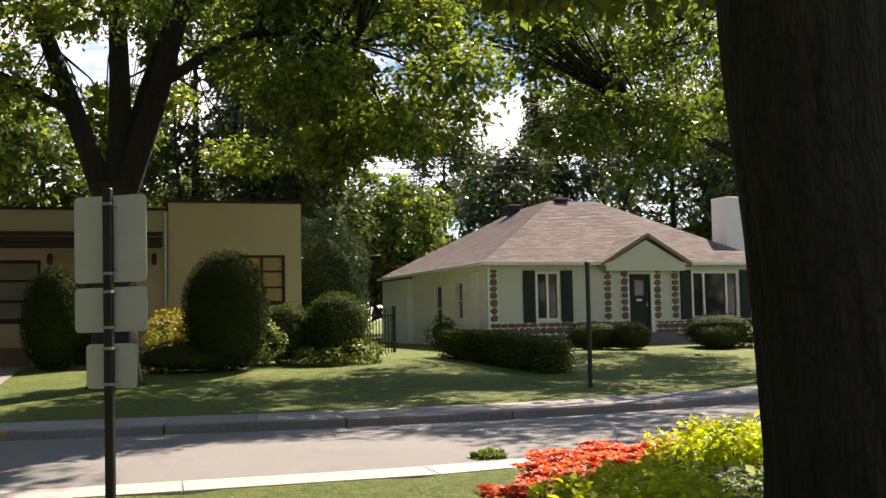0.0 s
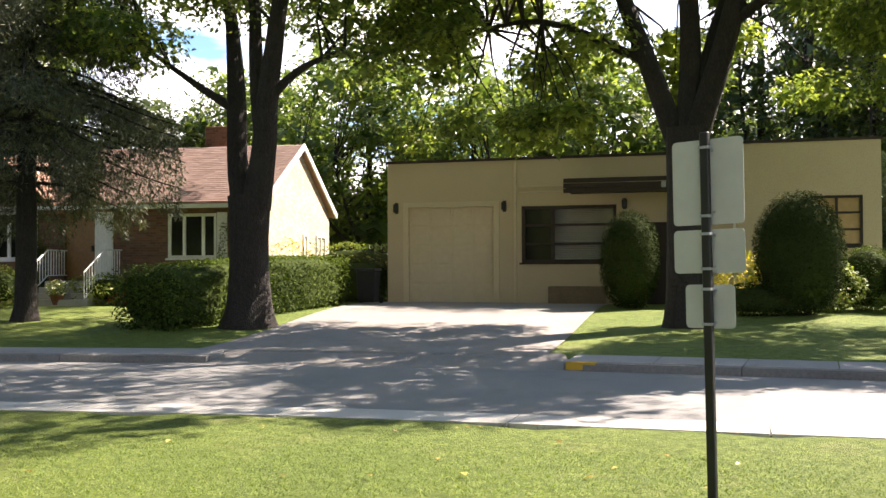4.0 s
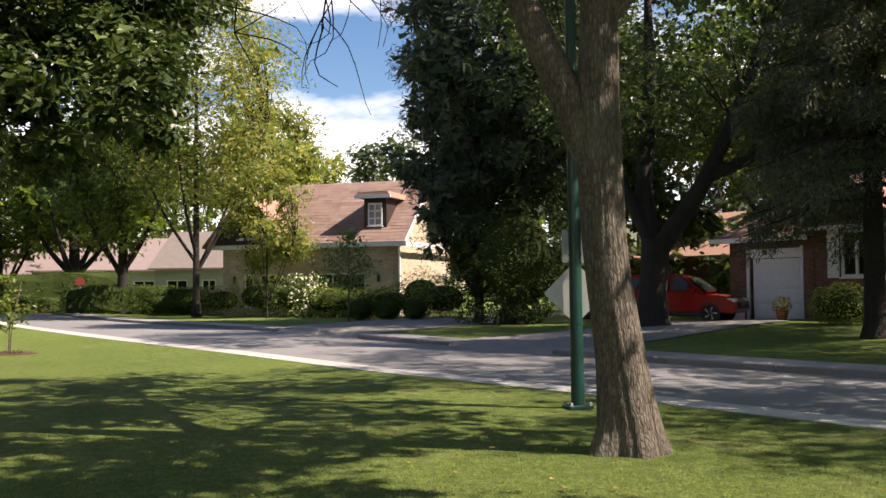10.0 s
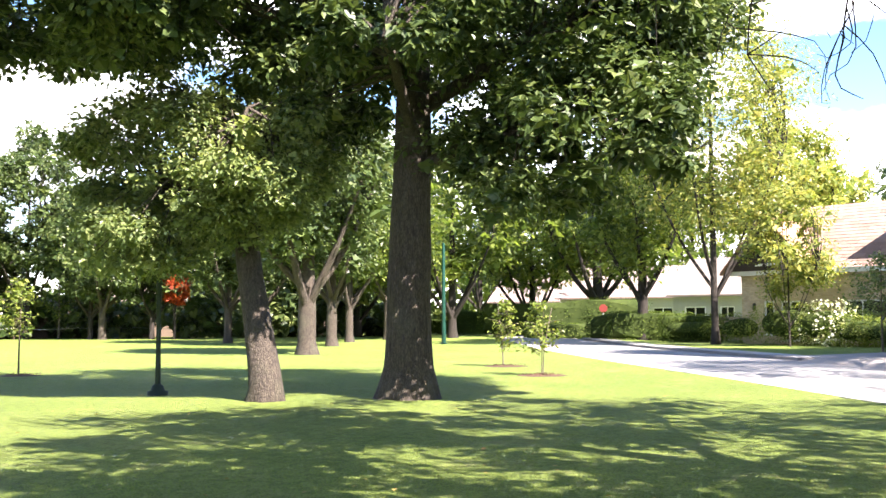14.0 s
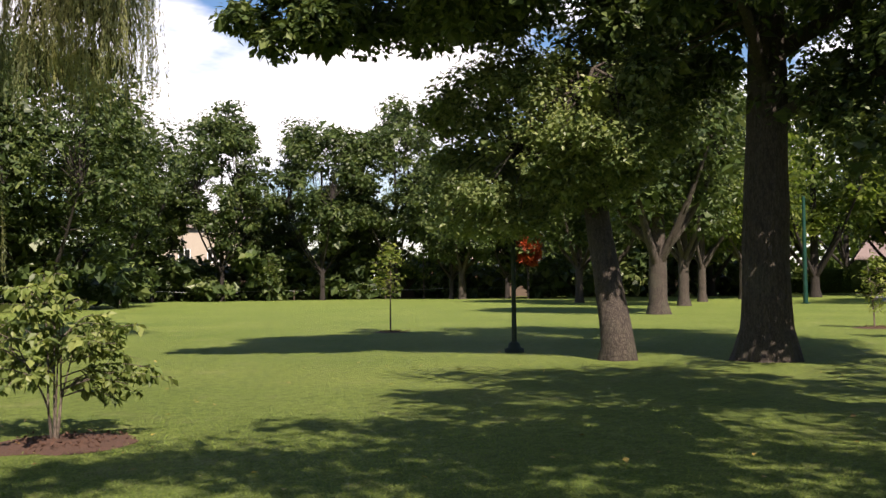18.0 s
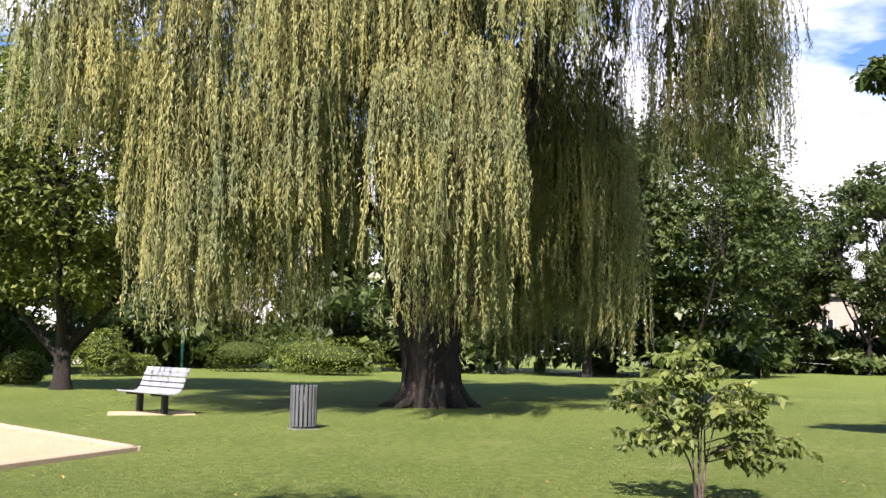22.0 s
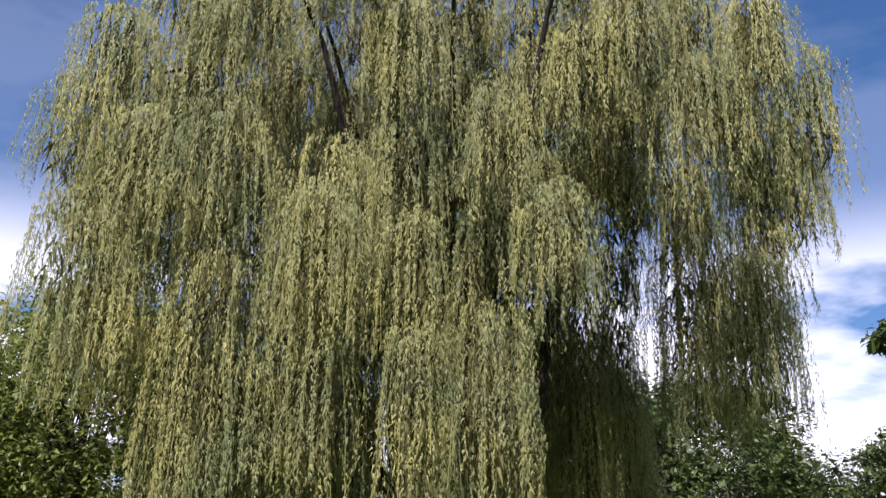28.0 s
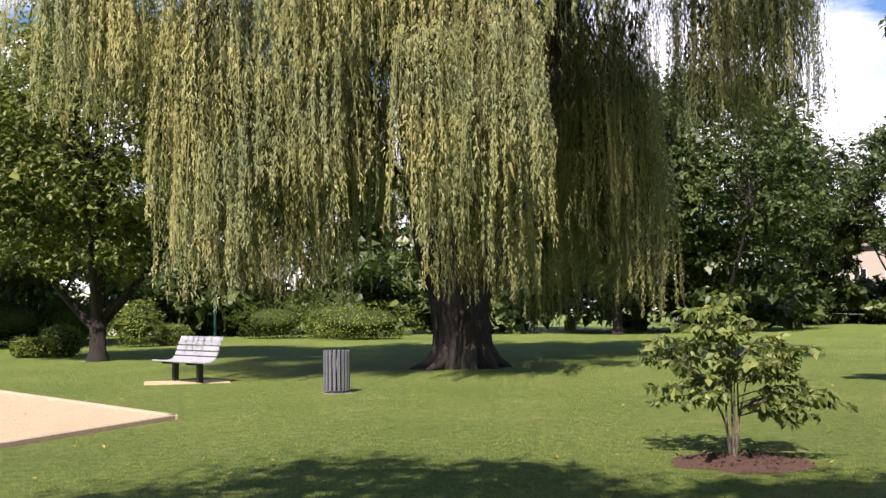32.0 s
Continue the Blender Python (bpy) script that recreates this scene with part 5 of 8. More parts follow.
# beside the bungalow, hanging over its lawn
# The last two lobes are added so that shade falls on the front lawns.
tree("maple", on_ground(10.2, 26.5), [(0, 0, -0.15, 0.6), (0, 0, 0.5, 0.45), (0, 0, 3.6, 0.36), (-0.2, 0, 6.0, 0.28)],
     [[(0, 0, 3.8, 0.2), (-2.2, 0.2, 5.6, 0.14), (-5.0, 0.4, 7.0, 0.06)], [(0, 0, 4.4, 0.2), (1.6, 0.6, 7.0, 0.14), (3.0, 1.0, 9.5, 0.06)], [(-0.2, 0, 5.6, 0.2), (-1.6, -1.0, 8.0, 0.14), (-3.0, -2.0, 10.5, 0.06)], [(-0.2, 0, 5.6, 0.2), (-1.0, 2.0, 8.0, 0.14), (-2.4, 3.6, 10.5, 0.06)]],
     [((-1.6, 0.4, 9.4), (7.4, 6.6, 3.6), 125, 1.2, 130), ((-5.2, -0.4, 6.0), (2.2, 2.0, 1.0), 16, 0.7, 130), ((-8.6, 0, 10.2), (3.4, 3.4, 1.6), 34, 1.0, 140), ((-2.4, 6.6, 9.2), (4.4, 3.0, 1.8), 52, 1.0, 130)], LEAF, BARK_DARK, "spreading maple overhanging the bungalow's lawn", seed=16, leaf=0.15, fine=1.9, sides=12)
# on the near lawn
tree("maple", (-9.16, 3.78, 0), [(0, 0, -0.1, 0.42), (0.01, 0, 0.2, 0.315), (0, -0.02, 0.6, 0.265), (-0.03, -0.07, 1.0, 0.24), (-0.08, -0.19, 2.1, 0.22), (-0.09, -0.22, 3.1, 0.215), (-0.085, -0.205, 4.4, 0.185), (-0.1, -0.1, 7.5, 0.1)],
     [[(-0.10, -0.25, 2.6, 0.13), (-0.165, -0.40, 3.2, 0.18), (-0.255, -0.635, 3.8, 0.17), (-0.345, -0.865, 4.35, 0.155), (-0.56, -1.4, 5.6, 0.1), (-0.9, -2.2, 6.8, 0.05)], [(-0.2, -0.2, 4.2, 0.14), (0.4, 0.9, 5.6, 0.1), (1.0, 2.4, 7.2, 0.05)],
      [(-0.2, -0.2, 4.6, 0.12), (-1.6, 0.6, 6.2, 0.08), (-3.0, 1.2, 7.4, 0.04)], [(-0.6, -1.5, 5.6, 0.07), (-2.0, -3.6, 5.8, 0.05), (-3.2, -5.6, 5.6, 0.02)]],
     [((0.2, 0.6, 9.0), (6.6, 6.6, 2.3), 120, 1.15, 140), ((-1.6, -3.2, 7.0), (2.0, 1.8, 0.9), 12, 0.7, 140)], LEAF, BARK, "maple with pale rugged bark flaring into the lawn", seed=14, leaf=0.15, fine=1.4, sides=24, flare=0.34, heart=45)
# dead twigs hanging from it
dead = thing("dead_branch", Matrix.Translation((-9.72, 2.38, 5.6)), "bare dead branch with drooping twigs", "branch")
rd = np.random.default_rng(8)
for end, down in (((0.5, -2.1, -0.35), 1.3), ((0.7, -2.9, -0.1), 1.0), ((0.4, -1.3, -0.5), 1.1)):
    end = np.array(end)
    main = bent([(0, 0, 0), end * 0.45 + (0, 0, 0.2), end * 0.85, end + (0.02, -0.15, -down * 0.5), end + (0.05, -0.25, -down)], 16)
    tubes("stem", [(main, np.linspace(0.03, 0.006, 16))], BARK_DARK, dead, sides=6)
    for k in range(20):
        q0 = main[int(rd.integers(5, 16))]
        q1 = q0 + rd.normal(0, 0.3, 3) + (0, 0, -rd.uniform(0.1, 0.7))
        tubes("twig", [(bent([q0, (q0 + q1) / 2 + rd.normal(0, 0.09, 3), q1, q1 + rd.normal(0, 0.1, 3) + (0, 0, -0.1)], 7), np.linspace(0.008, 0.003, 7))], BARK_DARK, dead, sides=4)
# the leaning dark tree by the brick house's drive
# The last lobe is added to throw shade on the parked car.
tree("silver_maple", on_ground(-29.0, 12.8), [(0, 0, -0.15, 0.7), (0, 0, 0.6, 0.48), (0.06, 0.1, 1.7, 0.42), (0.1, 0.15, 2.7, 0.46)],
     [[(0, 0.1, 2.3, 0.32), (-0.35, 0.0, 4.4, 0.27), (-0.5, 0.3, 7.6, 0.22), (-0.6, 0.3, 11, 0.1)], [(0.2, 0.2, 2.4, 0.32), (0.8, 1.3, 4.2, 0.26), (1.4, 2.4, 6.8, 0.2), (2.0, 3.4, 10, 0.1)],
      [(1.0, 1.6, 4.6, 0.2), (1.8, 3.4, 5.6, 0.15), (2.2, 5.0, 7.6, 0.08)], [(0, 0, 2.6, 0.22), (-0.5, -0.9, 5.0, 0.17), (-1.2, -2.2, 8.4, 0.08)]],
     [((0.6, 0.6, 10.2), (6.8, 7.2, 4.4), 110, 1.2, 150), ((1.4, 4.2, 6.4), (2.4, 2.6, 1.2), 18, 0.9, 170), ((2.4, 8.0, 9.8), (4.0, 3.4, 2.0), 26, 1.0, 120)], LEAF_DEEP, BARK_DARK, "old dark tree with spreading limbs by a driveway", seed=15, leaf=0.18, fine=1.6, sides=14, heart=9)


def spruce(base, height, spread, label, seed=1, low=1.6, needles=NEEDLE):
    """A spruce: straight trunk, whorls of drooping boughs, sprays of needles."""
    rng = np.random.default_rng(seed)
    root = thing("spruce", Matrix.Translation(base), label, "tree")
    tubes("trunk", [(np.array([(0, 0, -0.1), (0, 0, 0.4), (0, 0, height * 0.5), (0, 0, height)]), np.array([0.34, 0.26, 0.17, 0.03]))], BARK_DARK, root, sides=10, flare=0.4)
    boughs, P, D = [], [], []
    z = low
    while z < height - 0.4:
        reach = spread * (1 - (z - low) / (height - low)) ** 0.75 * (0.75 if z < low + 0.8 else 1.0)
        for k in range(int(rng.integers(5, 8))):
            a = rng.uniform(0, 2 * math.pi)
            r = reach * rng.uniform(0.6, 1.12)
            u = np.array([math.cos(a), math.sin(a), 0])
            q = np.array([(0, 0, z), u * r * 0.4 + (0, 0, z - 0.02 * r), u * r * 0.75 + (0, 0, z - 0.16 * r), u * r + (0, 0, z - 0.24 * r)])
            boughs.append((bent(q, 7), np.linspace(0.05, 0.012, 7)))
            m = int((350 if height < 14 else 60) * r * (0.7 if z < low + 1.6 else 1.0))
            t = rng.random(m) ** 0.8 * 0.88 + 0.12
            i = t * 3
            lo = np.minimum(i.astype(int), 2)
            p = q[lo] + (q[lo + 1] - q[lo]) * (i - lo)[:, None]
            w = rng.normal(0, 1, m) * 0.24 * r * (1.15 - t)
            s = np.array([-u[1], u[0], 0])
            hang = -rng.random(m) * 0.55 * (0.4 + t)
            P.append(p + np.outer(w, s) + np.outer(hang, (0, 0, 1)))
            D.append(np.outer(np.ones(m), u * 0.5) + np.outer(np.sign(w), s) * 0.5 - np.array([0, 0, 1.0]))
        z += rng.uniform(0.28, 0.5)
    tagged(tubes("boughwork", boughs, BARK_DARK, root, sides=5), kind="stuff")
    v, f = leaves(rng, np.concatenate(P), 0.165 if height < 14 else 0.36, np.concatenate(D), droop=0.4, slim=0.17)
    tagged(raw("needles", v, f, needles, root), kind="stuff")
    return root


spruce(on_ground(-20.9, 14.9), 13.2, 4.6, "spruce with drooping grey green boughs before the brick house", 21, 3.3)


def round_tree(az, d, height, wide, mat, label, seed, trunk=0.2, low=0.28, leaf=0.26, clumps=70, per=150, bark=BARK_DARK, z=None, lean=(0, 0), puff=0.19, slim=0.6):
    """A whole tree farther off, by its bearing, distance and height."""
    x, y = toward(az, 0, d)[:2]
    z = float(ground_height(x, y)[0]) if z is None else z
    rng = np.random.default_rng(seed + 500)
    h0 = height * low
    limbs = []
    for k in range(5):
        a = k * 1.257 + rng.uniform(-0.4, 0.4)
        r = wide * 0.5
        limbs.append([(0, 0, h0 * rng.uniform(0.8, 1.2), trunk * 0.55), (math.cos(a) * r * 0.35, math.sin(a) * r * 0.35, h0 + height * 0.16, trunk * 0.4), (math.cos(a) * r * 0.7, math.sin(a) * r * 0.7, h0 + height * 0.4, trunk * 0.15)])
    mid = (height + h0) / 2
    cr = wide * puff
    return tree("tree", (x, y, z), [(0, 0, -0.15, trunk * 1.5), (0, 0, 0.4, trunk * 1.1), (lean[0] * 0.4, lean[1] * 0.4, h0, trunk), (lean[0], lean[1], height * 0.75, trunk * 0.4)], limbs,
                [((lean[0] * 0.6, lean[1] * 0.6, mid + 0.1 * height), (wide / 2 - cr * 0.5, wide / 2 - cr * 0.5, (height - h0) / 2 - cr * 0.3), clumps, cr, per)],
                mat, bark, label, seed=seed, leaf=leaf * (0.9 if d > 36 else 1.0), sides=9, heart=20, fine=1.7 if d > 36 else 1.0, tri=d > 36, slim=slim)


# behind the houses
BACK = [(30, 47, 13, 11, LEAF), (22, 46, 12.5, 10, LEAF), (36, 50, 14, 11, LEAF), (14, 45, 20, 9.5, LEAF_DEEP), (8, 44, 12, 6.5, LEAF_DEEP), (3.2, 52, 10, 7, LEAF), (0, 75, 20, 9, LEAF_DEEP), (-4, 62, 13, 9, LEAF_DEEP),
        (-8, 70, 18, 10, LEAF_DEEP), (-13, 58, 15, 12, LEAF_DEEP), (-19, 52, 16, 12, LEAF_DEEP), (-25, 50, 16, 12, LEAF), (42, 58, 15, 11, LEAF), (48, 60, 13, 10, LEAF_DEEP), (54, 62, 14, 11, LEAF_DEEP), (60, 66, 15, 12, LEAF_DEEP),
        (66, 60, 15, 12, LEAF_DEEP), (26, 62, 15, 12, LEAF_DEEP), (17, 64, 15, 11, LEAF), (10, 66, 15, 11, LEAF_DEEP)]
for i, (az, d, h, w, m) in enumerate(BACK):
    round_tree(az, d, h * 0.84, w * 0.95, m, "leafy tree standing behind the houses", 40 + i, 0.24, 0.10, 0.34, 60, 110)
spruce((toward(-5.5, 0, 66)[0], toward(-5.5, 0, 66)[1], 0.5), 17, 4.5, "tall dark conifer behind the bungalow", 22, 2, LEAF_DARK)
spruce((toward(43.5, 0, 85)[0], toward(43.5, 0, 85)[1], 0.5), 15, 4.5, "distant conifer above the rooftops", 23, 2)
# the dark crowns left of the brick house
round_tree(74.1, 41, 17.5, 9.8, PINE, "tall blue green pine above the side drive", 71, 0.34, 0.16, 0.3, 250, 170, puff=0.12, slim=0.24)
round_tree(75.9, 42.5, 10, 7.4, PINE, "lower blue green pine beside the tall one", 171, 0.2, 0.1, 0.3, 120, 150, puff=0.13, slim=0.24)
round_tree(69.5, 47, 14, 9, LEAF_DEEP, "dark leafy tree above the side drive", 72, 0.3, 0.2, 0.28, 110, 110, puff=0.14)
round_tree(58.2, 45, 14.5, 12, LEAF, "sunlit green tree behind the garage", 170, 0.3, 0.2, 0.28, 120, 130, puff=0.14)
shrub("yew", (*toward(74.0, 0, 40.5)[:2], 0.12), (3.3, 2.4, 5.9), LEAF_DARK, "broad dark yew at the bend of the road", "shrub", 31, 22000, 0.16, lumps=0.5, slim=0.35)
# up the road, turning yellow
round_tree(91.9, 58, 20, 11.5, LEAF_YELLOW, "slender airy tree turning yellow beside the road", 73, 0.19, 0.15, 0.21, 140, 140)
round_tree(88.0, 54, 8.0, 5.0, LEAF_YELLOW, "small yellowing tree before the dormer house", 79, 0.05, 0.12, 0.2, 46, 110)
round_tree(95.8, 69, 14, 10, LEAF, "leafy tree on the far verge of the road", 74, 0.34, 0.2, 0.36, 80, 100)
round_tree(98.3, 88, 15, 12, LEAF, "leafy tree on the far verge of the road", 75, 0.5, 0.17, 0.42, 80, 95)
round_tree(88.0, 72, 14, 9, LEAF_YELLOW, "tree turning yellow behind the road", 76, 0.25, 0.26, 0.38, 60, 100)
for i, (az, d, h, w, m) in enumerate([(102, 96, 14, 13, LEAF), (105, 120, 24, 18, LEAF), (106.6, 84, 17, 13, LEAF), (109, 110, 15, 14, LEAF), (112, 92, 14, 12, LEAF), (99, 130, 18, 14, LEAF_YELLOW), (93, 120, 17, 14, LEAF), (86, 110, 17, 13, LEAF_YELLOW), (81, 95, 15, 11, LEAF_DEEP), (116, 98, 14, 12, LEAF), (120, 104, 14, 12, LEAF_DEEP)]):
    round_tree(az, d, h, w, m, "distant roadside tree in leaf", 80 + i, 0.35, 0.10, 0.5, 60, 80)

# ---- park trees ----
tree("oak", (-19.24, -6.66, 0), [(0, 0, -0.1, 0.68), (0, 0, 0.4, 0.52), (0, 0, 2.2, 0.44), (0.05, 0.1, 5.0, 0.38), (0.1, 0.2, 9.0, 0.24), (0.1, 0.3, 13, 0.1)],
     [[(0, 0, 4.6, 0.14), (0.6, 2.2, 5.2, 0.1), (1.0, 4.6, 5.0, 0.04)], [(0, 0.1, 5.8, 0.16), (-0.4, 2.4, 7.2, 0.12), (-0.6, 4.6, 8.0, 0.05)], [(0, 0.1, 6.2, 0.13), (0.4, -2.0, 7.6, 0.10), (0.6, -4.6, 8.2, 0.07), (0.7, -6.8, 8.4, 0.03)],
      [(0, 0.1, 5.2, 0.12), (1.8, 0.4, 6.2, 0.1), (3.6, 0.8, 6.4, 0.04)], [(0, 0.1, 6.8, 0.14), (-2.0, -0.4, 8.0, 0.1), (-4.0, -1, 9.0, 0.04)], [(0, 0.1, 6.4, 0.16), (1.6, -2.6, 7.8, 0.12), (3.2, -5.0, 8.2, 0.08), (4.4, -7.4, 7.4, 0.03)], [(0, 0.1, 6.6, 0.16), (2.6, -2.4, 8.4, 0.12), (5.0, -4.6, 8.6, 0.08), (6.8, -6.0, 7.2, 0.03)]],
     [((-0.8, 1.4, 9.8), (4.8, 5.4, 4.2), 165, 1.1, 150), ((4.2, -4.4, 8.0), (2.8, 2.4, 1.5), 56, 0.75, 150), ((6.5, -6.3, 6.5), (1.1, 1.1, 0.6), 14, 0.5, 150), ((3.4, -2.8, 9.2), (2.4, 2.4, 1.3), 20, 0.8, 140), ((0.6, 3.4, 5.0), (2.4, 2.8, 1.4), 40, 0.85, 170), ((0.4, -1.8, 6.2), (1.8, 1.8, 1.2), 18, 0.8, 160), ((-1.2, 3.6, 7.4), (2.4, 2.8, 1.8), 34, 0.85, 150), ((3.4, -5.6, 7.9), (2.4, 2.8, 1.2), 34, 0.8, 170), ((0.7, -6.2, 8.2), (2.4, 1.7, 1.0), 30, 0.75, 150), ((0.5, -2.8, 7.6), (1.0, 1.6, 0.4), 7, 0.6, 150), ((2.4, 0.5, 6.7), (1.6, 1.4, 0.7), 10, 0.7, 150)], LEAF_DEEP, BARK_GREY, "large straight park tree with a dark crown", seed=51, leaf=0.15, fine=1.5, sides=18, flare=0.22, heart=36)
tree("park_tree", (-17.9, -9.2, 0), [(0, 0, -0.1, 0.40), (0, 0, 0.4, 0.33), (-0.35, -0.45, 2.0, 0.27), (-0.65, -0.85, 3.6, 0.24), (-0.8, -1.1, 5.4, 0.14)],
     [[(-0.6, -0.8, 3.4, 0.12), (-1.0, -2.0, 4.4, 0.08), (-1.2, -3.4, 4.4, 0.03)], [(-0.6, -0.8, 3.6, 0.12), (0.4, -0.6, 5.0, 0.08), (1.2, 0.2, 5.6, 0.03)]],
     [((-0.4, -1.7, 4.9), (2.2, 2.8, 1.9), 120, 0.55, 190), ((0.2, -2.9, 3.3), (1.5, 1.6, 0.9), 34, 0.5, 150), ((0.4, 0.2, 4.6), (1.4, 1.6, 1.2), 26, 0.5, 150)], LEAF_PALE, BARK_GREY, "leaning park tree with a light green crown", seed=52, leaf=0.095, fine=1.7, sides=14, heart=20)
for i, (az, d, h, w, m, tr) in enumerate([(114.9, 46, 13, 9, LEAF_DEEP, 0.4), (113.5, 60, 13, 9, LEAF_DEEP, 0.3), (112.5, 70, 13, 9, LEAF, 0.26), (110.3, 78, 13, 9, LEAF, 0.3), (119.3, 70, 12, 9, LEAF_DEEP, 0.26), (117.5, 82, 12, 9, LEAF_DEEP, 0.35), (126, 88, 12, 10, LEAF_DEEP, 0.3)]):
    round_tree(az, d, h, w, m, "park tree beside the road with a rugged trunk", 60 + i, tr, 0.19, 0.32, 100, 105, BARK_GREY, puff=0.16)
# the far edge of the lawn
for i, (az, d, h, w) in enumerate([(139.6, 91, 16.5, 9.5), (134.0, 90, 15.5, 10.5), (129.8, 92, 17, 11), (145.2, 84, 15, 11), (126.6, 89, 11, 9), (123.4, 87, 10, 8), (136.9, 97, 9, 8), (132.0, 97, 9.5, 8), (143.4, 92, 10, 6)]):
    round_tree(az, d, h, w, LEAF_DEEP, "feathery park tree at the far edge of the lawn", 90 + i, 0.2, 0.16, 0.34, 125, 90, puff=0.12)
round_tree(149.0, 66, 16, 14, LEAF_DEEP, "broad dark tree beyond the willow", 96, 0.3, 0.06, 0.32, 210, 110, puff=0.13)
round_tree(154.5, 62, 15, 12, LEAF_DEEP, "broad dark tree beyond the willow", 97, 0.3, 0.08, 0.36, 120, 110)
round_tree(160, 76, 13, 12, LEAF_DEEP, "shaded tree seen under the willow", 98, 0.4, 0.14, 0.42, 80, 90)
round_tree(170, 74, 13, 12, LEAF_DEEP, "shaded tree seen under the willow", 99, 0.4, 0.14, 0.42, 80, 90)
round_tree(-176.5, 36.2, 12.0, 10.4, LEAF_OLIVE, "round leafy tree beside the benches", 100, 0.27, 0.10, 0.2, 240, 130, puff=0.12)
round_tree(-170, 52, 12, 11, LEAF_DEEP, "round leafy tree beside the benches", 101, 0.3, 0.14, 0.34, 80, 110)
round_tree(-173.2, 58, 11, 11, LEAF_DEEP, "shaded tree behind the shrubs", 103, 0.3, 0.08, 0.36, 90, 90)
round_tree(178, 70, 11, 11, LEAF_DEEP, "shaded tree behind the shrubs", 102, 0.3, 0.14, 0.42, 70, 90)


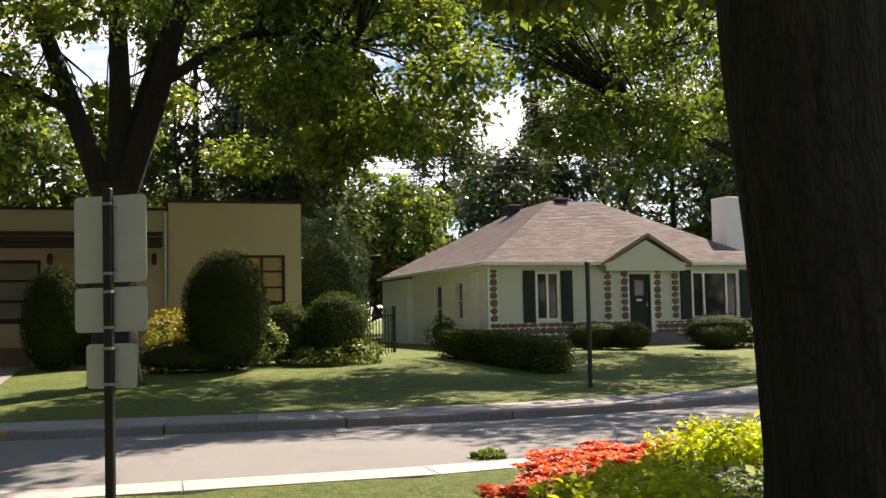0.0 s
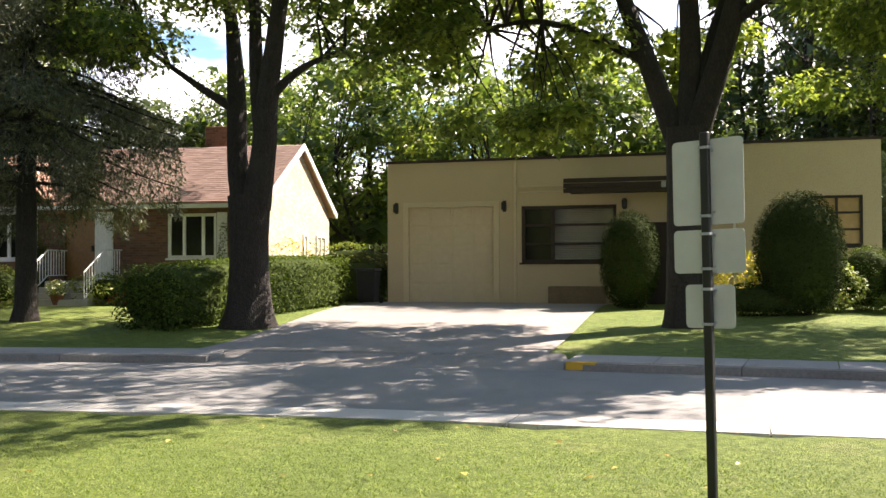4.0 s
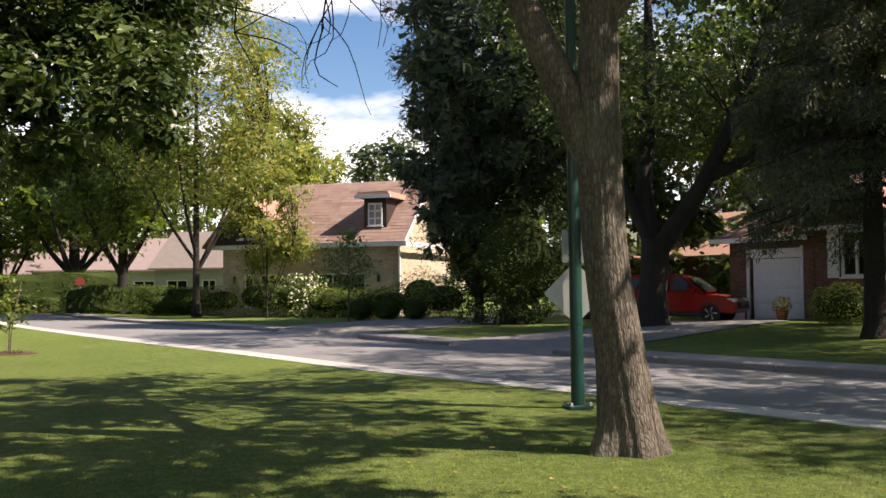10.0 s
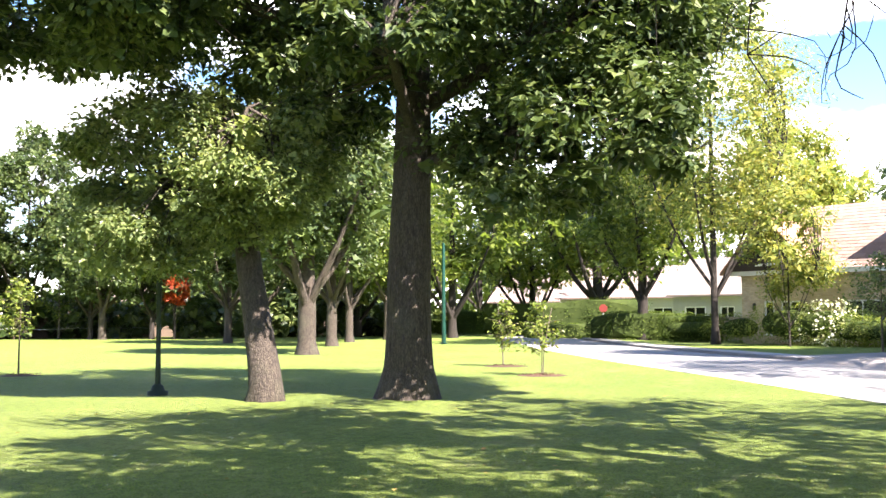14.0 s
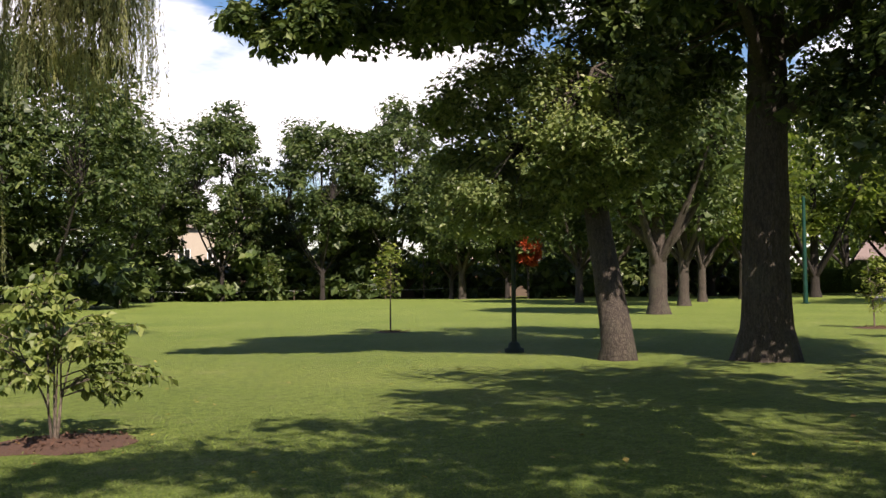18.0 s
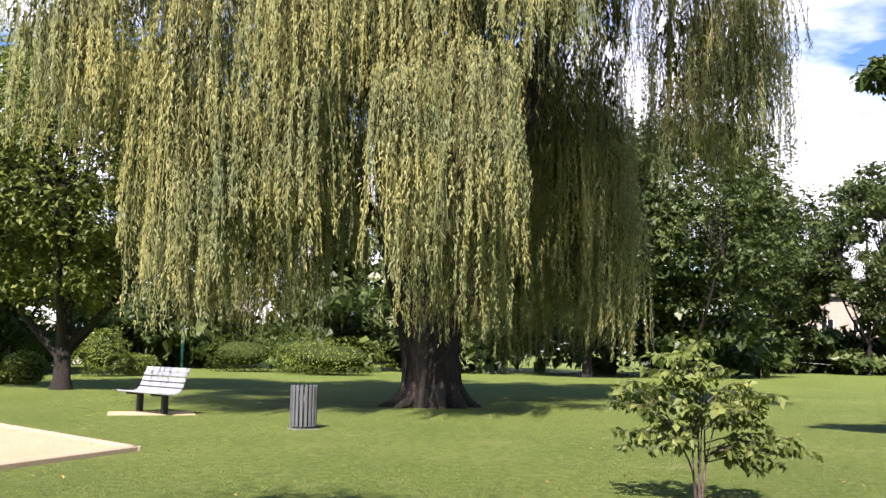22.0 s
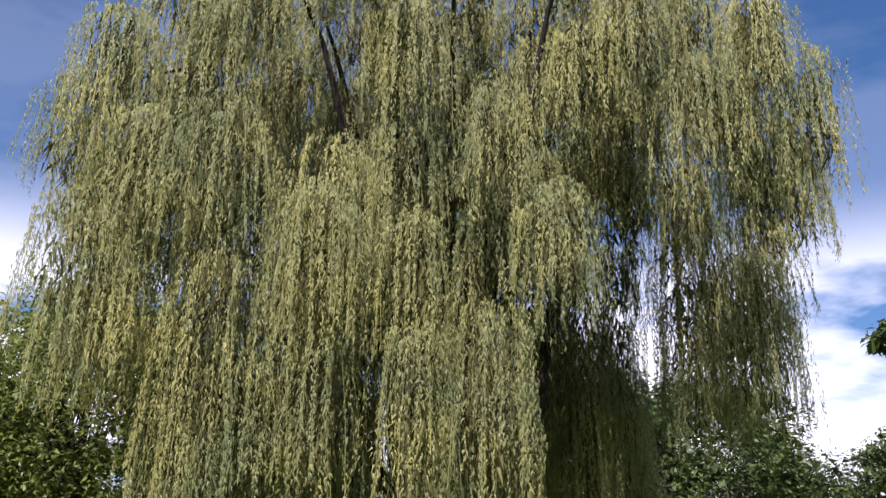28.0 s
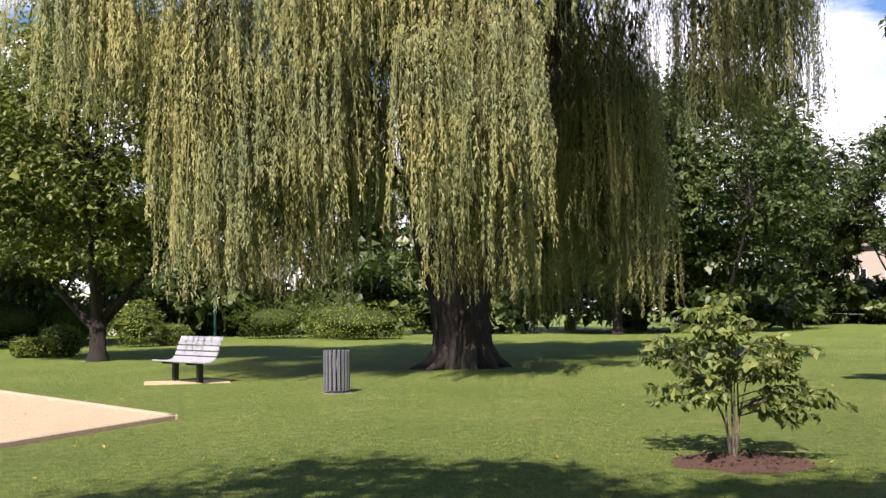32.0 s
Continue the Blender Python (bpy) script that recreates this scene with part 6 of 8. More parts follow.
# ---- the willow ----
def willow(base, label, seed=5):
    rng = np.random.default_rng(seed)
    root = thing("weeping_willow", Matrix.Translation(base), label, "tree")
    away = np.array([base[0], base[1]]) / math.hypot(base[0], base[1])
    right = np.array([away[1], -away[0]])

    def stem(rows):
        """Rows of side, depth, height and radius, seen from the lawn, as a line and its radii."""
        q = bent([(*(right * u + away * v), z, r) for u, v, z, r in rows], 22)
        return q
    q = stem([(0, 0, -0.2, 1.0), (0, 0, 0.25, 0.86), (-0.05, 0, 1.3, 0.78), (-0.5, 0, 2.7, 0.64), (-0.95, -0.1, 4.2, 0.5), (-1.3, -0.3, 6.5, 0.40), (-1.5, -0.3, 9.0, 0.31), (-1.3, 0, 14.0, 0.14)])
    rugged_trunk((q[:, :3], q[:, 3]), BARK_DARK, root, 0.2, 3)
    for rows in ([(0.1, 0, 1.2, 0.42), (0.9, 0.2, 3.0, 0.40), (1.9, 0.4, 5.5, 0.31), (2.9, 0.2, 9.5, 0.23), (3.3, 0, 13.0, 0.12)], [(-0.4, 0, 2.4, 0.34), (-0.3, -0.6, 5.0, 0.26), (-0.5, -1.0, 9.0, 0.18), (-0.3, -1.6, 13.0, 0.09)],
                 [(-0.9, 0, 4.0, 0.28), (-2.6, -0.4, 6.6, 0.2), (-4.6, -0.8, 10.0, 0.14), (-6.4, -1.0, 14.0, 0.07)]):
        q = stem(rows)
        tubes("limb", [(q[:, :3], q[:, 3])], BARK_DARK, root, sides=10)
    for k in range(24):
        a = k * 2.39996
        r = 9.6 * math.sqrt((k + 0.6) / 24)
        top = 21.0 - 0.045 * r * r - 2.0 * rng.random()
        u = np.array([math.cos(a), math.sin(a), 0])
        if u[:2] @ right * r > 3.0:
            continue
        z0 = 3.0 + 0.22 * k
        q = np.array([(0, 0, z0), u * r * 0.18 + (0, 0, z0 + 2.6), u * r * 0.5 + (0, 0, max(top * 0.66, z0 + 3)), u * r * 0.85 + (0, 0, top * 0.95), u * r * 1.05 + (0, 0, top * 0.93)])
        tubes("limb", [(bent(q, 12), np.linspace(0.24, 0.03, 12))], BARK_DARK, root, sides=8)
    for k in range(9):
        a = k * 0.698 + rng.uniform(-0.2, 0.2)
        u = np.array([math.cos(a), math.sin(a), 0])
        r = rng.uniform(1.15, 1.6)
        q = np.array([u * 0.5 + (0, 0, 0.75), u * 0.85 + (0, 0, 0.3), u * 1.02 + (0, 0, 0.14), u * r + (0, 0, -0.05)])
        tubes("root", [(bent(q, 8), np.linspace(0.26, 0.09, 8))], BARK_GREY, root, sides=8)
    # cascades: domed bunches of hanging strands. Each storey: bunches, side, towards the viewer, top, length and lowest tip
    storeys = [(18, (-6.5, 1.3), (3.0, 7.4), (5.5, 9.6), (4.0, 6.5), 1.2), (20, (-8.8, 2.7), (2.0, 8.0), (9.6, 14.0), (3.2, 5.0), 5.0), (10, (0.5, 8.2), (-1.0, 5.0), (15.0, 19.5), (2.8, 4.2), 11.5), (7, (6.8, 8.9), (-1.5, 2.8), (10.8, 13.2), (4.6, 6.6), 5.6),
               (24, (2.4, 5.9), (-8.5, -3.0), (6.5, 12.3), (4.5, 8.0), 0.7), (16, (-8.5, 1.0), (-8.0, -1.5), (6.0, 12.5), (4.5, 7.0), 1.8), (5, (-10.6, -8.4), (-2.0, 4.0), (13.0, 17.0), (3.0, 4.5), 10.0),
               (40, (-10.0, 8.8), (-1.0, 8.0), (13.6, 21.4), (3.0, 4.6), 9.0), (20, (-10.0, 8.8), (-9.0, -1.0), (13.0, 21.4), (3.2, 5.0), 9.5), (18, (-8.5, 7.4), (-3.0, 4.0), (18.0, 21.0), (2.8, 4.2), 13.5), (6, (-10.6, -7.6), (-2.0, 4.0), (14.5, 19.0), (3.4, 4.8), 11.0),
               (5, (8.8, 10.0), (-1.0, 2.0), (14.8, 17.2), (3.6, 5.2), 11.2), (9, (-4.6, -0.3), (0.5, 5.5), (6.0, 13.6), (3.6, 5.4), 3.0), (9, (0.2, 5.2), (-0.5, 5.0), (13.4, 17.5), (2.6, 3.6), 10.8)]
    tops_ = []
    P, C, stems, N = [], [], [], []
    for count, sides_, fronts, tops, lengths, low in storeys:
        k, tries = 0, 0
        while k < count and tries < 900:
            tries += 1
            u, v = rng.uniform(*sides_), fronts[0] + (fronts[1] - fronts[0]) * max(rng.random(), rng.random())
            z = rng.uniform(*tops)
            bole = abs(u + 0.55 + 0.1 * min(z, 10))
            if bole < 0.5 and v > 1.5 and z < 10.5 or math.hypot(u, v) > 12.6 - 0.26 * max(0, z - 13) ** 1.25:
                continue
            if 3.5 < u < 6.5 and v > -2 and z < 13.4:
                continue
            apart = 1.45 if tries < 400 else 1.0
            if any((u - a) ** 2 + 0.35 * (v - b) ** 2 + 0.8 * (z - c) ** 2 < apart ** 2 for a, b, c in tops_):
                continue
            tops_.append((u, v, z))
            k += 1
            xy = right * u - away * v
            fan = rng.uniform(0.75, 1.35) if bole > 1.7 or z > 10.5 else 0.75
            long_, tip = rng.uniform(*lengths), low + rng.exponential(0.55)
            # filler side shoots inside the bunch, coloured darker in place of its shade
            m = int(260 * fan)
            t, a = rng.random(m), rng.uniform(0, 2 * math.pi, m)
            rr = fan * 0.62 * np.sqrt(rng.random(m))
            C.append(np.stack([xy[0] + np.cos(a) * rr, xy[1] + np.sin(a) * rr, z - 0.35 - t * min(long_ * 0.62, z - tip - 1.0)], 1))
            for s in range(int(fan * rng.uniform(42, 58))):
                a = rng.uniform(0, 2 * math.pi)
                rr = fan * math.sqrt(rng.random())
                o = np.array([math.cos(a), math.sin(a)]) * rr
                x0 = np.array([*xy, z]) + (*o, -0.95 * rr * rr + rng.uniform(-0.25, 0.15))
                n = min(long_ * rng.uniform(0.6, 1.15) * (1 - 0.4 * (rr / fan) ** 2), x0[2] - tip - rng.uniform(0.0, 1.1))
                if n < 0.8:
                    continue
                out = o / (rr + 1e-6) * rng.uniform(0.1, 0.4)
                m = int(n * 12)
                t = np.linspace(0, 1, m)
                sway = 0.10 * np.sin(t * rng.uniform(3, 7) + rng.uniform(0, 6))
                p = np.stack([x0[0] + out[0] * np.sqrt(t) + sway * rng.normal() * 0.6, x0[1] + out[1] * np.sqrt(t) + sway * rng.normal() * 0.6,
                              x0[2] + 0.25 * np.sin(np.minimum(t * 8, math.pi)) - n * t], 1)
                step = max(1, m // 2)
                stems.append((p[::step], np.full(len(p[::step]), 0.008)))
                for rep in range(2):
                    P.append(p + rng.normal(0, 0.03, (m, 3)))
                    N.append(np.tile((o[0] / fan * 0.9, o[1] / fan * 0.9, 0.45), (m, 1)) - np.array([*(away * 0.45), 0]))
    # more dark filler round the limbs, added to block sun and sky specks
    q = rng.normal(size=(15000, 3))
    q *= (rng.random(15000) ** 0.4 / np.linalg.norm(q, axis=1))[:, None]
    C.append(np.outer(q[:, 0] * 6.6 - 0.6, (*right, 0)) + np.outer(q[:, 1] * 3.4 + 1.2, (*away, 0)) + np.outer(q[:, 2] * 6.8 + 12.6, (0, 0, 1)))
    core = np.concatenate(C)
    pos = np.concatenate([core] + P)
    n = len(pos)
    facing = np.concatenate([rng.normal(size=core.shape)] + N) + rng.normal(0, 0.42, (n, 3))
    d = np.stack([rng.normal(0, 0.30, n), rng.normal(0, 0.30, n), np.full(n, -1.0)], 1)
    d /= np.linalg.norm(d, axis=1)[:, None]
    s = np.cross(d, facing)
    s /= np.linalg.norm(s, axis=1)[:, None] + 1e-9
    L = (0.125 * rng.uniform(0.7, 1.3, n))[:, None]
    w = L * 0.12
    k = len(core)
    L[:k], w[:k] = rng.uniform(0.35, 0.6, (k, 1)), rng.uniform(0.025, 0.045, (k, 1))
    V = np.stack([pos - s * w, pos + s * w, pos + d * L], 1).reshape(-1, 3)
    tagged(raw("inner_thicket", V[:3 * k], np.arange(3 * k).reshape(k, 3), WILLOW_SHADE, root, "brown filler twigs, dark in place of the crown's inner shade"), kind="stuff")
    tagged(raw("hanging_foliage", V[3 * k:], np.arange(3 * (n - k)).reshape(n - k, 3), WILLOW, root, "yellow green hanging leaf strands"), kind="stuff")
    tagged(tubes("twigwork", [q for q in stems if len(q[0]) > 2], WILLOW, root, sides=3), kind="stuff")
    return root


willow((*toward(163.3, 0, 27.9)[:2], 0), "huge weeping willow with yellow green cascades over the lawn")


# ---- the woods that close the view ----
def woods(name, label, spots, seed, leaf=0.55, mat=LEAF_DEEP, per=95):
    """A belt of massed foliage: spots of bearing, distance, height and width."""
    rng = np.random.default_rng(seed)
    V, F, s = [], [], 0
    for az, d, h, w in spots:
        x, y = toward(az, 0, d)[:2]
        for k in range(9):
            c = np.array([x + rng.normal(0, w * 0.3), y + rng.normal(0, w * 0.3), 0]) + (0, 0, h * rng.uniform(0.12, 0.85))
            p, o = clump_points(rng, c, (w * 0.34, w * 0.34, h * 0.2), per, 0.4)
            p = p[p[:, 2] > 0.05]
            v, f = leaves(rng, p, leaf, None)
            V.append(v)
            F.append(f + s)
            s += len(v)
            p, o = clump_points(rng, c, (w * 0.24, w * 0.24, h * 0.15), 22, 0.1)
            v, f = leaves(rng, p, leaf * 2.6, o, slim=0.85)
            V.append(v)
            F.append(f + s)
            s += len(v)
    return tagged(raw(name, np.concatenate(V), np.concatenate(F), mat), label, "woods", kind="stuff")


rw = np.random.default_rng(77)
woods("hedgerow_behind_houses", "dense shrubs and trees behind the houses", [(az, rw.uniform(50, 64), rw.uniform(5, 8), 6.5) for az in np.arange(-30, 74, 3.4)], 1, 0.42)
woods("distant_woods", "distant tree line beyond the houses", [(az, rw.uniform(118, 150), rw.uniform(9, 14), 15) for az in np.arange(70, 126, 3.5)], 2, 0.8, LEAF)
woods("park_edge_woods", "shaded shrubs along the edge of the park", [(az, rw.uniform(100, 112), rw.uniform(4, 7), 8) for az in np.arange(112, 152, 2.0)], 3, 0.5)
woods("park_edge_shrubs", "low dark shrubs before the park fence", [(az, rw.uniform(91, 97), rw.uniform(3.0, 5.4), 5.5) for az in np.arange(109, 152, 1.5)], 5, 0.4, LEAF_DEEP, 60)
# Belt out of view, added for window reflections and to cut sky light.
woods("park_rear_woods", "added tree belt out of view, blocking sky light", [(az, rw.uniform(58, 72), rw.uniform(10, 15), 8) for az in np.arange(203, 326, 4.5)], 6, 0.6, LEAF_DEEP, 60)
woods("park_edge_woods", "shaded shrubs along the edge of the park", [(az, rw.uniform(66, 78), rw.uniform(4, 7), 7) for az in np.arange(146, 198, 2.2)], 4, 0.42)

# ---- street things ----
def rounded_plate(bm, w, h, x, y, z, thick=0.004, r=0.03):
    pts = []
    for cx, cz, a0 in ((w / 2 - r, h / 2 - r, 0), (-w / 2 + r, h / 2 - r, 90), (-w / 2 + r, -h / 2 + r, 180), (w / 2 - r, -h / 2 + r, 270)):
        for k in range(4):
            a = radians(a0 + 30 * k)
            pts.append((x + cx + r * math.cos(a), z + cz + r * math.sin(a)))
    f = [bm.verts.new((px, y, pz)) for px, pz in pts]
    b = [bm.verts.new((px, y + thick, pz)) for px, pz in pts]
    bm.faces.new(f)
    bm.faces.new(b[::-1])
    for i in range(len(f)):
        bm.faces.new((f[i], f[(i + 1) % len(f)], b[(i + 1) % len(f)], b[i]))
    return bm


post = thing("sign_post", pose(-1.93, 6.42, 0, 0, -0.9, 17.0 - 28), "black steel post with six blank sign backs", "sign post")
bm = bmesh.new()
cuboid(bm, -0.03, 0.03, -0.02, 0.02, -0.3, 2.47, 0.006)
part("post", bm, BLACK, post)
for z, h, w in ((2.145, 0.56, 0.25), (1.69, 0.285, 0.25), (1.33, 0.285, 0.172)):
    for s in (-1, 1):
        pl = part("sign_plate", rounded_plate(bmesh.new(), w, h, s * (w / 2 + 0.004), 0.026, z), SIGN_BACK, post, "bare grey green metal sign back")
        for dz in (-h * 0.36, h * 0.36):
            slab("bolt", s * 0.045 - 0.008, s * 0.045 + 0.008, 0.012, 0.026, z + dz - 0.008, z + dz + 0.008, GREY_PAINT, pl)
    for dz in (-h * 0.4, h * 0.4):
        slab("clamp", -0.034, 0.034, -0.026, 0.03, z + dz - 0.009, z + dz + 0.009, GREY_PAINT, post)

gp = thing("lamp_pole", pose(-12.58, 4.49, 0, 0, -1.0, 0), "tall green enamelled lamp pole with a warning sign", "lamp pole")
tubes("pole", [(np.array([(0, 0, 0.0), (0, 0, 2.0), (0, 0, 7.2)]), np.array([0.09, 0.083, 0.065]))], POLE_GREEN, gp, sides=16)
slab("base_plate", -0.17, 0.17, -0.17, 0.17, -0.02, 0.05, POLE_GREEN, gp, edge=0.01)
for s in (-1, 1):
    for u in (-1, 1):
        slab("anchor_bolt", s * 0.13 - 0.015, s * 0.13 + 0.015, u * 0.13 - 0.015, u * 0.13 + 0.015, 0.05, 0.09, GREY_PAINT, gp)
for z in (1.13, 1.93, 2.04, 2.36):
    tubes("strap", [(np.array([(0, 0, z - 0.012), (0, 0, z + 0.012)]), np.array([0.093, 0.093]))], POLE_GREEN, gp, sides=16)
dia = part("warning_sign", rounded_plate(bmesh.new(), 0.60, 0.60, 0, 0, 0), SIGN_BACK, gp, "bare back of a diamond warning sign")
turned(dia, Matrix.Rotation(radians(72), 4, "Z") @ Matrix.Translation((0, 0.12, 1.53)) @ Matrix.Rotation(radians(45), 4, "Y"))
sg = part("small_sign", rounded_plate(bmesh.new(), 0.34, 0.45, 0, 0, 0), GREY_PAINT, gp, "small grey sign back")
turned(sg, Matrix.Rotation(radians(72), 4, "Z") @ Matrix.Translation((0, 0.12, 2.16)))

lp = thing("park_lamp", pose(-18.68, -12.15, 0), "dark green park lamp post on a round foot", "lamp post")
tubes("post", [(np.array([(0, 0, 0.1), (0, 0, 1.0), (0, 0, 3.7)]), np.array([0.06, 0.052, 0.045]))], DARK_GREEN, lp, sides=12)
tubes("foot", [(np.array([(0, 0, -0.02), (0, 0, 0.08), (0, 0, 0.10), (0, 0, 0.2), (0, 0, 0.24)]), np.array([0.22, 0.22, 0.15, 0.12, 0.06]))], DARK_GREEN, lp, sides=16)
tubes("lantern", [(np.array([(0, 0, 3.65), (0, 0, 3.72), (0, 0, 4.1), (0, 0, 4.2)]), np.array([0.06, 0.13, 0.17, 0.03]))], DARK_GREEN, lp, sides=12)
fp = thing("lamp_pole", pose(*toward(107.1, 0, 64)[:2], 0), "tall green enamelled lamp pole on the far verge", "lamp pole")
tubes("pole", [(np.array([(0, 0, 0.0), (0, 0, 2.0), (0, 0, 6.5)]), np.array([0.15, 0.13, 0.1]))], POLE_GREEN, fp, sides=12)
slab("base_plate", -0.22, 0.22, -0.22, 0.22, -0.02, 0.06, POLE_GREEN, fp)
gpt = thing("garden_post", pose(*on_ground(2.96, 19.74)), "slim dark metal post on the lawn", "post")
tubes("post", [(np.array([(0, 0, -0.1), (0, 0, 2.42)]), np.array([0.045, 0.045]))], BLACK, gpt, sides=8)
tubes("cap", [(np.array([(0, 0, 2.42), (0, 0, 2.46), (0, 0, 2.48)]), np.array([0.06, 0.06, 0.01]))], BLACK, gpt, sides=8)
st = thing("stop_sign", pose(*toward(98.0, 0, 84)[:2], 0.12, 0, 0, 98), "red octagonal sign on a thin post", "road sign")
tubes("post", [(np.array([(0, 0, -0.1), (0, 0, 2.3)]), np.array([0.03, 0.03]))], GREY_PAINT, st, sides=6)
oc = [(0.36 * math.cos(radians(22.5 + 45 * k)), 2.3 + 0.36 * math.sin(radians(22.5 + 45 * k))) for k in range(8)]
part("plate", prism(oc, -0.05, -0.035), plain("red_sign", (0.17, 0.024, 0.018), 0.5), st)

# overhead wires behind the bungalow
wires = thing("overhead_wire", pose(0, 0, 0), "dark overhead cables behind the bungalow", "cable")
for k in range(3):
    a, b = toward(8, 0, 60), toward(-22, 0, 58)
    pts = [np.array([a[0] + (b[0] - a[0]) * u, a[1] + (b[1] - a[1]) * u, 10.2 + 0.45 * k - 1.0 * 4 * u * (1 - u) * 0.4]) for u in np.linspace(0, 1, 12)]
    tubes("cable", [(np.array(pts), np.full(12, 0.022))], BLACK, wires, sides=5)

# the red car in the side drive
def car(m):
    c = thing("car", m, "red compact sport utility car parked in a driveway", "car")
    prof = [(-2.2, 0.42), (-2.24, 0.75), (-2.15, 1.02), (-1.95, 1.12), (-0.9, 1.10), (0.95, 0.98), (1.75, 0.90), (2.1, 0.78), (2.2, 0.55), (2.16, 0.34), (-2.1, 0.34)]
    bm = prism(prof, -0.88, 0.88)
    bmesh.ops.bevel(bm, geom=[e for e in bm.edges], offset=0.06, segments=2, affect="EDGES")
    part("body", bm, CAR_RED, c)
    cab = [(-2.0, 1.06), (-1.78, 1.50), (-1.3, 1.64), (0.05, 1.62), (0.45, 1.50), (1.15, 0.98)]
    bm = prism(cab, -0.76, 0.76)
    for v in bm.verts:
        if v.co.z > 1.3:
            v.co.y *= 0.84
    bmesh.ops.bevel(bm, geom=[e for e in bm.edges], offset=0.04, segments=2, affect="EDGES")
    part("roof", bm, CAR_RED, c)
    for s in (-1, 1):
        for x0, x1, t0, t1 in ((-1.72, -0.98, -1.55, -0.98), (-0.88, -0.05, -0.88, -0.05), (0.05, 0.88, 0.05, 0.36)):
            bm = bmesh.new()
            y0, y1 = s * 0.775, s * 0.655
            vs = [bm.verts.new(q) for q in ((x0, y0, 1.10), (x1, y0, 1.07 if x1 < 0.5 else 1.06), (t1, y1, 1.50), (t0, y1, 1.52))]
            f = bm.faces.new(vs)
            g = bmesh.ops.extrude_face_region(bm, geom=[f])
            for v in g["geom"]:
                if isinstance(v, bmesh.types.BMVert):
                    v.co.y += s * 0.012
            part("side_window", bm, GLASS_DARK, c)
        slab("mirror", 0.62, 0.82, s * 0.86, s * 1.02, 1.02, 1.16, CAR_RED, c, edge=0.03)
        slab("head_lamp", 1.86, 2.14, s * 0.55, s * 0.86, 0.70, 0.82, LAMP_WHITE, c, edge=0.02)
        slab("door_handle", -0.45, -0.25, s * 0.88, s * 0.905, 0.92, 0.95, BLACK, c)
        slab("sill", -1.4, 1.4, s * 0.82, s * 0.90, 0.26, 0.38, BLACK, c, edge=0.02)
        for x in (-1.35, 1.35):
            ring = [(0.34 * math.cos(a), 0.34 * math.sin(a)) for a in np.arange(20) * math.pi / 10]
            bm = prism([(px + x, pz + 0.34) for px, pz in ring], s * 0.70, s * 0.90)
            bmesh.ops.bevel(bm, geom=[e for e in bm.edges if abs(e.verts[0].co.y - e.verts[1].co.y) < 0.01], offset=0.03, segments=2, affect="EDGES")
            w = part("wheel", bm, RUBBER, c)
            for k in range(5):
                a = k * 2 * math.pi / 5
                bm = prism([(x + 0.03 * math.cos(a + 1.57), 0.34 + 0.03 * math.sin(a + 1.57)), (x + 0.21 * math.cos(a - 0.14), 0.34 + 0.21 * math.sin(a - 0.14)), (x + 0.21 * math.cos(a + 0.14), 0.34 + 0.21 * math.sin(a + 0.14))], s * 0.895, s * 0.915)
                part("spoke", bm, ALLOY, w)
            arch = [((0.40 + 0.03 * j) * math.cos(a) + x, (0.40 + 0.03 * j) * math.sin(a) + 0.34) for j, aa in ((0, np.linspace(0, math.pi, 12)), (1, np.linspace(math.pi, 0, 12))) for a in aa]
            part("wheel_arch", prism(arch, s * 0.872, s * 0.892), BLACK, c)
    slab("grille", 2.12, 2.24, -0.5, 0.5, 0.5, 0.72, BLACK, c, edge=0.02)
    bm = bmesh.new()
    vs = [bm.verts.new(q) for q in ((0.52, -0.62, 1.50), (0.52, 0.62, 1.50), (1.16, 0.72, 1.03), (1.16, -0.72, 1.03))]
    f = bm.faces.new(vs)
    g = bmesh.ops.extrude_face_region(bm, geom=[f])
    for v in g["geom"]:
        if isinstance(v, bmesh.types.BMVert):
            v.co.x += 0.03
            v.co.z += 0.02
    part("windscreen", bm, GLASS_DARK, c)
    return c


CX, CY = toward(64.7, 0, 34.6)[:2]
car(pose(CX, CY, float(ground_height(CX, CY)[0]) - 0.02, 0, 0, 64.7 - 18))

# wheelie bin beside the garage
bn = thing("bin", pose(*toward(36.1, 0, 28.6)[:2], 0.53, 0, 0, 20), "dark plastic wheeled bin beside the garage", "bin")
bm = cuboid(bmesh.new(), -0.28, 0.28, -0.33, 0.33, 0.06, 0.95, 0.03)
for v in bm.verts:
    if v.co.z < 0.4:
        v.co.x *= 0.82
        v.co.y *= 0.82
part("body", bm, RUBBER, bn)
slab("lid", -0.31, 0.31, -0.36, 0.37, 0.95, 1.02, BLACK, bn, edge=0.02)
for s in (-1, 1):
    tubes("wheel", [(np.array([(s * 0.27, 0.3, 0.1), (s * 0.33, 0.3, 0.1)]), np.array([0.1, 0.1]))], RUBBER, bn, sides=12)


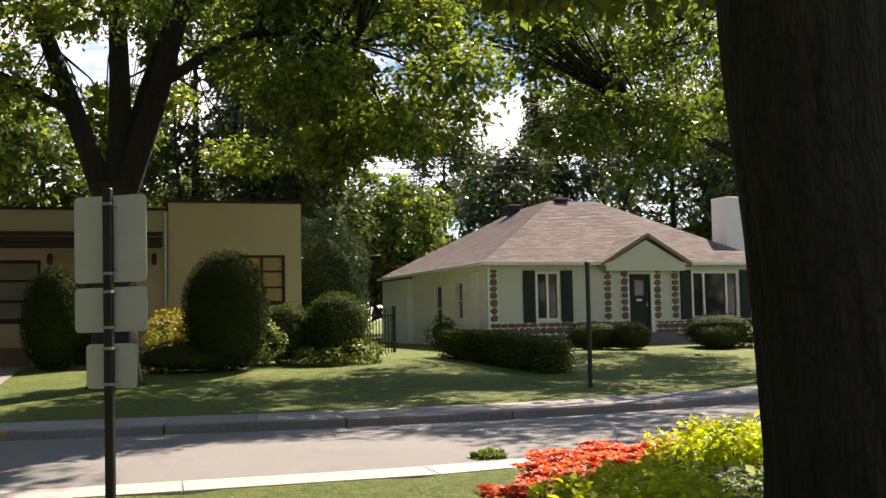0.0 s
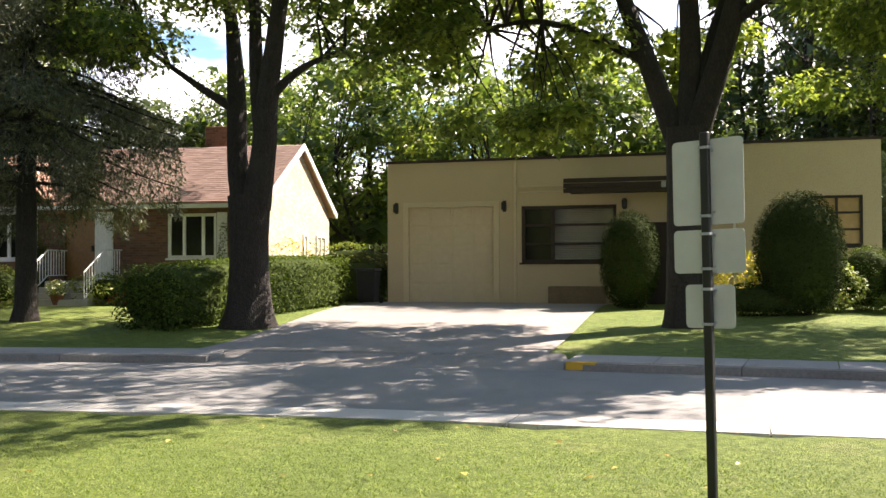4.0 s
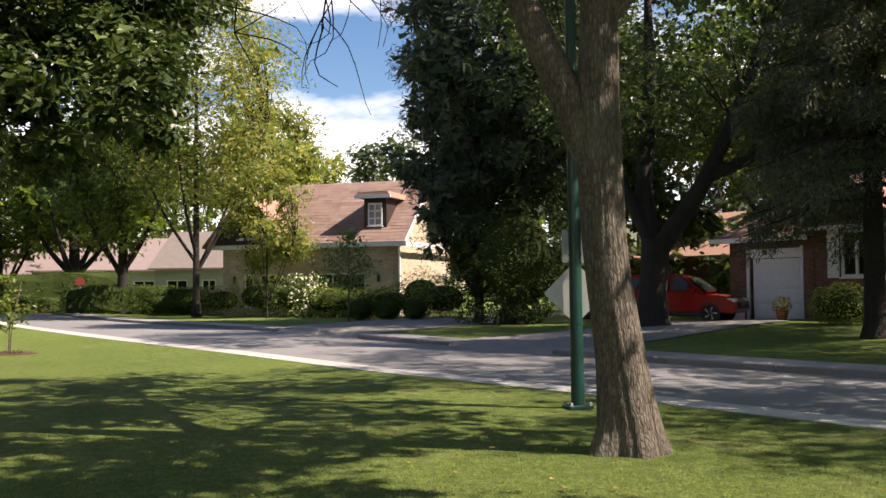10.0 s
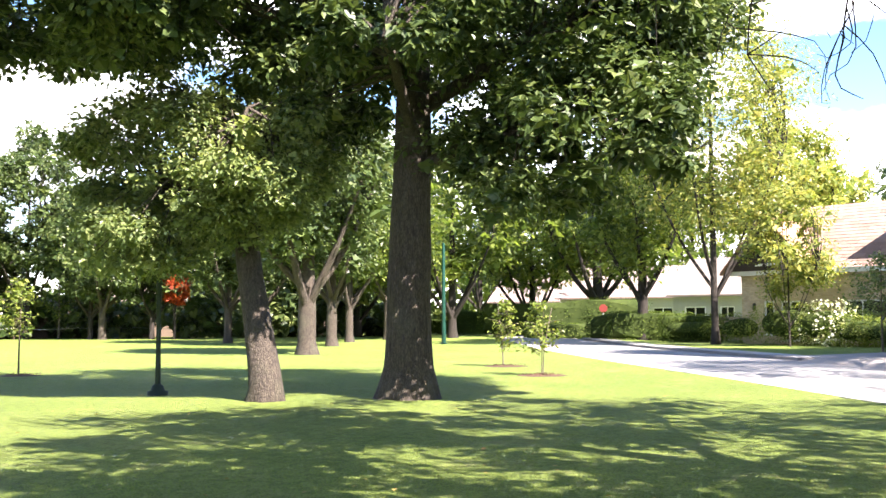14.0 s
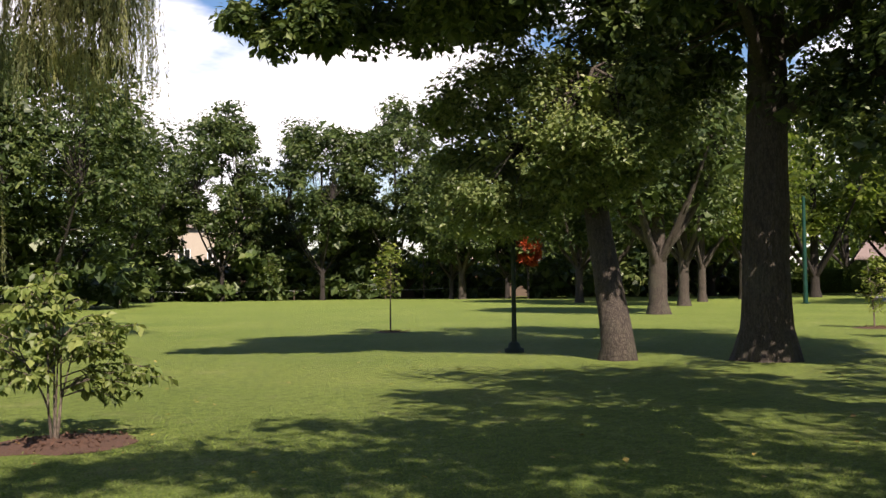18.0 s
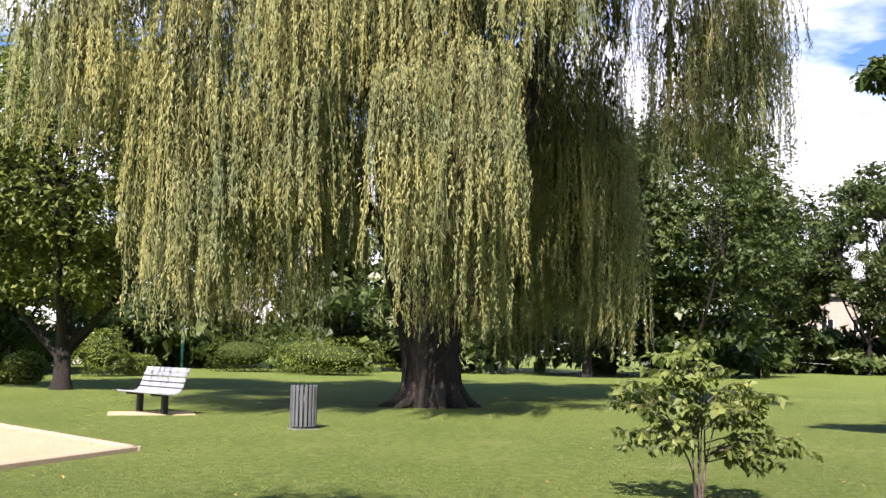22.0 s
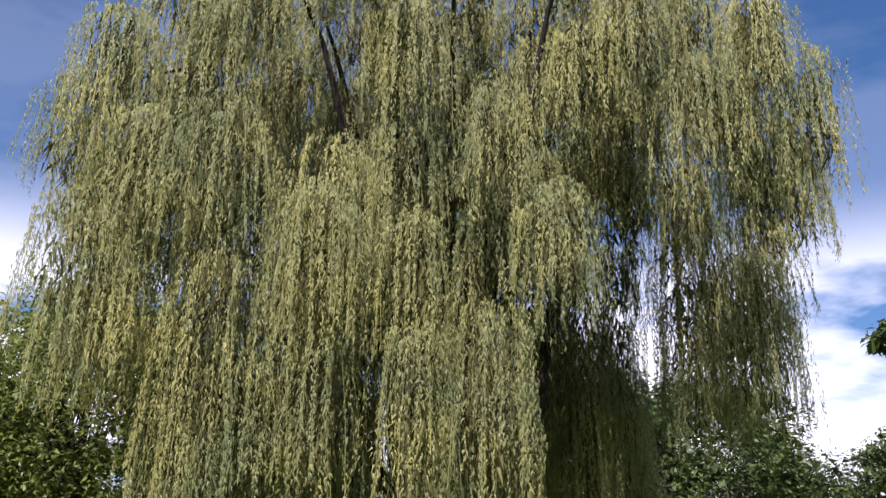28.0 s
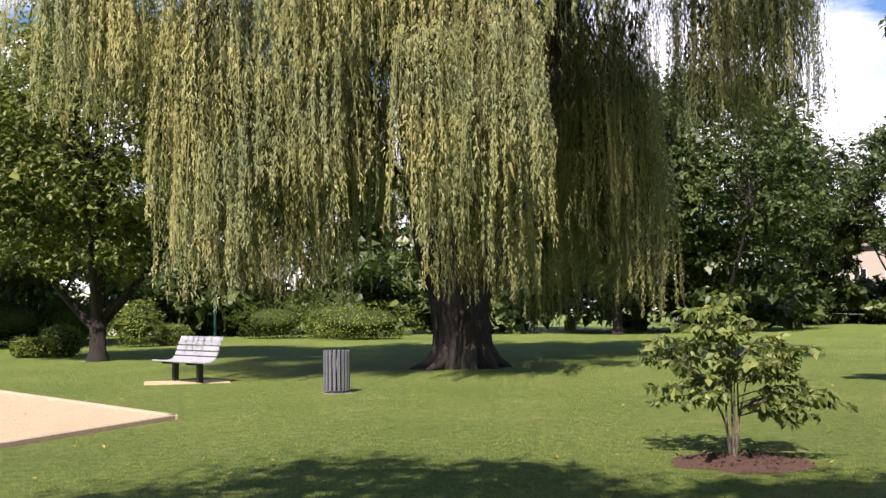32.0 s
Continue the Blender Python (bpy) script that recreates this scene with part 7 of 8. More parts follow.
def iron_fence(name, a, b, high, label, gap=0.13, mat=BLACK, spear=True):
    """An iron fence between two points: posts, rails and upright bars."""
    a, b = np.array(a), np.array(b)
    n = max(2, int(np.linalg.norm(b - a) / gap))
    ang = math.degrees(math.atan2(b[1] - a[1], b[0] - a[0]))
    f = thing(name, pose(a[0], a[1], float(ground_height(a[0], a[1])[0]), 0, 0, ang), label, "fence")
    L = np.linalg.norm(b - a)
    for z in (0.15, high - 0.2):
        slab("rail", 0, L, -0.018, 0.018, z, z + 0.035, mat, f)
    for k in range(n + 1):
        x = L * k / n
        slab("bar", x - 0.011, x + 0.011, -0.011, 0.011, 0.0, high + (0.06 if k % 2 else 0), mat, f)
    for x in (0, L):
        slab("fence_post", x - 0.045, x + 0.045, -0.045, 0.045, -0.1, high + 0.12, mat, f, edge=0.008)
    return f


iron_fence("iron_fence", (-2.6, 30.5), (-1.55, 31.8), 1.35, "black iron fence beside the bungalow")
iron_fence("iron_fence", (-21.0, 26.6), (-17.6, 25.6), 1.35, "black iron fence between two houses", 0.2)

# ---- hedges and shrubs of the front gardens ----
def at(az, d):
    return on_ground(*toward(az, 0, d)[:2])


shrub("topiary", on_ground(-4.95, 23.1), (0.95, 0.95, 2.75), LEAF_DARK, "tall clipped dark yew of oval shape", "topiary", 1, 22000, 0.075, lumps=0.05, slim=0.28)
shrub("topiary", on_ground(-9.25, 23.9), (0.72, 0.72, 2.45), LEAF_DARK, "clipped dark yew beside the driveway", "topiary", 2, 16000, 0.075, lumps=0.07, slim=0.28)
shrub("round_bush", at(8.75, 25.6), (0.62, 0.6, 1.5), LEAF_HEDGE, "round clipped green garden bush", "bush", 3, 5000, 0.06, lumps=0.1)
shrub("round_bush", at(5.95, 25.4), (0.82, 0.8, 1.78), LEAF_HEDGE, "large round clipped bush", "bush", 4, 7000, 0.06, lumps=0.08)
shrub("juniper", at(6.6, 31.5), (1.3, 1.2, 4.3), JUNIPER, "tall blue green juniper behind the round bushes", "shrub", 55, 20000, 0.13, lumps=0.35, power=1.7, slim=0.24)
round_tree(8.4, 38, 18, 7.0, LEAF_DEEP, "tall leafy shrub behind the beige house", 156, 0.2, 0.05, 0.26, 100, 110)
shrub("golden_shrub", at(15.2, 24.6), (0.55, 0.5, 1.35), LEAF_GOLD, "golden leaved garden shrub", "shrub", 6, 1800, 0.09, core=False, lumps=0.4)
shrub("perennial", at(13.3, 24.8), (0.6, 0.5, 1.45), LEAF_BUSH, "pale green leafy perennial", "plant", 7, 1600, 0.12, core=False, lumps=0.4)
shrub("perennial", at(10.2, 24.6), (0.55, 0.5, 1.1), LEAF_BUSH, "pale green leafy perennial", "plant", 8, 1600, 0.1, core=False, lumps=0.4)
shrub("low_hedge", at(14.0, 23.4), (1.5, 0.45, 0.7), LEAF_DARK, "low dark shrub bed under the yew", "hedge", 9, 4000, 0.07, lumps=0.2, rot=16)
for i, (az, d, r, h) in enumerate([(6.3, 24.2, 0.28, 0.42), (5.0, 24.6, 0.36, 0.55), (4.1, 25.0, 0.34, 0.5), (7.6, 24.4, 0.3, 0.4)]):
    shrub("hosta", at(az, d), (r, r, h), LEAF_BUSH, "small pale leafy border plant", "plant", 60 + i, 320, 0.13, core=False, lumps=0.3, group="border plants")
shrub("box_hedge", on_ground(1.43, 24.75), (0.46, 2.65, 0.74), LEAF_HEDGE, "clipped box hedge on the bungalow's lawn", "hedge", 10, 15000, 0.07, True, rot=26, lumps=0.03)
for i, (x, y, r, h) in enumerate([(4.75, 31.1, 0.95, 0.85), (5.75, 30.6, 0.62, 0.85), (8.9, 32.2, 1.25, 1.05), (8.5, 31.0, 0.7, 0.7)]):
    shrub("foundation_bush", on_ground(x, y), (r, r * 0.7, h), LEAF_DARK, "dark clipped bush before the fieldstone wall", "bush", 65 + i, 4500, 0.06, lumps=0.08, rot=19)
shrub("garden_shrub", on_ground(0.0, 34.2), (0.6, 0.6, 1.1), LEAF_HEDGE, "loose shrub beside the white siding", "shrub", 69, 1500, 0.09, lumps=0.4)
shrub("garden_shrub", on_ground(9.9, 31.8), (0.6, 0.5, 0.7), LEAF_BUSH, "yellow green shrub beside the steps", "shrub", 70, 1200, 0.09, lumps=0.4)
shrub("clipped_hedge", on_ground(-17.2, 18.4), (0.95, 3.6, 1.36), LEAF_HEDGE, "tall clipped hedge beside the forked maple", "hedge", 11, 26000, 0.08, True, rot=7, lumps=0.03)
# The dark leaf colour carries the shade between the houses.
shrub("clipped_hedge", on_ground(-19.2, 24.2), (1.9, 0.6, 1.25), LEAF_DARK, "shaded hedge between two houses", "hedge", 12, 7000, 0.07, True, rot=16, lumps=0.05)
shrub("hedge_top", at(36.8, 33), (2.2, 0.7, 1.9), LEAF_BUSH, "sunlit tall plants behind the iron fence", "hedge", 13, 3500, 0.1, lumps=0.3, rot=16)
shrub("forsythia", at(40.6, 29.3), (0.7, 0.4, 1.9), LEAF_GOLD, "yellow shrub against the tan gable", "shrub", 14, 1400, 0.08, core=False, lumps=0.4)
shrub("climber", on_ground(-20.9, 21.7), (0.35, 0.3, 2.4), LEAF_HEDGE, "leafy climber at the house corner", "plant", 15, 1500, 0.08, core=False, lumps=0.3)
shrub("garden_bush", at(56.2, 30.2), (1.0, 0.8, 1.15), LEAF_BUSH, "rounded yellow green bush by the steps", "bush", 16, 3000, 0.08, lumps=0.25)
shrub("garden_bush", at(53.9, 32.2), (0.32, 0.3, 1.9), LEAF_HEDGE, "narrow climbing shrub beside the front door", "bush", 17, 1500, 0.08, lumps=0.25)
shrub("garden_bush", at(50.6, 30.6), (1.0, 0.8, 0.9), LEAF_BUSH, "mixed leafy plants before the house", "bush", 18, 2200, 0.1, lumps=0.4)
shrub("red_flowers", at(49.2, 29.8), (0.7, 0.4, 0.35), PETAL_RED, "low bed of red flowers before the house", "flowers", 19, 900, 0.06, core=False, lumps=0.4)


def pot(az, d, seed):
    p = thing("flower_pot", Matrix.Translation(at(az, d)), "terracotta pot of trailing flowers", "flower pot", "pots by the steps")
    tubes("pot", [(np.array([(0, 0, 0), (0, 0, 0.03), (0, 0, 0.28), (0, 0, 0.32), (0, 0, 0.3)]), np.array([0.02, 0.13, 0.19, 0.21, 0.02]))], TERRACOTTA, p, sides=14)
    rng = np.random.default_rng(seed)
    q, o = clump_points(rng, (0, 0, 0.5), (0.3, 0.3, 0.25), 320, 0.3)
    v, f = leaves(rng, q, 0.09, o)
    tagged(raw("leaves", v, f, LEAF_BUSH, p), kind="stuff")
    q, o = clump_points(rng, (0, 0, 0.52), (0.32, 0.32, 0.26), 60, 0.8)
    v, f = leaves(rng, q, 0.07, o)
    tagged(raw("flowers", v, f, PETAL_WHITE if seed % 2 else PETAL_RED, p), kind="stuff")


for i, (az, d) in enumerate([(59.2, 32.6), (53.0, 30.4)]):
    pot(az, d, 30 + i)

# the dormer house's garden
for i, az in enumerate((82.7, 81.2, 79.6)):
    shrub("ball_bush", at(az, 48 - 0.2 * i), (0.6, 0.6, 1.05), LEAF_HEDGE, "small clipped ball bush in a row", "bush", 20 + i, 2200, 0.07, group="clipped balls", lumps=0.06)
for i, (az, d, w, h) in enumerate([(93, 64, 2.6, 1.5), (90, 60, 2.4, 1.8), (88, 57, 2.2, 2.3), (86, 55, 2.2, 2.2), (84.4, 54, 1.8, 1.6), (82.8, 53.4, 2.0, 1.5), (81, 53, 1.6, 1.6), (79.2, 52, 1.4, 2.4), (78, 50, 1.6, 2.0)]):
    shrub("border_shrub", at(az, d), (w, 1.2, h), LEAF_BUSH if i % 3 else LEAF_HEDGE, "leafy border shrub in a flower garden", "shrub", 100 + i, 3500, 0.12, lumps=0.4, rot=az)
for i, (az, d) in enumerate([(86.9, 55.4), (85.2, 54.6), (86.0, 54.0)]):
    shrub("hydrangea", at(az, d), (0.8, 0.7, 2.3), PETAL_WHITE, "tall white flowering hydrangea shrub", "shrub", 120 + i, 350, 0.16, core=False, lumps=0.4)
for i, (az, d, w, h) in enumerate([(95.4, 69.5, 2.8, 1.9), (93.2, 67, 2.0, 1.7), (98.8, 86, 5, 3.2), (102, 92, 5, 3.2), (105, 98, 5, 2.4), (100.3, 80, 3, 1.3), (96.6, 74, 3, 1.9), (108, 100, 5, 2.6)]):
    shrub("verge_hedge", at(az, d), (w, 1.0, h), LEAF_HEDGE, "clipped hedge along the far verge", "hedge", 130 + i, 3500, 0.13, True, rot=az, lumps=0.06)
fe = thing("timber_fence", pose(*toward(89.6, 0, 66)[:2], 0.12, 0, 0, 75), "honey coloured timber garden fence", "fence")
for k in range(44):
    slab("fence_board", -4.4 + k * 0.2, -4.4 + k * 0.2 + 0.18, 0, 0.03, 0.05, 1.55, BRICK_TAN, fe)
for x in (-4.4, 0, 4.3):
    slab("fence_post", x, x + 0.1, 0.03, 0.13, -0.1, 1.6, BRICK_TAN, fe)


def sapling(name, base, height, crown_w, low, mat, label, seed, leaf=0.09, n=700, trunk=0.025, stems=1):
    """A young tree: thin stem or stems with a light open crown."""
    rng = np.random.default_rng(seed)
    root = thing(name, Matrix.Translation(base), label, "young tree")
    for s in range(stems):
        o = rng.normal(0, 0.05 if stems > 1 else 0.0, 2)
        e = o * 5 + rng.normal(0, 0.06, 2)
        q = bent([(*o, -0.05), (*(o * 1.5), height * 0.3), (*((o + e) / 2), height * 0.6), (*e, height * 0.94)], 9)
        tubes("stem", [(q, np.linspace(trunk, trunk * 0.3, 9))], BARK, root, sides=7)
    tw, P, D = [], [], []
    for k in range(46):
        u = rng.random()
        a = rng.uniform(0, 6.283)
        z = height * (low + (1 - low) * u)
        r = crown_w / 2 * (math.sqrt(max(0.06, 1 - (2 * u - 0.75) ** 2 * 0.75)) if stems < 4 else (1.05 - u) ** 0.7) * rng.uniform(0.55, 1.08)
        tip = np.array([math.cos(a) * r, math.sin(a) * r, z])
        st = np.array([0, 0, max(height * 0.12, z - 0.35 * r)])
        q = np.array([st, (st + tip) / 2 + (0, 0, 0.1 * r), tip])
        tw.append((q, np.array([0.010, 0.007, 0.003])))
        m = max(3, n // 46)
        t = rng.random(m) ** 0.6
        P.append(st + (tip - st) * t[:, None] + rng.normal(0, 0.06 * height / 2, (m, 3)))
        D.append(np.tile((tip - st) / (np.linalg.norm(tip - st) + 1e-6), (m, 1)))
    tagged(tubes("twigwork", tw, BARK, root, sides=4), kind="stuff")
    v, f = leaves(rng, np.concatenate(P), leaf, np.concatenate(D) * 0.7, droop=0.5, slim=0.62)
    tagged(raw("leaves", v, f, mat, root), kind="stuff")
    return root


def mulch_ring(x, y, r, seed):
    rng = np.random.default_rng(seed)
    bm = bmesh.new()
    bmesh.ops.create_circle(bm, cap_ends=True, segments=28, radius=r)
    top = bmesh.ops.inset_region(bm, faces=bm.faces[:], thickness=r * 0.3, depth=0)
    bmesh.ops.poke(bm, faces=[f for f in bm.faces if len(f.verts) > 4])
    for v in bm.verts:
        d = v.co.length
        v.co.z = 0.03 * (1 - (d / r) ** 2) + (0.004 if d > r * 0.98 else 0.012)
        v.co.x *= 1 + 0.08 * rng.normal()
    ob = tagged(part("mulch_bed", bm, MULCH), "round bed of red brown bark mulch", "mulch bed")
    ob.location = (x, y, 0)
    c = rng.normal(0, r * 0.45, (260, 3))
    c[:, 2] = 0.035 + 0.03 * rng.random(260)
    c = c[np.hypot(c[:, 0], c[:, 1]) < r * 1.02]
    v, f = leaves(rng, c, 0.06, None, slim=0.4)
    tagged(raw("bark_mulch", v, f, MULCH, ob), kind="stuff")


# the young tree on the lawn, many-stemmed with large leaves
def young_magnolia(base, label, seed):
    rng = np.random.default_rng(seed)
    root = thing("young_magnolia", Matrix.Translation(base), label, "young tree")
    tw, P, D = [], [], []
    for s in range(6):
        a = s * 1.05 + rng.uniform(-0.3, 0.3)
        u = np.array([math.cos(a), math.sin(a), 0])
        h = 1.68 if s == 0 else rng.uniform(1.15, 1.55)
        e = rng.uniform(0.08, 0.42) * (1.9 - h) / 0.5
        stem = bent([u * 0.03 + (0, 0, -0.05), u * 0.085 + (0, 0, 0.35), u * e * 0.6 + (0, 0, 0.8), u * e + (0, 0, h)], 12)
        tubes("stem", [(stem, np.linspace(0.014, 0.004, 12))], BARK, root, sides=7)
        for k in range(13):
            p0 = stem[int(rng.integers(4, 11))]
            z = p0[2]
            b = a + rng.uniform(-1.5, 1.5)
            reach = max(0.14, 1.2 * (1 - z / 1.85) ** 0.75) * rng.uniform(0.65, 1.15)
            w = np.array([math.cos(b), math.sin(b), 0])
            tip = p0 + w * reach + (0, 0, rng.uniform(-0.02, 0.28) - 0.3 * max(0, 0.8 - z))
            mid = (p0 + tip) / 2 + (0, 0, 0.09)
            q = bent([p0, mid, tip], 8)
            tw.append((q, np.linspace(0.007, 0.0025, 8)))
            m = int(9 + 30 * reach)
            t = rng.uniform(0.3, 1.0, m)
            i = np.minimum((t * 7).astype(int), 6)
            P.append(q[i] + (q[np.minimum(i + 1, 7)] - q[i]) * (t * 7 - i)[:, None] + rng.normal(0, 0.012, (m, 3)))
            D.append(np.outer(np.ones(m), w) * 0.6 + rng.normal(0, 0.5, (m, 3)))
        P.append(stem[-1] + rng.normal(0, 0.03, (5, 3)))
        D.append(rng.normal(0, 0.5, (5, 3)) + (0, 0, 0.6))
    tagged(tubes("twigwork", tw, BARK, root, sides=4), kind="stuff")
    v, f = leaves(rng, np.concatenate(P), 0.112, np.concatenate(D) * 1.4, droop=0.9, slim=0.62, face=0.4)
    tagged(raw("leaves", v, f, LEAF_MAGNOLIA, root), kind="stuff")


young_magnolia((-5.75, -9.35, 0.03), "bushy young tree with large leaves in a mulch bed", 41)
mulch_ring(-5.72, -9.15, 0.72, 1)
sapling("sapling", (-32.8, -7.95, 0.02), 2.2, 1.25, 0.25, LEAF_BUSH, "slender young tree in a mulch bed near the road", 42, 0.13, 520, 0.02, 2)
mulch_ring(-32.8, -7.9, 0.75, 2)
sapling("sapling", (-27.8, -5.7, 0.02), 2.0, 1.45, 0.35, LEAF_BUSH, "slender young tree in a mulch bed near the road", 43, 0.13, 420, 0.018, 3)
mulch_ring(-27.8, -5.65, 0.72, 3)
sapling("sapling", (-24.2, -20.4, 0.02), 2.8, 1.25, 0.45, LEAF_BUSH, "thin young tree on the open lawn", 44, 0.14, 640, 0.03)
mulch_ring(-24.2, -20.35, 0.6, 4)
sapling("sapling", (*toward(137.0, 0, 90)[:2], 0), 4.0, 2.2, 0.42, LEAF, "young tree at the edge of the lawn", 45, 0.2, 700, 0.05)
sapling("sapling", (*toward(83.4, 0, 46.5)[:2], 0.12), 4.2, 3.2, 0.36, LEAF_PALE, "young tree with a pale trunk by the road", 46, 0.17, 1500, 0.05)
sapling("sapling", (*toward(128.2, 0, 92)[:2], 0), 6.0, 4.5, 0.35, LEAF, "young tree before the park fence", 47, 0.24, 900, 0.09)

# ---- park furniture ----
def slat_bench(m):
    b = thing("park_bench", m, "park bench of curved grey slats on two dark legs", "bench")
    prof = [(-0.30, 0.43), (-0.18, 0.415), (-0.06, 0.41), (0.06, 0.42), (0.15, 0.47), (0.21, 0.57), (0.25, 0.68), (0.29, 0.79), (0.33, 0.88)]
    for k, (y, z) in enumerate(prof):
        a, c = prof[max(0, k - 1)], prof[min(len(prof) - 1, k + 1)]
        ang = math.atan2(c[1] - a[1], c[0] - a[0])
        s = slab("slat", -0.85, 0.85, -0.048, 0.048, -0.016, 0.016, SLAT_PALE, b, edge=0.006)
        turned(s, Matrix.Translation((0, y, z)) @ Matrix.Rotation(ang, 4, "X"))
    for x in (-0.5, 0.5):
        lg = slab("leg", x - 0.05, x + 0.05, -0.05, 0.07, 0.0, 0.40, BLACK, b, edge=0.01)
        tubes("bracket", [(np.array([(x, y, z - 0.035) for y, z in prof]), np.full(len(prof), 0.022))], BLACK, b, sides=6)
    return b


BX, BY = -0.5, -24.0
tagged(slab("bench_pad", BX - 0.95, BX + 0.95, BY - 0.55, BY + 0.55, -0.1, 0.02, SAND), "pale sandy pad under the bench", "pad", kind="structure")
slat_bench(pose(BX, BY, 0.02, 0, 0, 118) @ Matrix.Scale(1.12, 4))


def slat_bin(m):
    t = thing("litter_bin", m, "round litter bin of weathered grey upright slats", "litter bin")
    tubes("liner", [(np.array([(0, 0, 0.06), (0, 0, 0.07), (0, 0, 0.76), (0, 0, 0.74)]), np.array([0.02, 0.22, 0.22, 0.19]))], BLACK, t, sides=20)
    for k in range(18):
        s = slab("slat", -0.027, 0.027, -0.262, -0.237, 0.05, 0.84, TIMBER, t, edge=0.005)
        turned(s, Matrix.Rotation(k * math.pi / 9, 4, "Z"))
    for z in (0.15, 0.7):
        tubes("hoop", [(np.array([(0, 0, z), (0, 0, z + 0.03)]), np.array([0.232, 0.232]))], BLACK, t, sides=20)
    slab("foot", -0.14, 0.14, -0.14, 0.14, -0.02, 0.06, GREY_PAINT, t)
    return t


slat_bin(pose(-3.27, -19.6, 0.0))
tagged(slab("bin_pad", -3.54, -3.0, -19.87, -19.33, -0.05, 0.012, KERB), "small concrete pad under the litter bin", "pad", kind="structure")
wb = thing("bin", pose(*toward(110.0, 0, 92)[:2], 0), "pale box beside the road far off", "bin")
slab("body", -0.5, 0.5, -0.4, 0.4, 0, 1.1, WHITE, wb, edge=0.04)
slab("lid", -0.53, 0.53, -0.43, 0.43, 1.1, 1.2, GREY_PAINT, wb, edge=0.03)
np_ = thing("thin_pole", pose(-2.97, -63, 0), "thin green pole beyond the bench", "pole")
tubes("pole", [(np.array([(0, 0, -0.1), (0, 0, 5.0)]), np.array([0.09, 0.08]))], POLE_GREEN, np_, sides=8)

# sand pit with a timber edge
SP = [(-0.11, -15.75), (4.3, -24.2), (10.0, -19.5), (4.6, -9.8)]
bm = bmesh.new()
vs = [bm.verts.new((x, y, 0.012)) for x, y in SP]
f = bm.faces.new(vs)
g = bmesh.ops.extrude_face_region(bm, geom=[f])
for v in g["geom"]:
    if isinstance(v, bmesh.types.BMVert):
        v.co.z = 0.035
tagged(part("sand_pit", bm, SAND), "pale raked sand in a shallow pit", "sand pit", kind="structure")
for i in range(4):
    a, b = np.array(SP[i]), np.array(SP[(i + 1) % 4])
    ang = math.degrees(math.atan2(b[1] - a[1], b[0] - a[0]))
    L = float(np.linalg.norm(b - a))
    ob = slab("pit_edge", -0.07, L + 0.07, -0.07, 0.07, -0.1, 0.075, speckled("sandy_timber" + str(i), (0.36, 0.28, 0.19), (0.48, 0.38, 0.27), 15, 2), edge=0.012)
    ob.matrix_world = pose(a[0], a[1], 0, 0, 0, ang)
    tagged(ob, "sandy timber edging of the sand pit", "edging", kind="structure")

# shrubs behind the benches
for i, (az, d, w, h, m) in enumerate([(-174.65, 40.8, 0.78, 1.2, LEAF_BUSH), (-173.1, 40.8, 0.66, 0.72, LEAF_BUSH), (-178.5, 50.5, 1.1, 2.3, LEAF_BUSH), (179.6, 52, 0.9, 1.1, LEAF_BUSH), (-175.2, 56, 2.0, 2.6, LEAF_HEDGE), (174, 62, 2.5, 2.2, LEAF_HEDGE), (168.9, 57, 3.0, 2.0, LEAF_BUSH), (170.5, 60, 2.2, 2.4, LEAF_HEDGE), (-171.5, 55, 3, 2.8, LEAF_HEDGE), (-168, 52, 3, 3, LEAF_HEDGE)]):
    shrub("park_shrub", (*toward(az, 0, d)[:2], 0), (w, w * 0.8, h), m, "rounded park shrub behind the benches", "shrub", 140 + i, 3500, 0.12, lumps=0.15 if i < 2 else 0.4)
# the park's far fence and a rope before it
for a0, d0, a1, d1 in ((147, 98, 127, 97), (127, 97, 112, 106)):
    p0, p1 = np.array(toward(a0, 0, d0)[:2]), np.array(toward(a1, 0, d1)[:2])
    L = float(np.linalg.norm(p1 - p0))
    f = thing("board_fence", pose(p0[0], p0[1], 0, 0, 0, math.degrees(math.atan2(p1[1] - p0[1], p1[0] - p0[0]))), "dark board fence along the edge of the park", "fence")
    for k in range(int(L / 2.4)):
        slab("fence_panel", k * 2.4, k * 2.4 + 2.34, -0.02, 0.02, 0.02, 1.85, FENCE_WOOD, f)
        slab("fence_post", k * 2.4 - 0.06, k * 2.4 + 0.06, -0.06, 0.06, -0.1, 1.95, FENCE_WOOD, f)
rp = thing("rope", pose(0, 0, 0), "pale rope strung along the edge of the lawn", "rope")
pts = [np.array([*toward(az, 0, 91.5)[:2], 0.95 - 0.12 * abs(math.sin(i * 1.05))]) for i, az in enumerate(np.linspace(146, 120, 26))]
tubes("line", [(np.array(pts), np.full(26, 0.012))], GREY_PAINT, rp, sides=5)
for az in np.linspace(146, 120, 6):
    x, y = toward(az, 0, 91.5)[:2]
    slab("stake", x - 0.03, x + 0.03, y - 0.03, y + 0.03, -0.1, 1.0, FENCE_WOOD, rp)
round_tree(122.2, 86, 5.9, 2.6, LEAF_RED, "small tree with bright red autumn leaves", 110, 0.1, 0.42, 0.24, 60, 90)

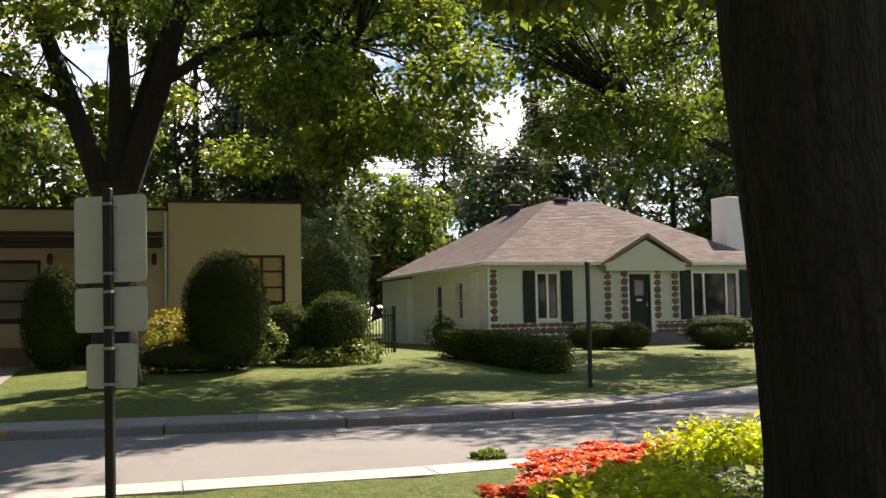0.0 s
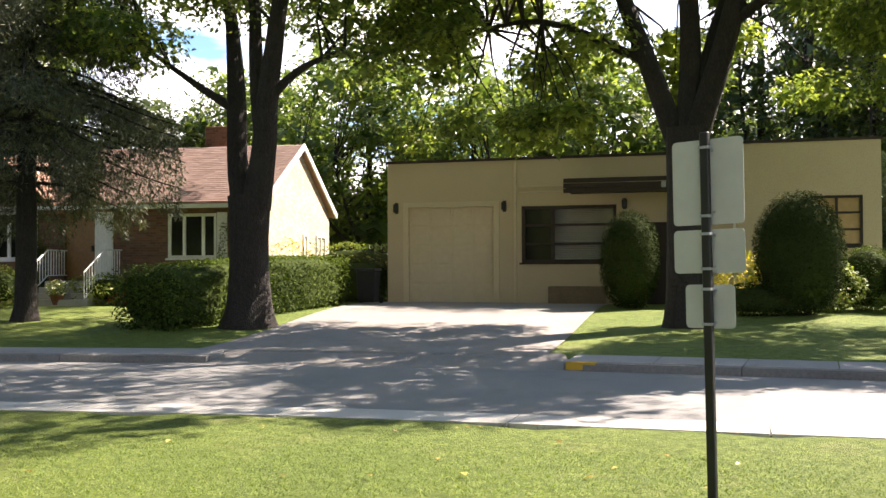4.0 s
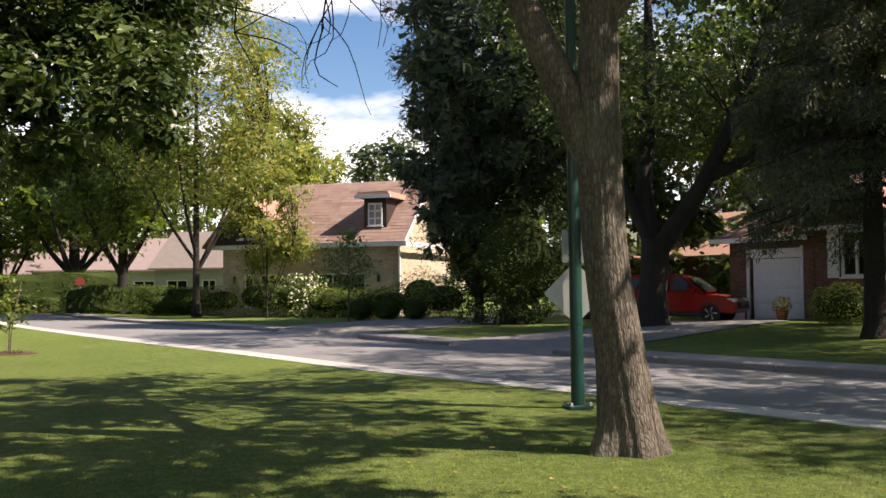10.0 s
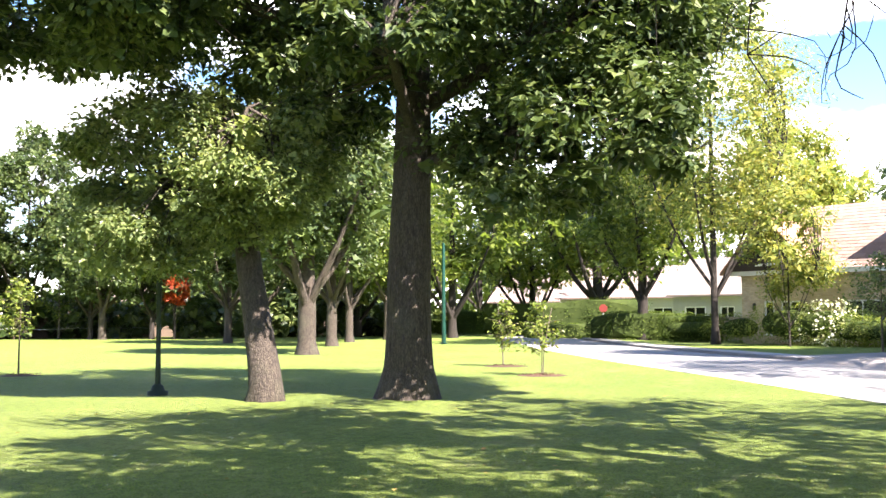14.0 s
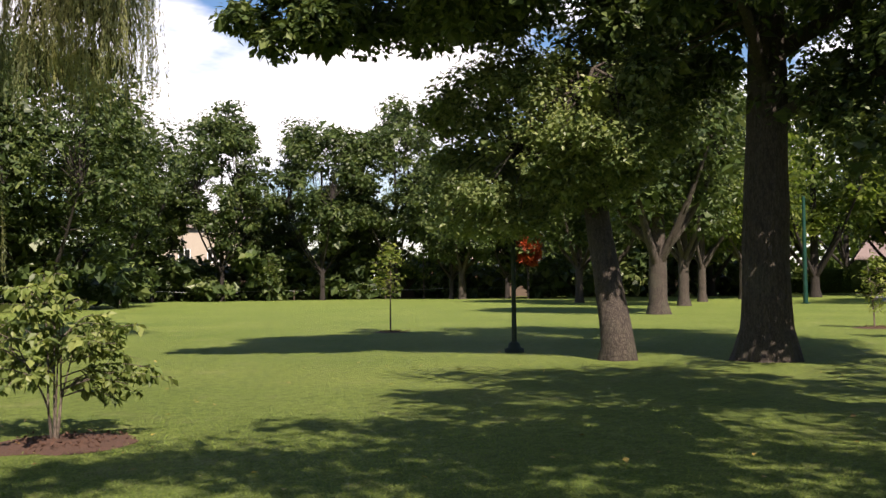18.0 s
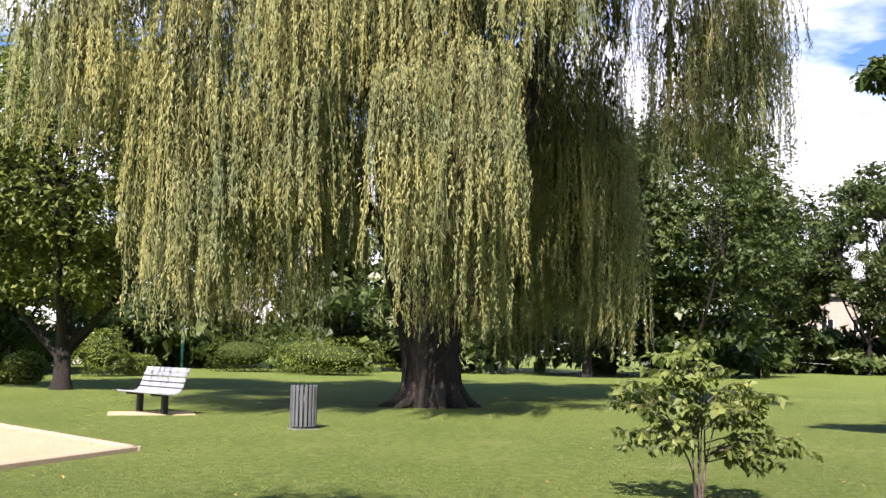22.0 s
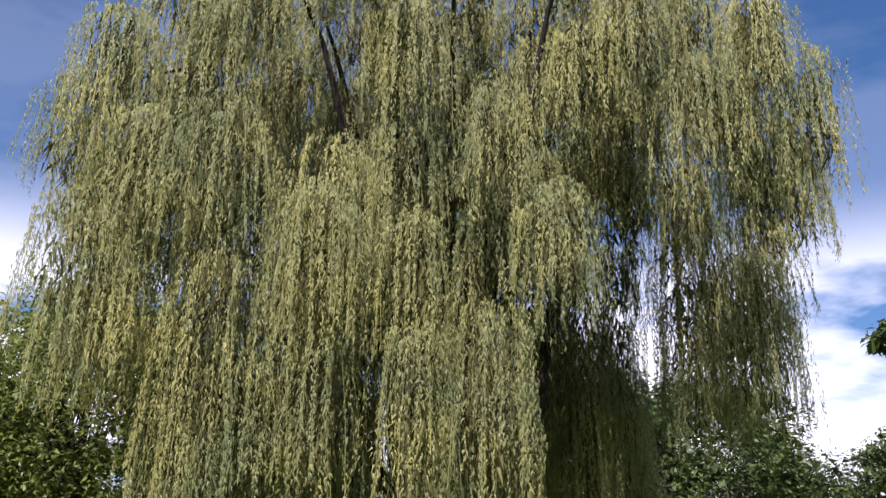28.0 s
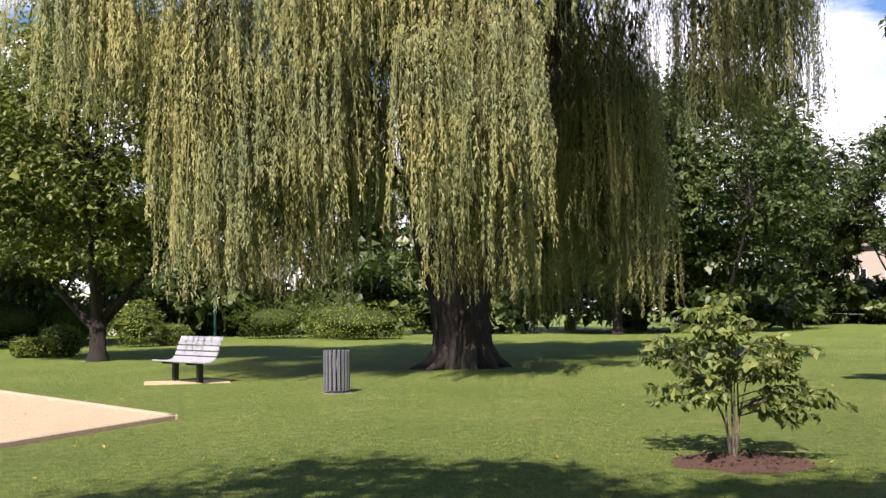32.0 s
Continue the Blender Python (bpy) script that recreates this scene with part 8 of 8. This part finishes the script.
# ---- the flower bed ----
def bedding(name, label, foliage_mat, leaf, n, high, wide, petals, seed):
    rng = np.random.default_rng(seed)
    root = thing(name, Matrix.Translation((0, 0, -5)), label, "bedding plant", "plants of the flower bed")
    q, o = clump_points(rng, (0, 0, high * 0.55), (wide, wide, high * 0.45), n, 0.35)
    v, f = leaves(rng, q, leaf, o * 0.8, droop=0.25, slim=0.55)
    tagged(raw("leaves", v, f, foliage_mat, root), kind="stuff")
    tubes("stem", [(np.array([(0, 0, -0.06), (0.01, 0, high * 0.3), (0, 0.01, high * 0.7)]), np.array([0.012, 0.010, 0.006]))], LEAF_HEDGE, root, sides=5)
    if petals:
        V, F, s = [], [], 0
        for k in range(petals):
            a, r = rng.uniform(0, 6.283), wide * math.sqrt(rng.random())
            c = np.array([math.cos(a) * r, math.sin(a) * r, high * (0.92 + 0.16 * rng.random()) - 0.25 * r * r])
            ring = np.array([(math.cos(t), math.sin(t), 0.35) for t in np.arange(6) * 1.047 + rng.uniform(0, 1)])
            pos = np.tile(c, (6, 1))
            d = ring + rng.normal(0, 0.15, (6, 3))
            d /= np.linalg.norm(d, axis=1)[:, None]
            sd = np.cross(d, (0, 0, 1.0))
            sd /= np.linalg.norm(sd, axis=1)[:, None]
            L = 0.040 * rng.uniform(0.8, 1.25)
            V.append(np.stack([pos, pos + d * L * 0.55 + sd * L * 0.4, pos + d * L, pos + d * L * 0.55 - sd * L * 0.4], 1).reshape(-1, 3))
            F.append(np.arange(24).reshape(6, 4) + s)
            s += 24
        tagged(raw("petals", np.concatenate(V), np.concatenate(F), PETAL_RED, root), kind="stuff")
    return root


reds = [bedding("red_begonia", "bronze leaved bedding plant covered with red flowers", BRONZE, 0.075, 110, 0.36, 0.17, 62, 200 + k) for k in range(3)]
limes = [bedding("lime_coleus", "lime green leafy bedding plant", LEAF_LIME, 0.062, 400, 0.58, 0.22, 0, 210 + k) for k in range(3)]
whites = [bedding("variegated_plant", "white and green variegated bedding plant", LEAF_VARIEGATED, 0.08, 200, 0.42, 0.18, 0, 220)]
rb = np.random.default_rng(9)
EDGE = spline([(0.05, 5.0), (0.22, 5.9), (0.5, 6.8), (0.76, 7.6), (0.9, 8.3), (1.08, 8.9), (1.7, 9.35), (2.9, 9.6)], 60)
spots = []
for bx in np.arange(-1.0, 3.6, 0.23):
    for by in np.arange(5.0, 9.7, 0.23):
        x, y = bx + rb.uniform(-0.06, 0.06), by + rb.uniform(-0.06, 0.06)
        d = np.linalg.norm(EDGE - (x, y), axis=1)
        i = int(np.argmin(d))
        t = EDGE[min(i + 1, 59)] - EDGE[max(i - 1, 0)]
        inside = t[0] * (y - EDGE[i][1]) - t[1] * (x - EDGE[i][0]) < 0
        if not inside or y > 9.5 or math.hypot(x - 2.15, y - 4.75) < 0.75 or math.hypot(x, y) < 4.3:
            continue
        spots.append((x, y, float(d[i])))
for x, y, d in spots:
    band = 0.5 if y < 6.5 else 0.75 if y < 7.1 else 0.98
    rise = 0.10 * min(d, 1.4)
    if d < band:
        src = reds[int(rb.integers(0, 3))]
    elif x > 1.72 and y < 7.2:
        src = whites[0]
    else:
        if rb.random() < 0.25:
            continue
        src = limes[int(rb.integers(0, 3))]
    o = copy_thing(src, pose(x, y, rise, 0, 0, rb.uniform(0, 360)))
    o.scale = (rb.uniform(0.9, 1.2),) * 3
for src in reds + limes + whites:
    src.matrix_world = pose(*[(1.2 + 0.22 * k, 7.3, 0.1) for k in range(7)][(reds + limes + whites).index(src)])
soil = bmesh.new()
inner = [(float(x), float(y)) for x, y in EDGE] + [(3.6, 9.6), (3.6, 4.6), (0.2, 4.6)]
top = [soil.verts.new((x, y, 0.02)) for x, y in inner]
mid = soil.verts.new((1.5, 6.6, 0.16))
for i in range(len(top)):
    soil.faces.new((top[i], top[(i + 1) % len(top)], mid))
tagged(part("bed_soil", soil, MULCH), "dark mulched soil of the flower bed", "soil", kind="structure")

# ---- grass blades and small litter on the near lawn ----
def blades(name, label, n, r0, r1, a0, a1, seed, high=0.05, wide=0.007, mat=BLADE):
    rng = np.random.default_rng(seed)
    r = np.sqrt(rng.uniform(r0 * r0, r1 * r1, n)) if r1 < 9 else r0 * (r1 / r0) ** rng.random(n)
    a = np.radians(rng.uniform(a0, a1, n))
    x, y = -np.sin(a) * r, np.cos(a) * r
    keep = beyond(NEAR_LINE, x, y) < -0.03
    for cx, cy, cr in ((-5.72, -9.15, 0.62), (-9.16, 3.78, 0.4)):
        keep &= np.hypot(x - cx, y - cy) > cr
    keep &= ~((x > 0.1) & (np.abs(a) < 0.5)) & (rng.random(n) > smooth(7, 15, r))
    x, y, r = x[keep], y[keep], r[keep]
    m = len(x)
    g = (1 + r / 14)[:, None]
    t = rng.uniform(0, 6.283, m)
    s = np.stack([np.cos(t), np.sin(t), np.zeros(m)], 1) * (wide * g)
    tip = np.stack([rng.normal(0, 0.022, m), rng.normal(0, 0.022, m), high * rng.uniform(0.5, 1.25, m)], 1) * (0.6 + 0.4 * g)
    base = np.stack([x, y, np.full(m, -0.004)], 1)
    V = np.stack([base - s, base + s, base + tip], 1).reshape(-1, 3)
    return tagged(raw(name, V, np.arange(3 * m).reshape(m, 3), mat), label, "grass", kind="stuff")


blades("lawn_grass", "short mown grass blades of the near lawn", 230000, 4.0, 15, -6, 196, 1, 0.022, 0.0032)
LEAFLET = foliage("fallen_leaf", [(0.30, 0.22, 0.06), (0.42, 0.33, 0.10), (0.22, 0.13, 0.05)], 0.2)
rl = np.random.default_rng(4)
n = 420
r, a = 5 * 6 ** rl.random(n), np.radians(rl.uniform(0, 190, n))
fx, fy = -np.sin(a) * r, np.cos(a) * r
ok = (beyond(NEAR_LINE, fx, fy) < -0.1)
lv, lf = leaves(rl, np.stack([fx, fy, np.full(n, 0.035)], 1)[ok], 0.07, None, droop=0, slim=0.7, face=3)
tagged(raw("fallen_leaves", lv, lf, LEAFLET), "scattered yellow fallen leaves on the lawn", "leaves", kind="stuff")
tuft = shrub("weed_tuft", (0.62, 11.25, 0.03), (0.17, 0.11, 0.07), BLADE, "tuft of weeds in a gutter joint", "weed", 300, 500, 0.07, core=False)
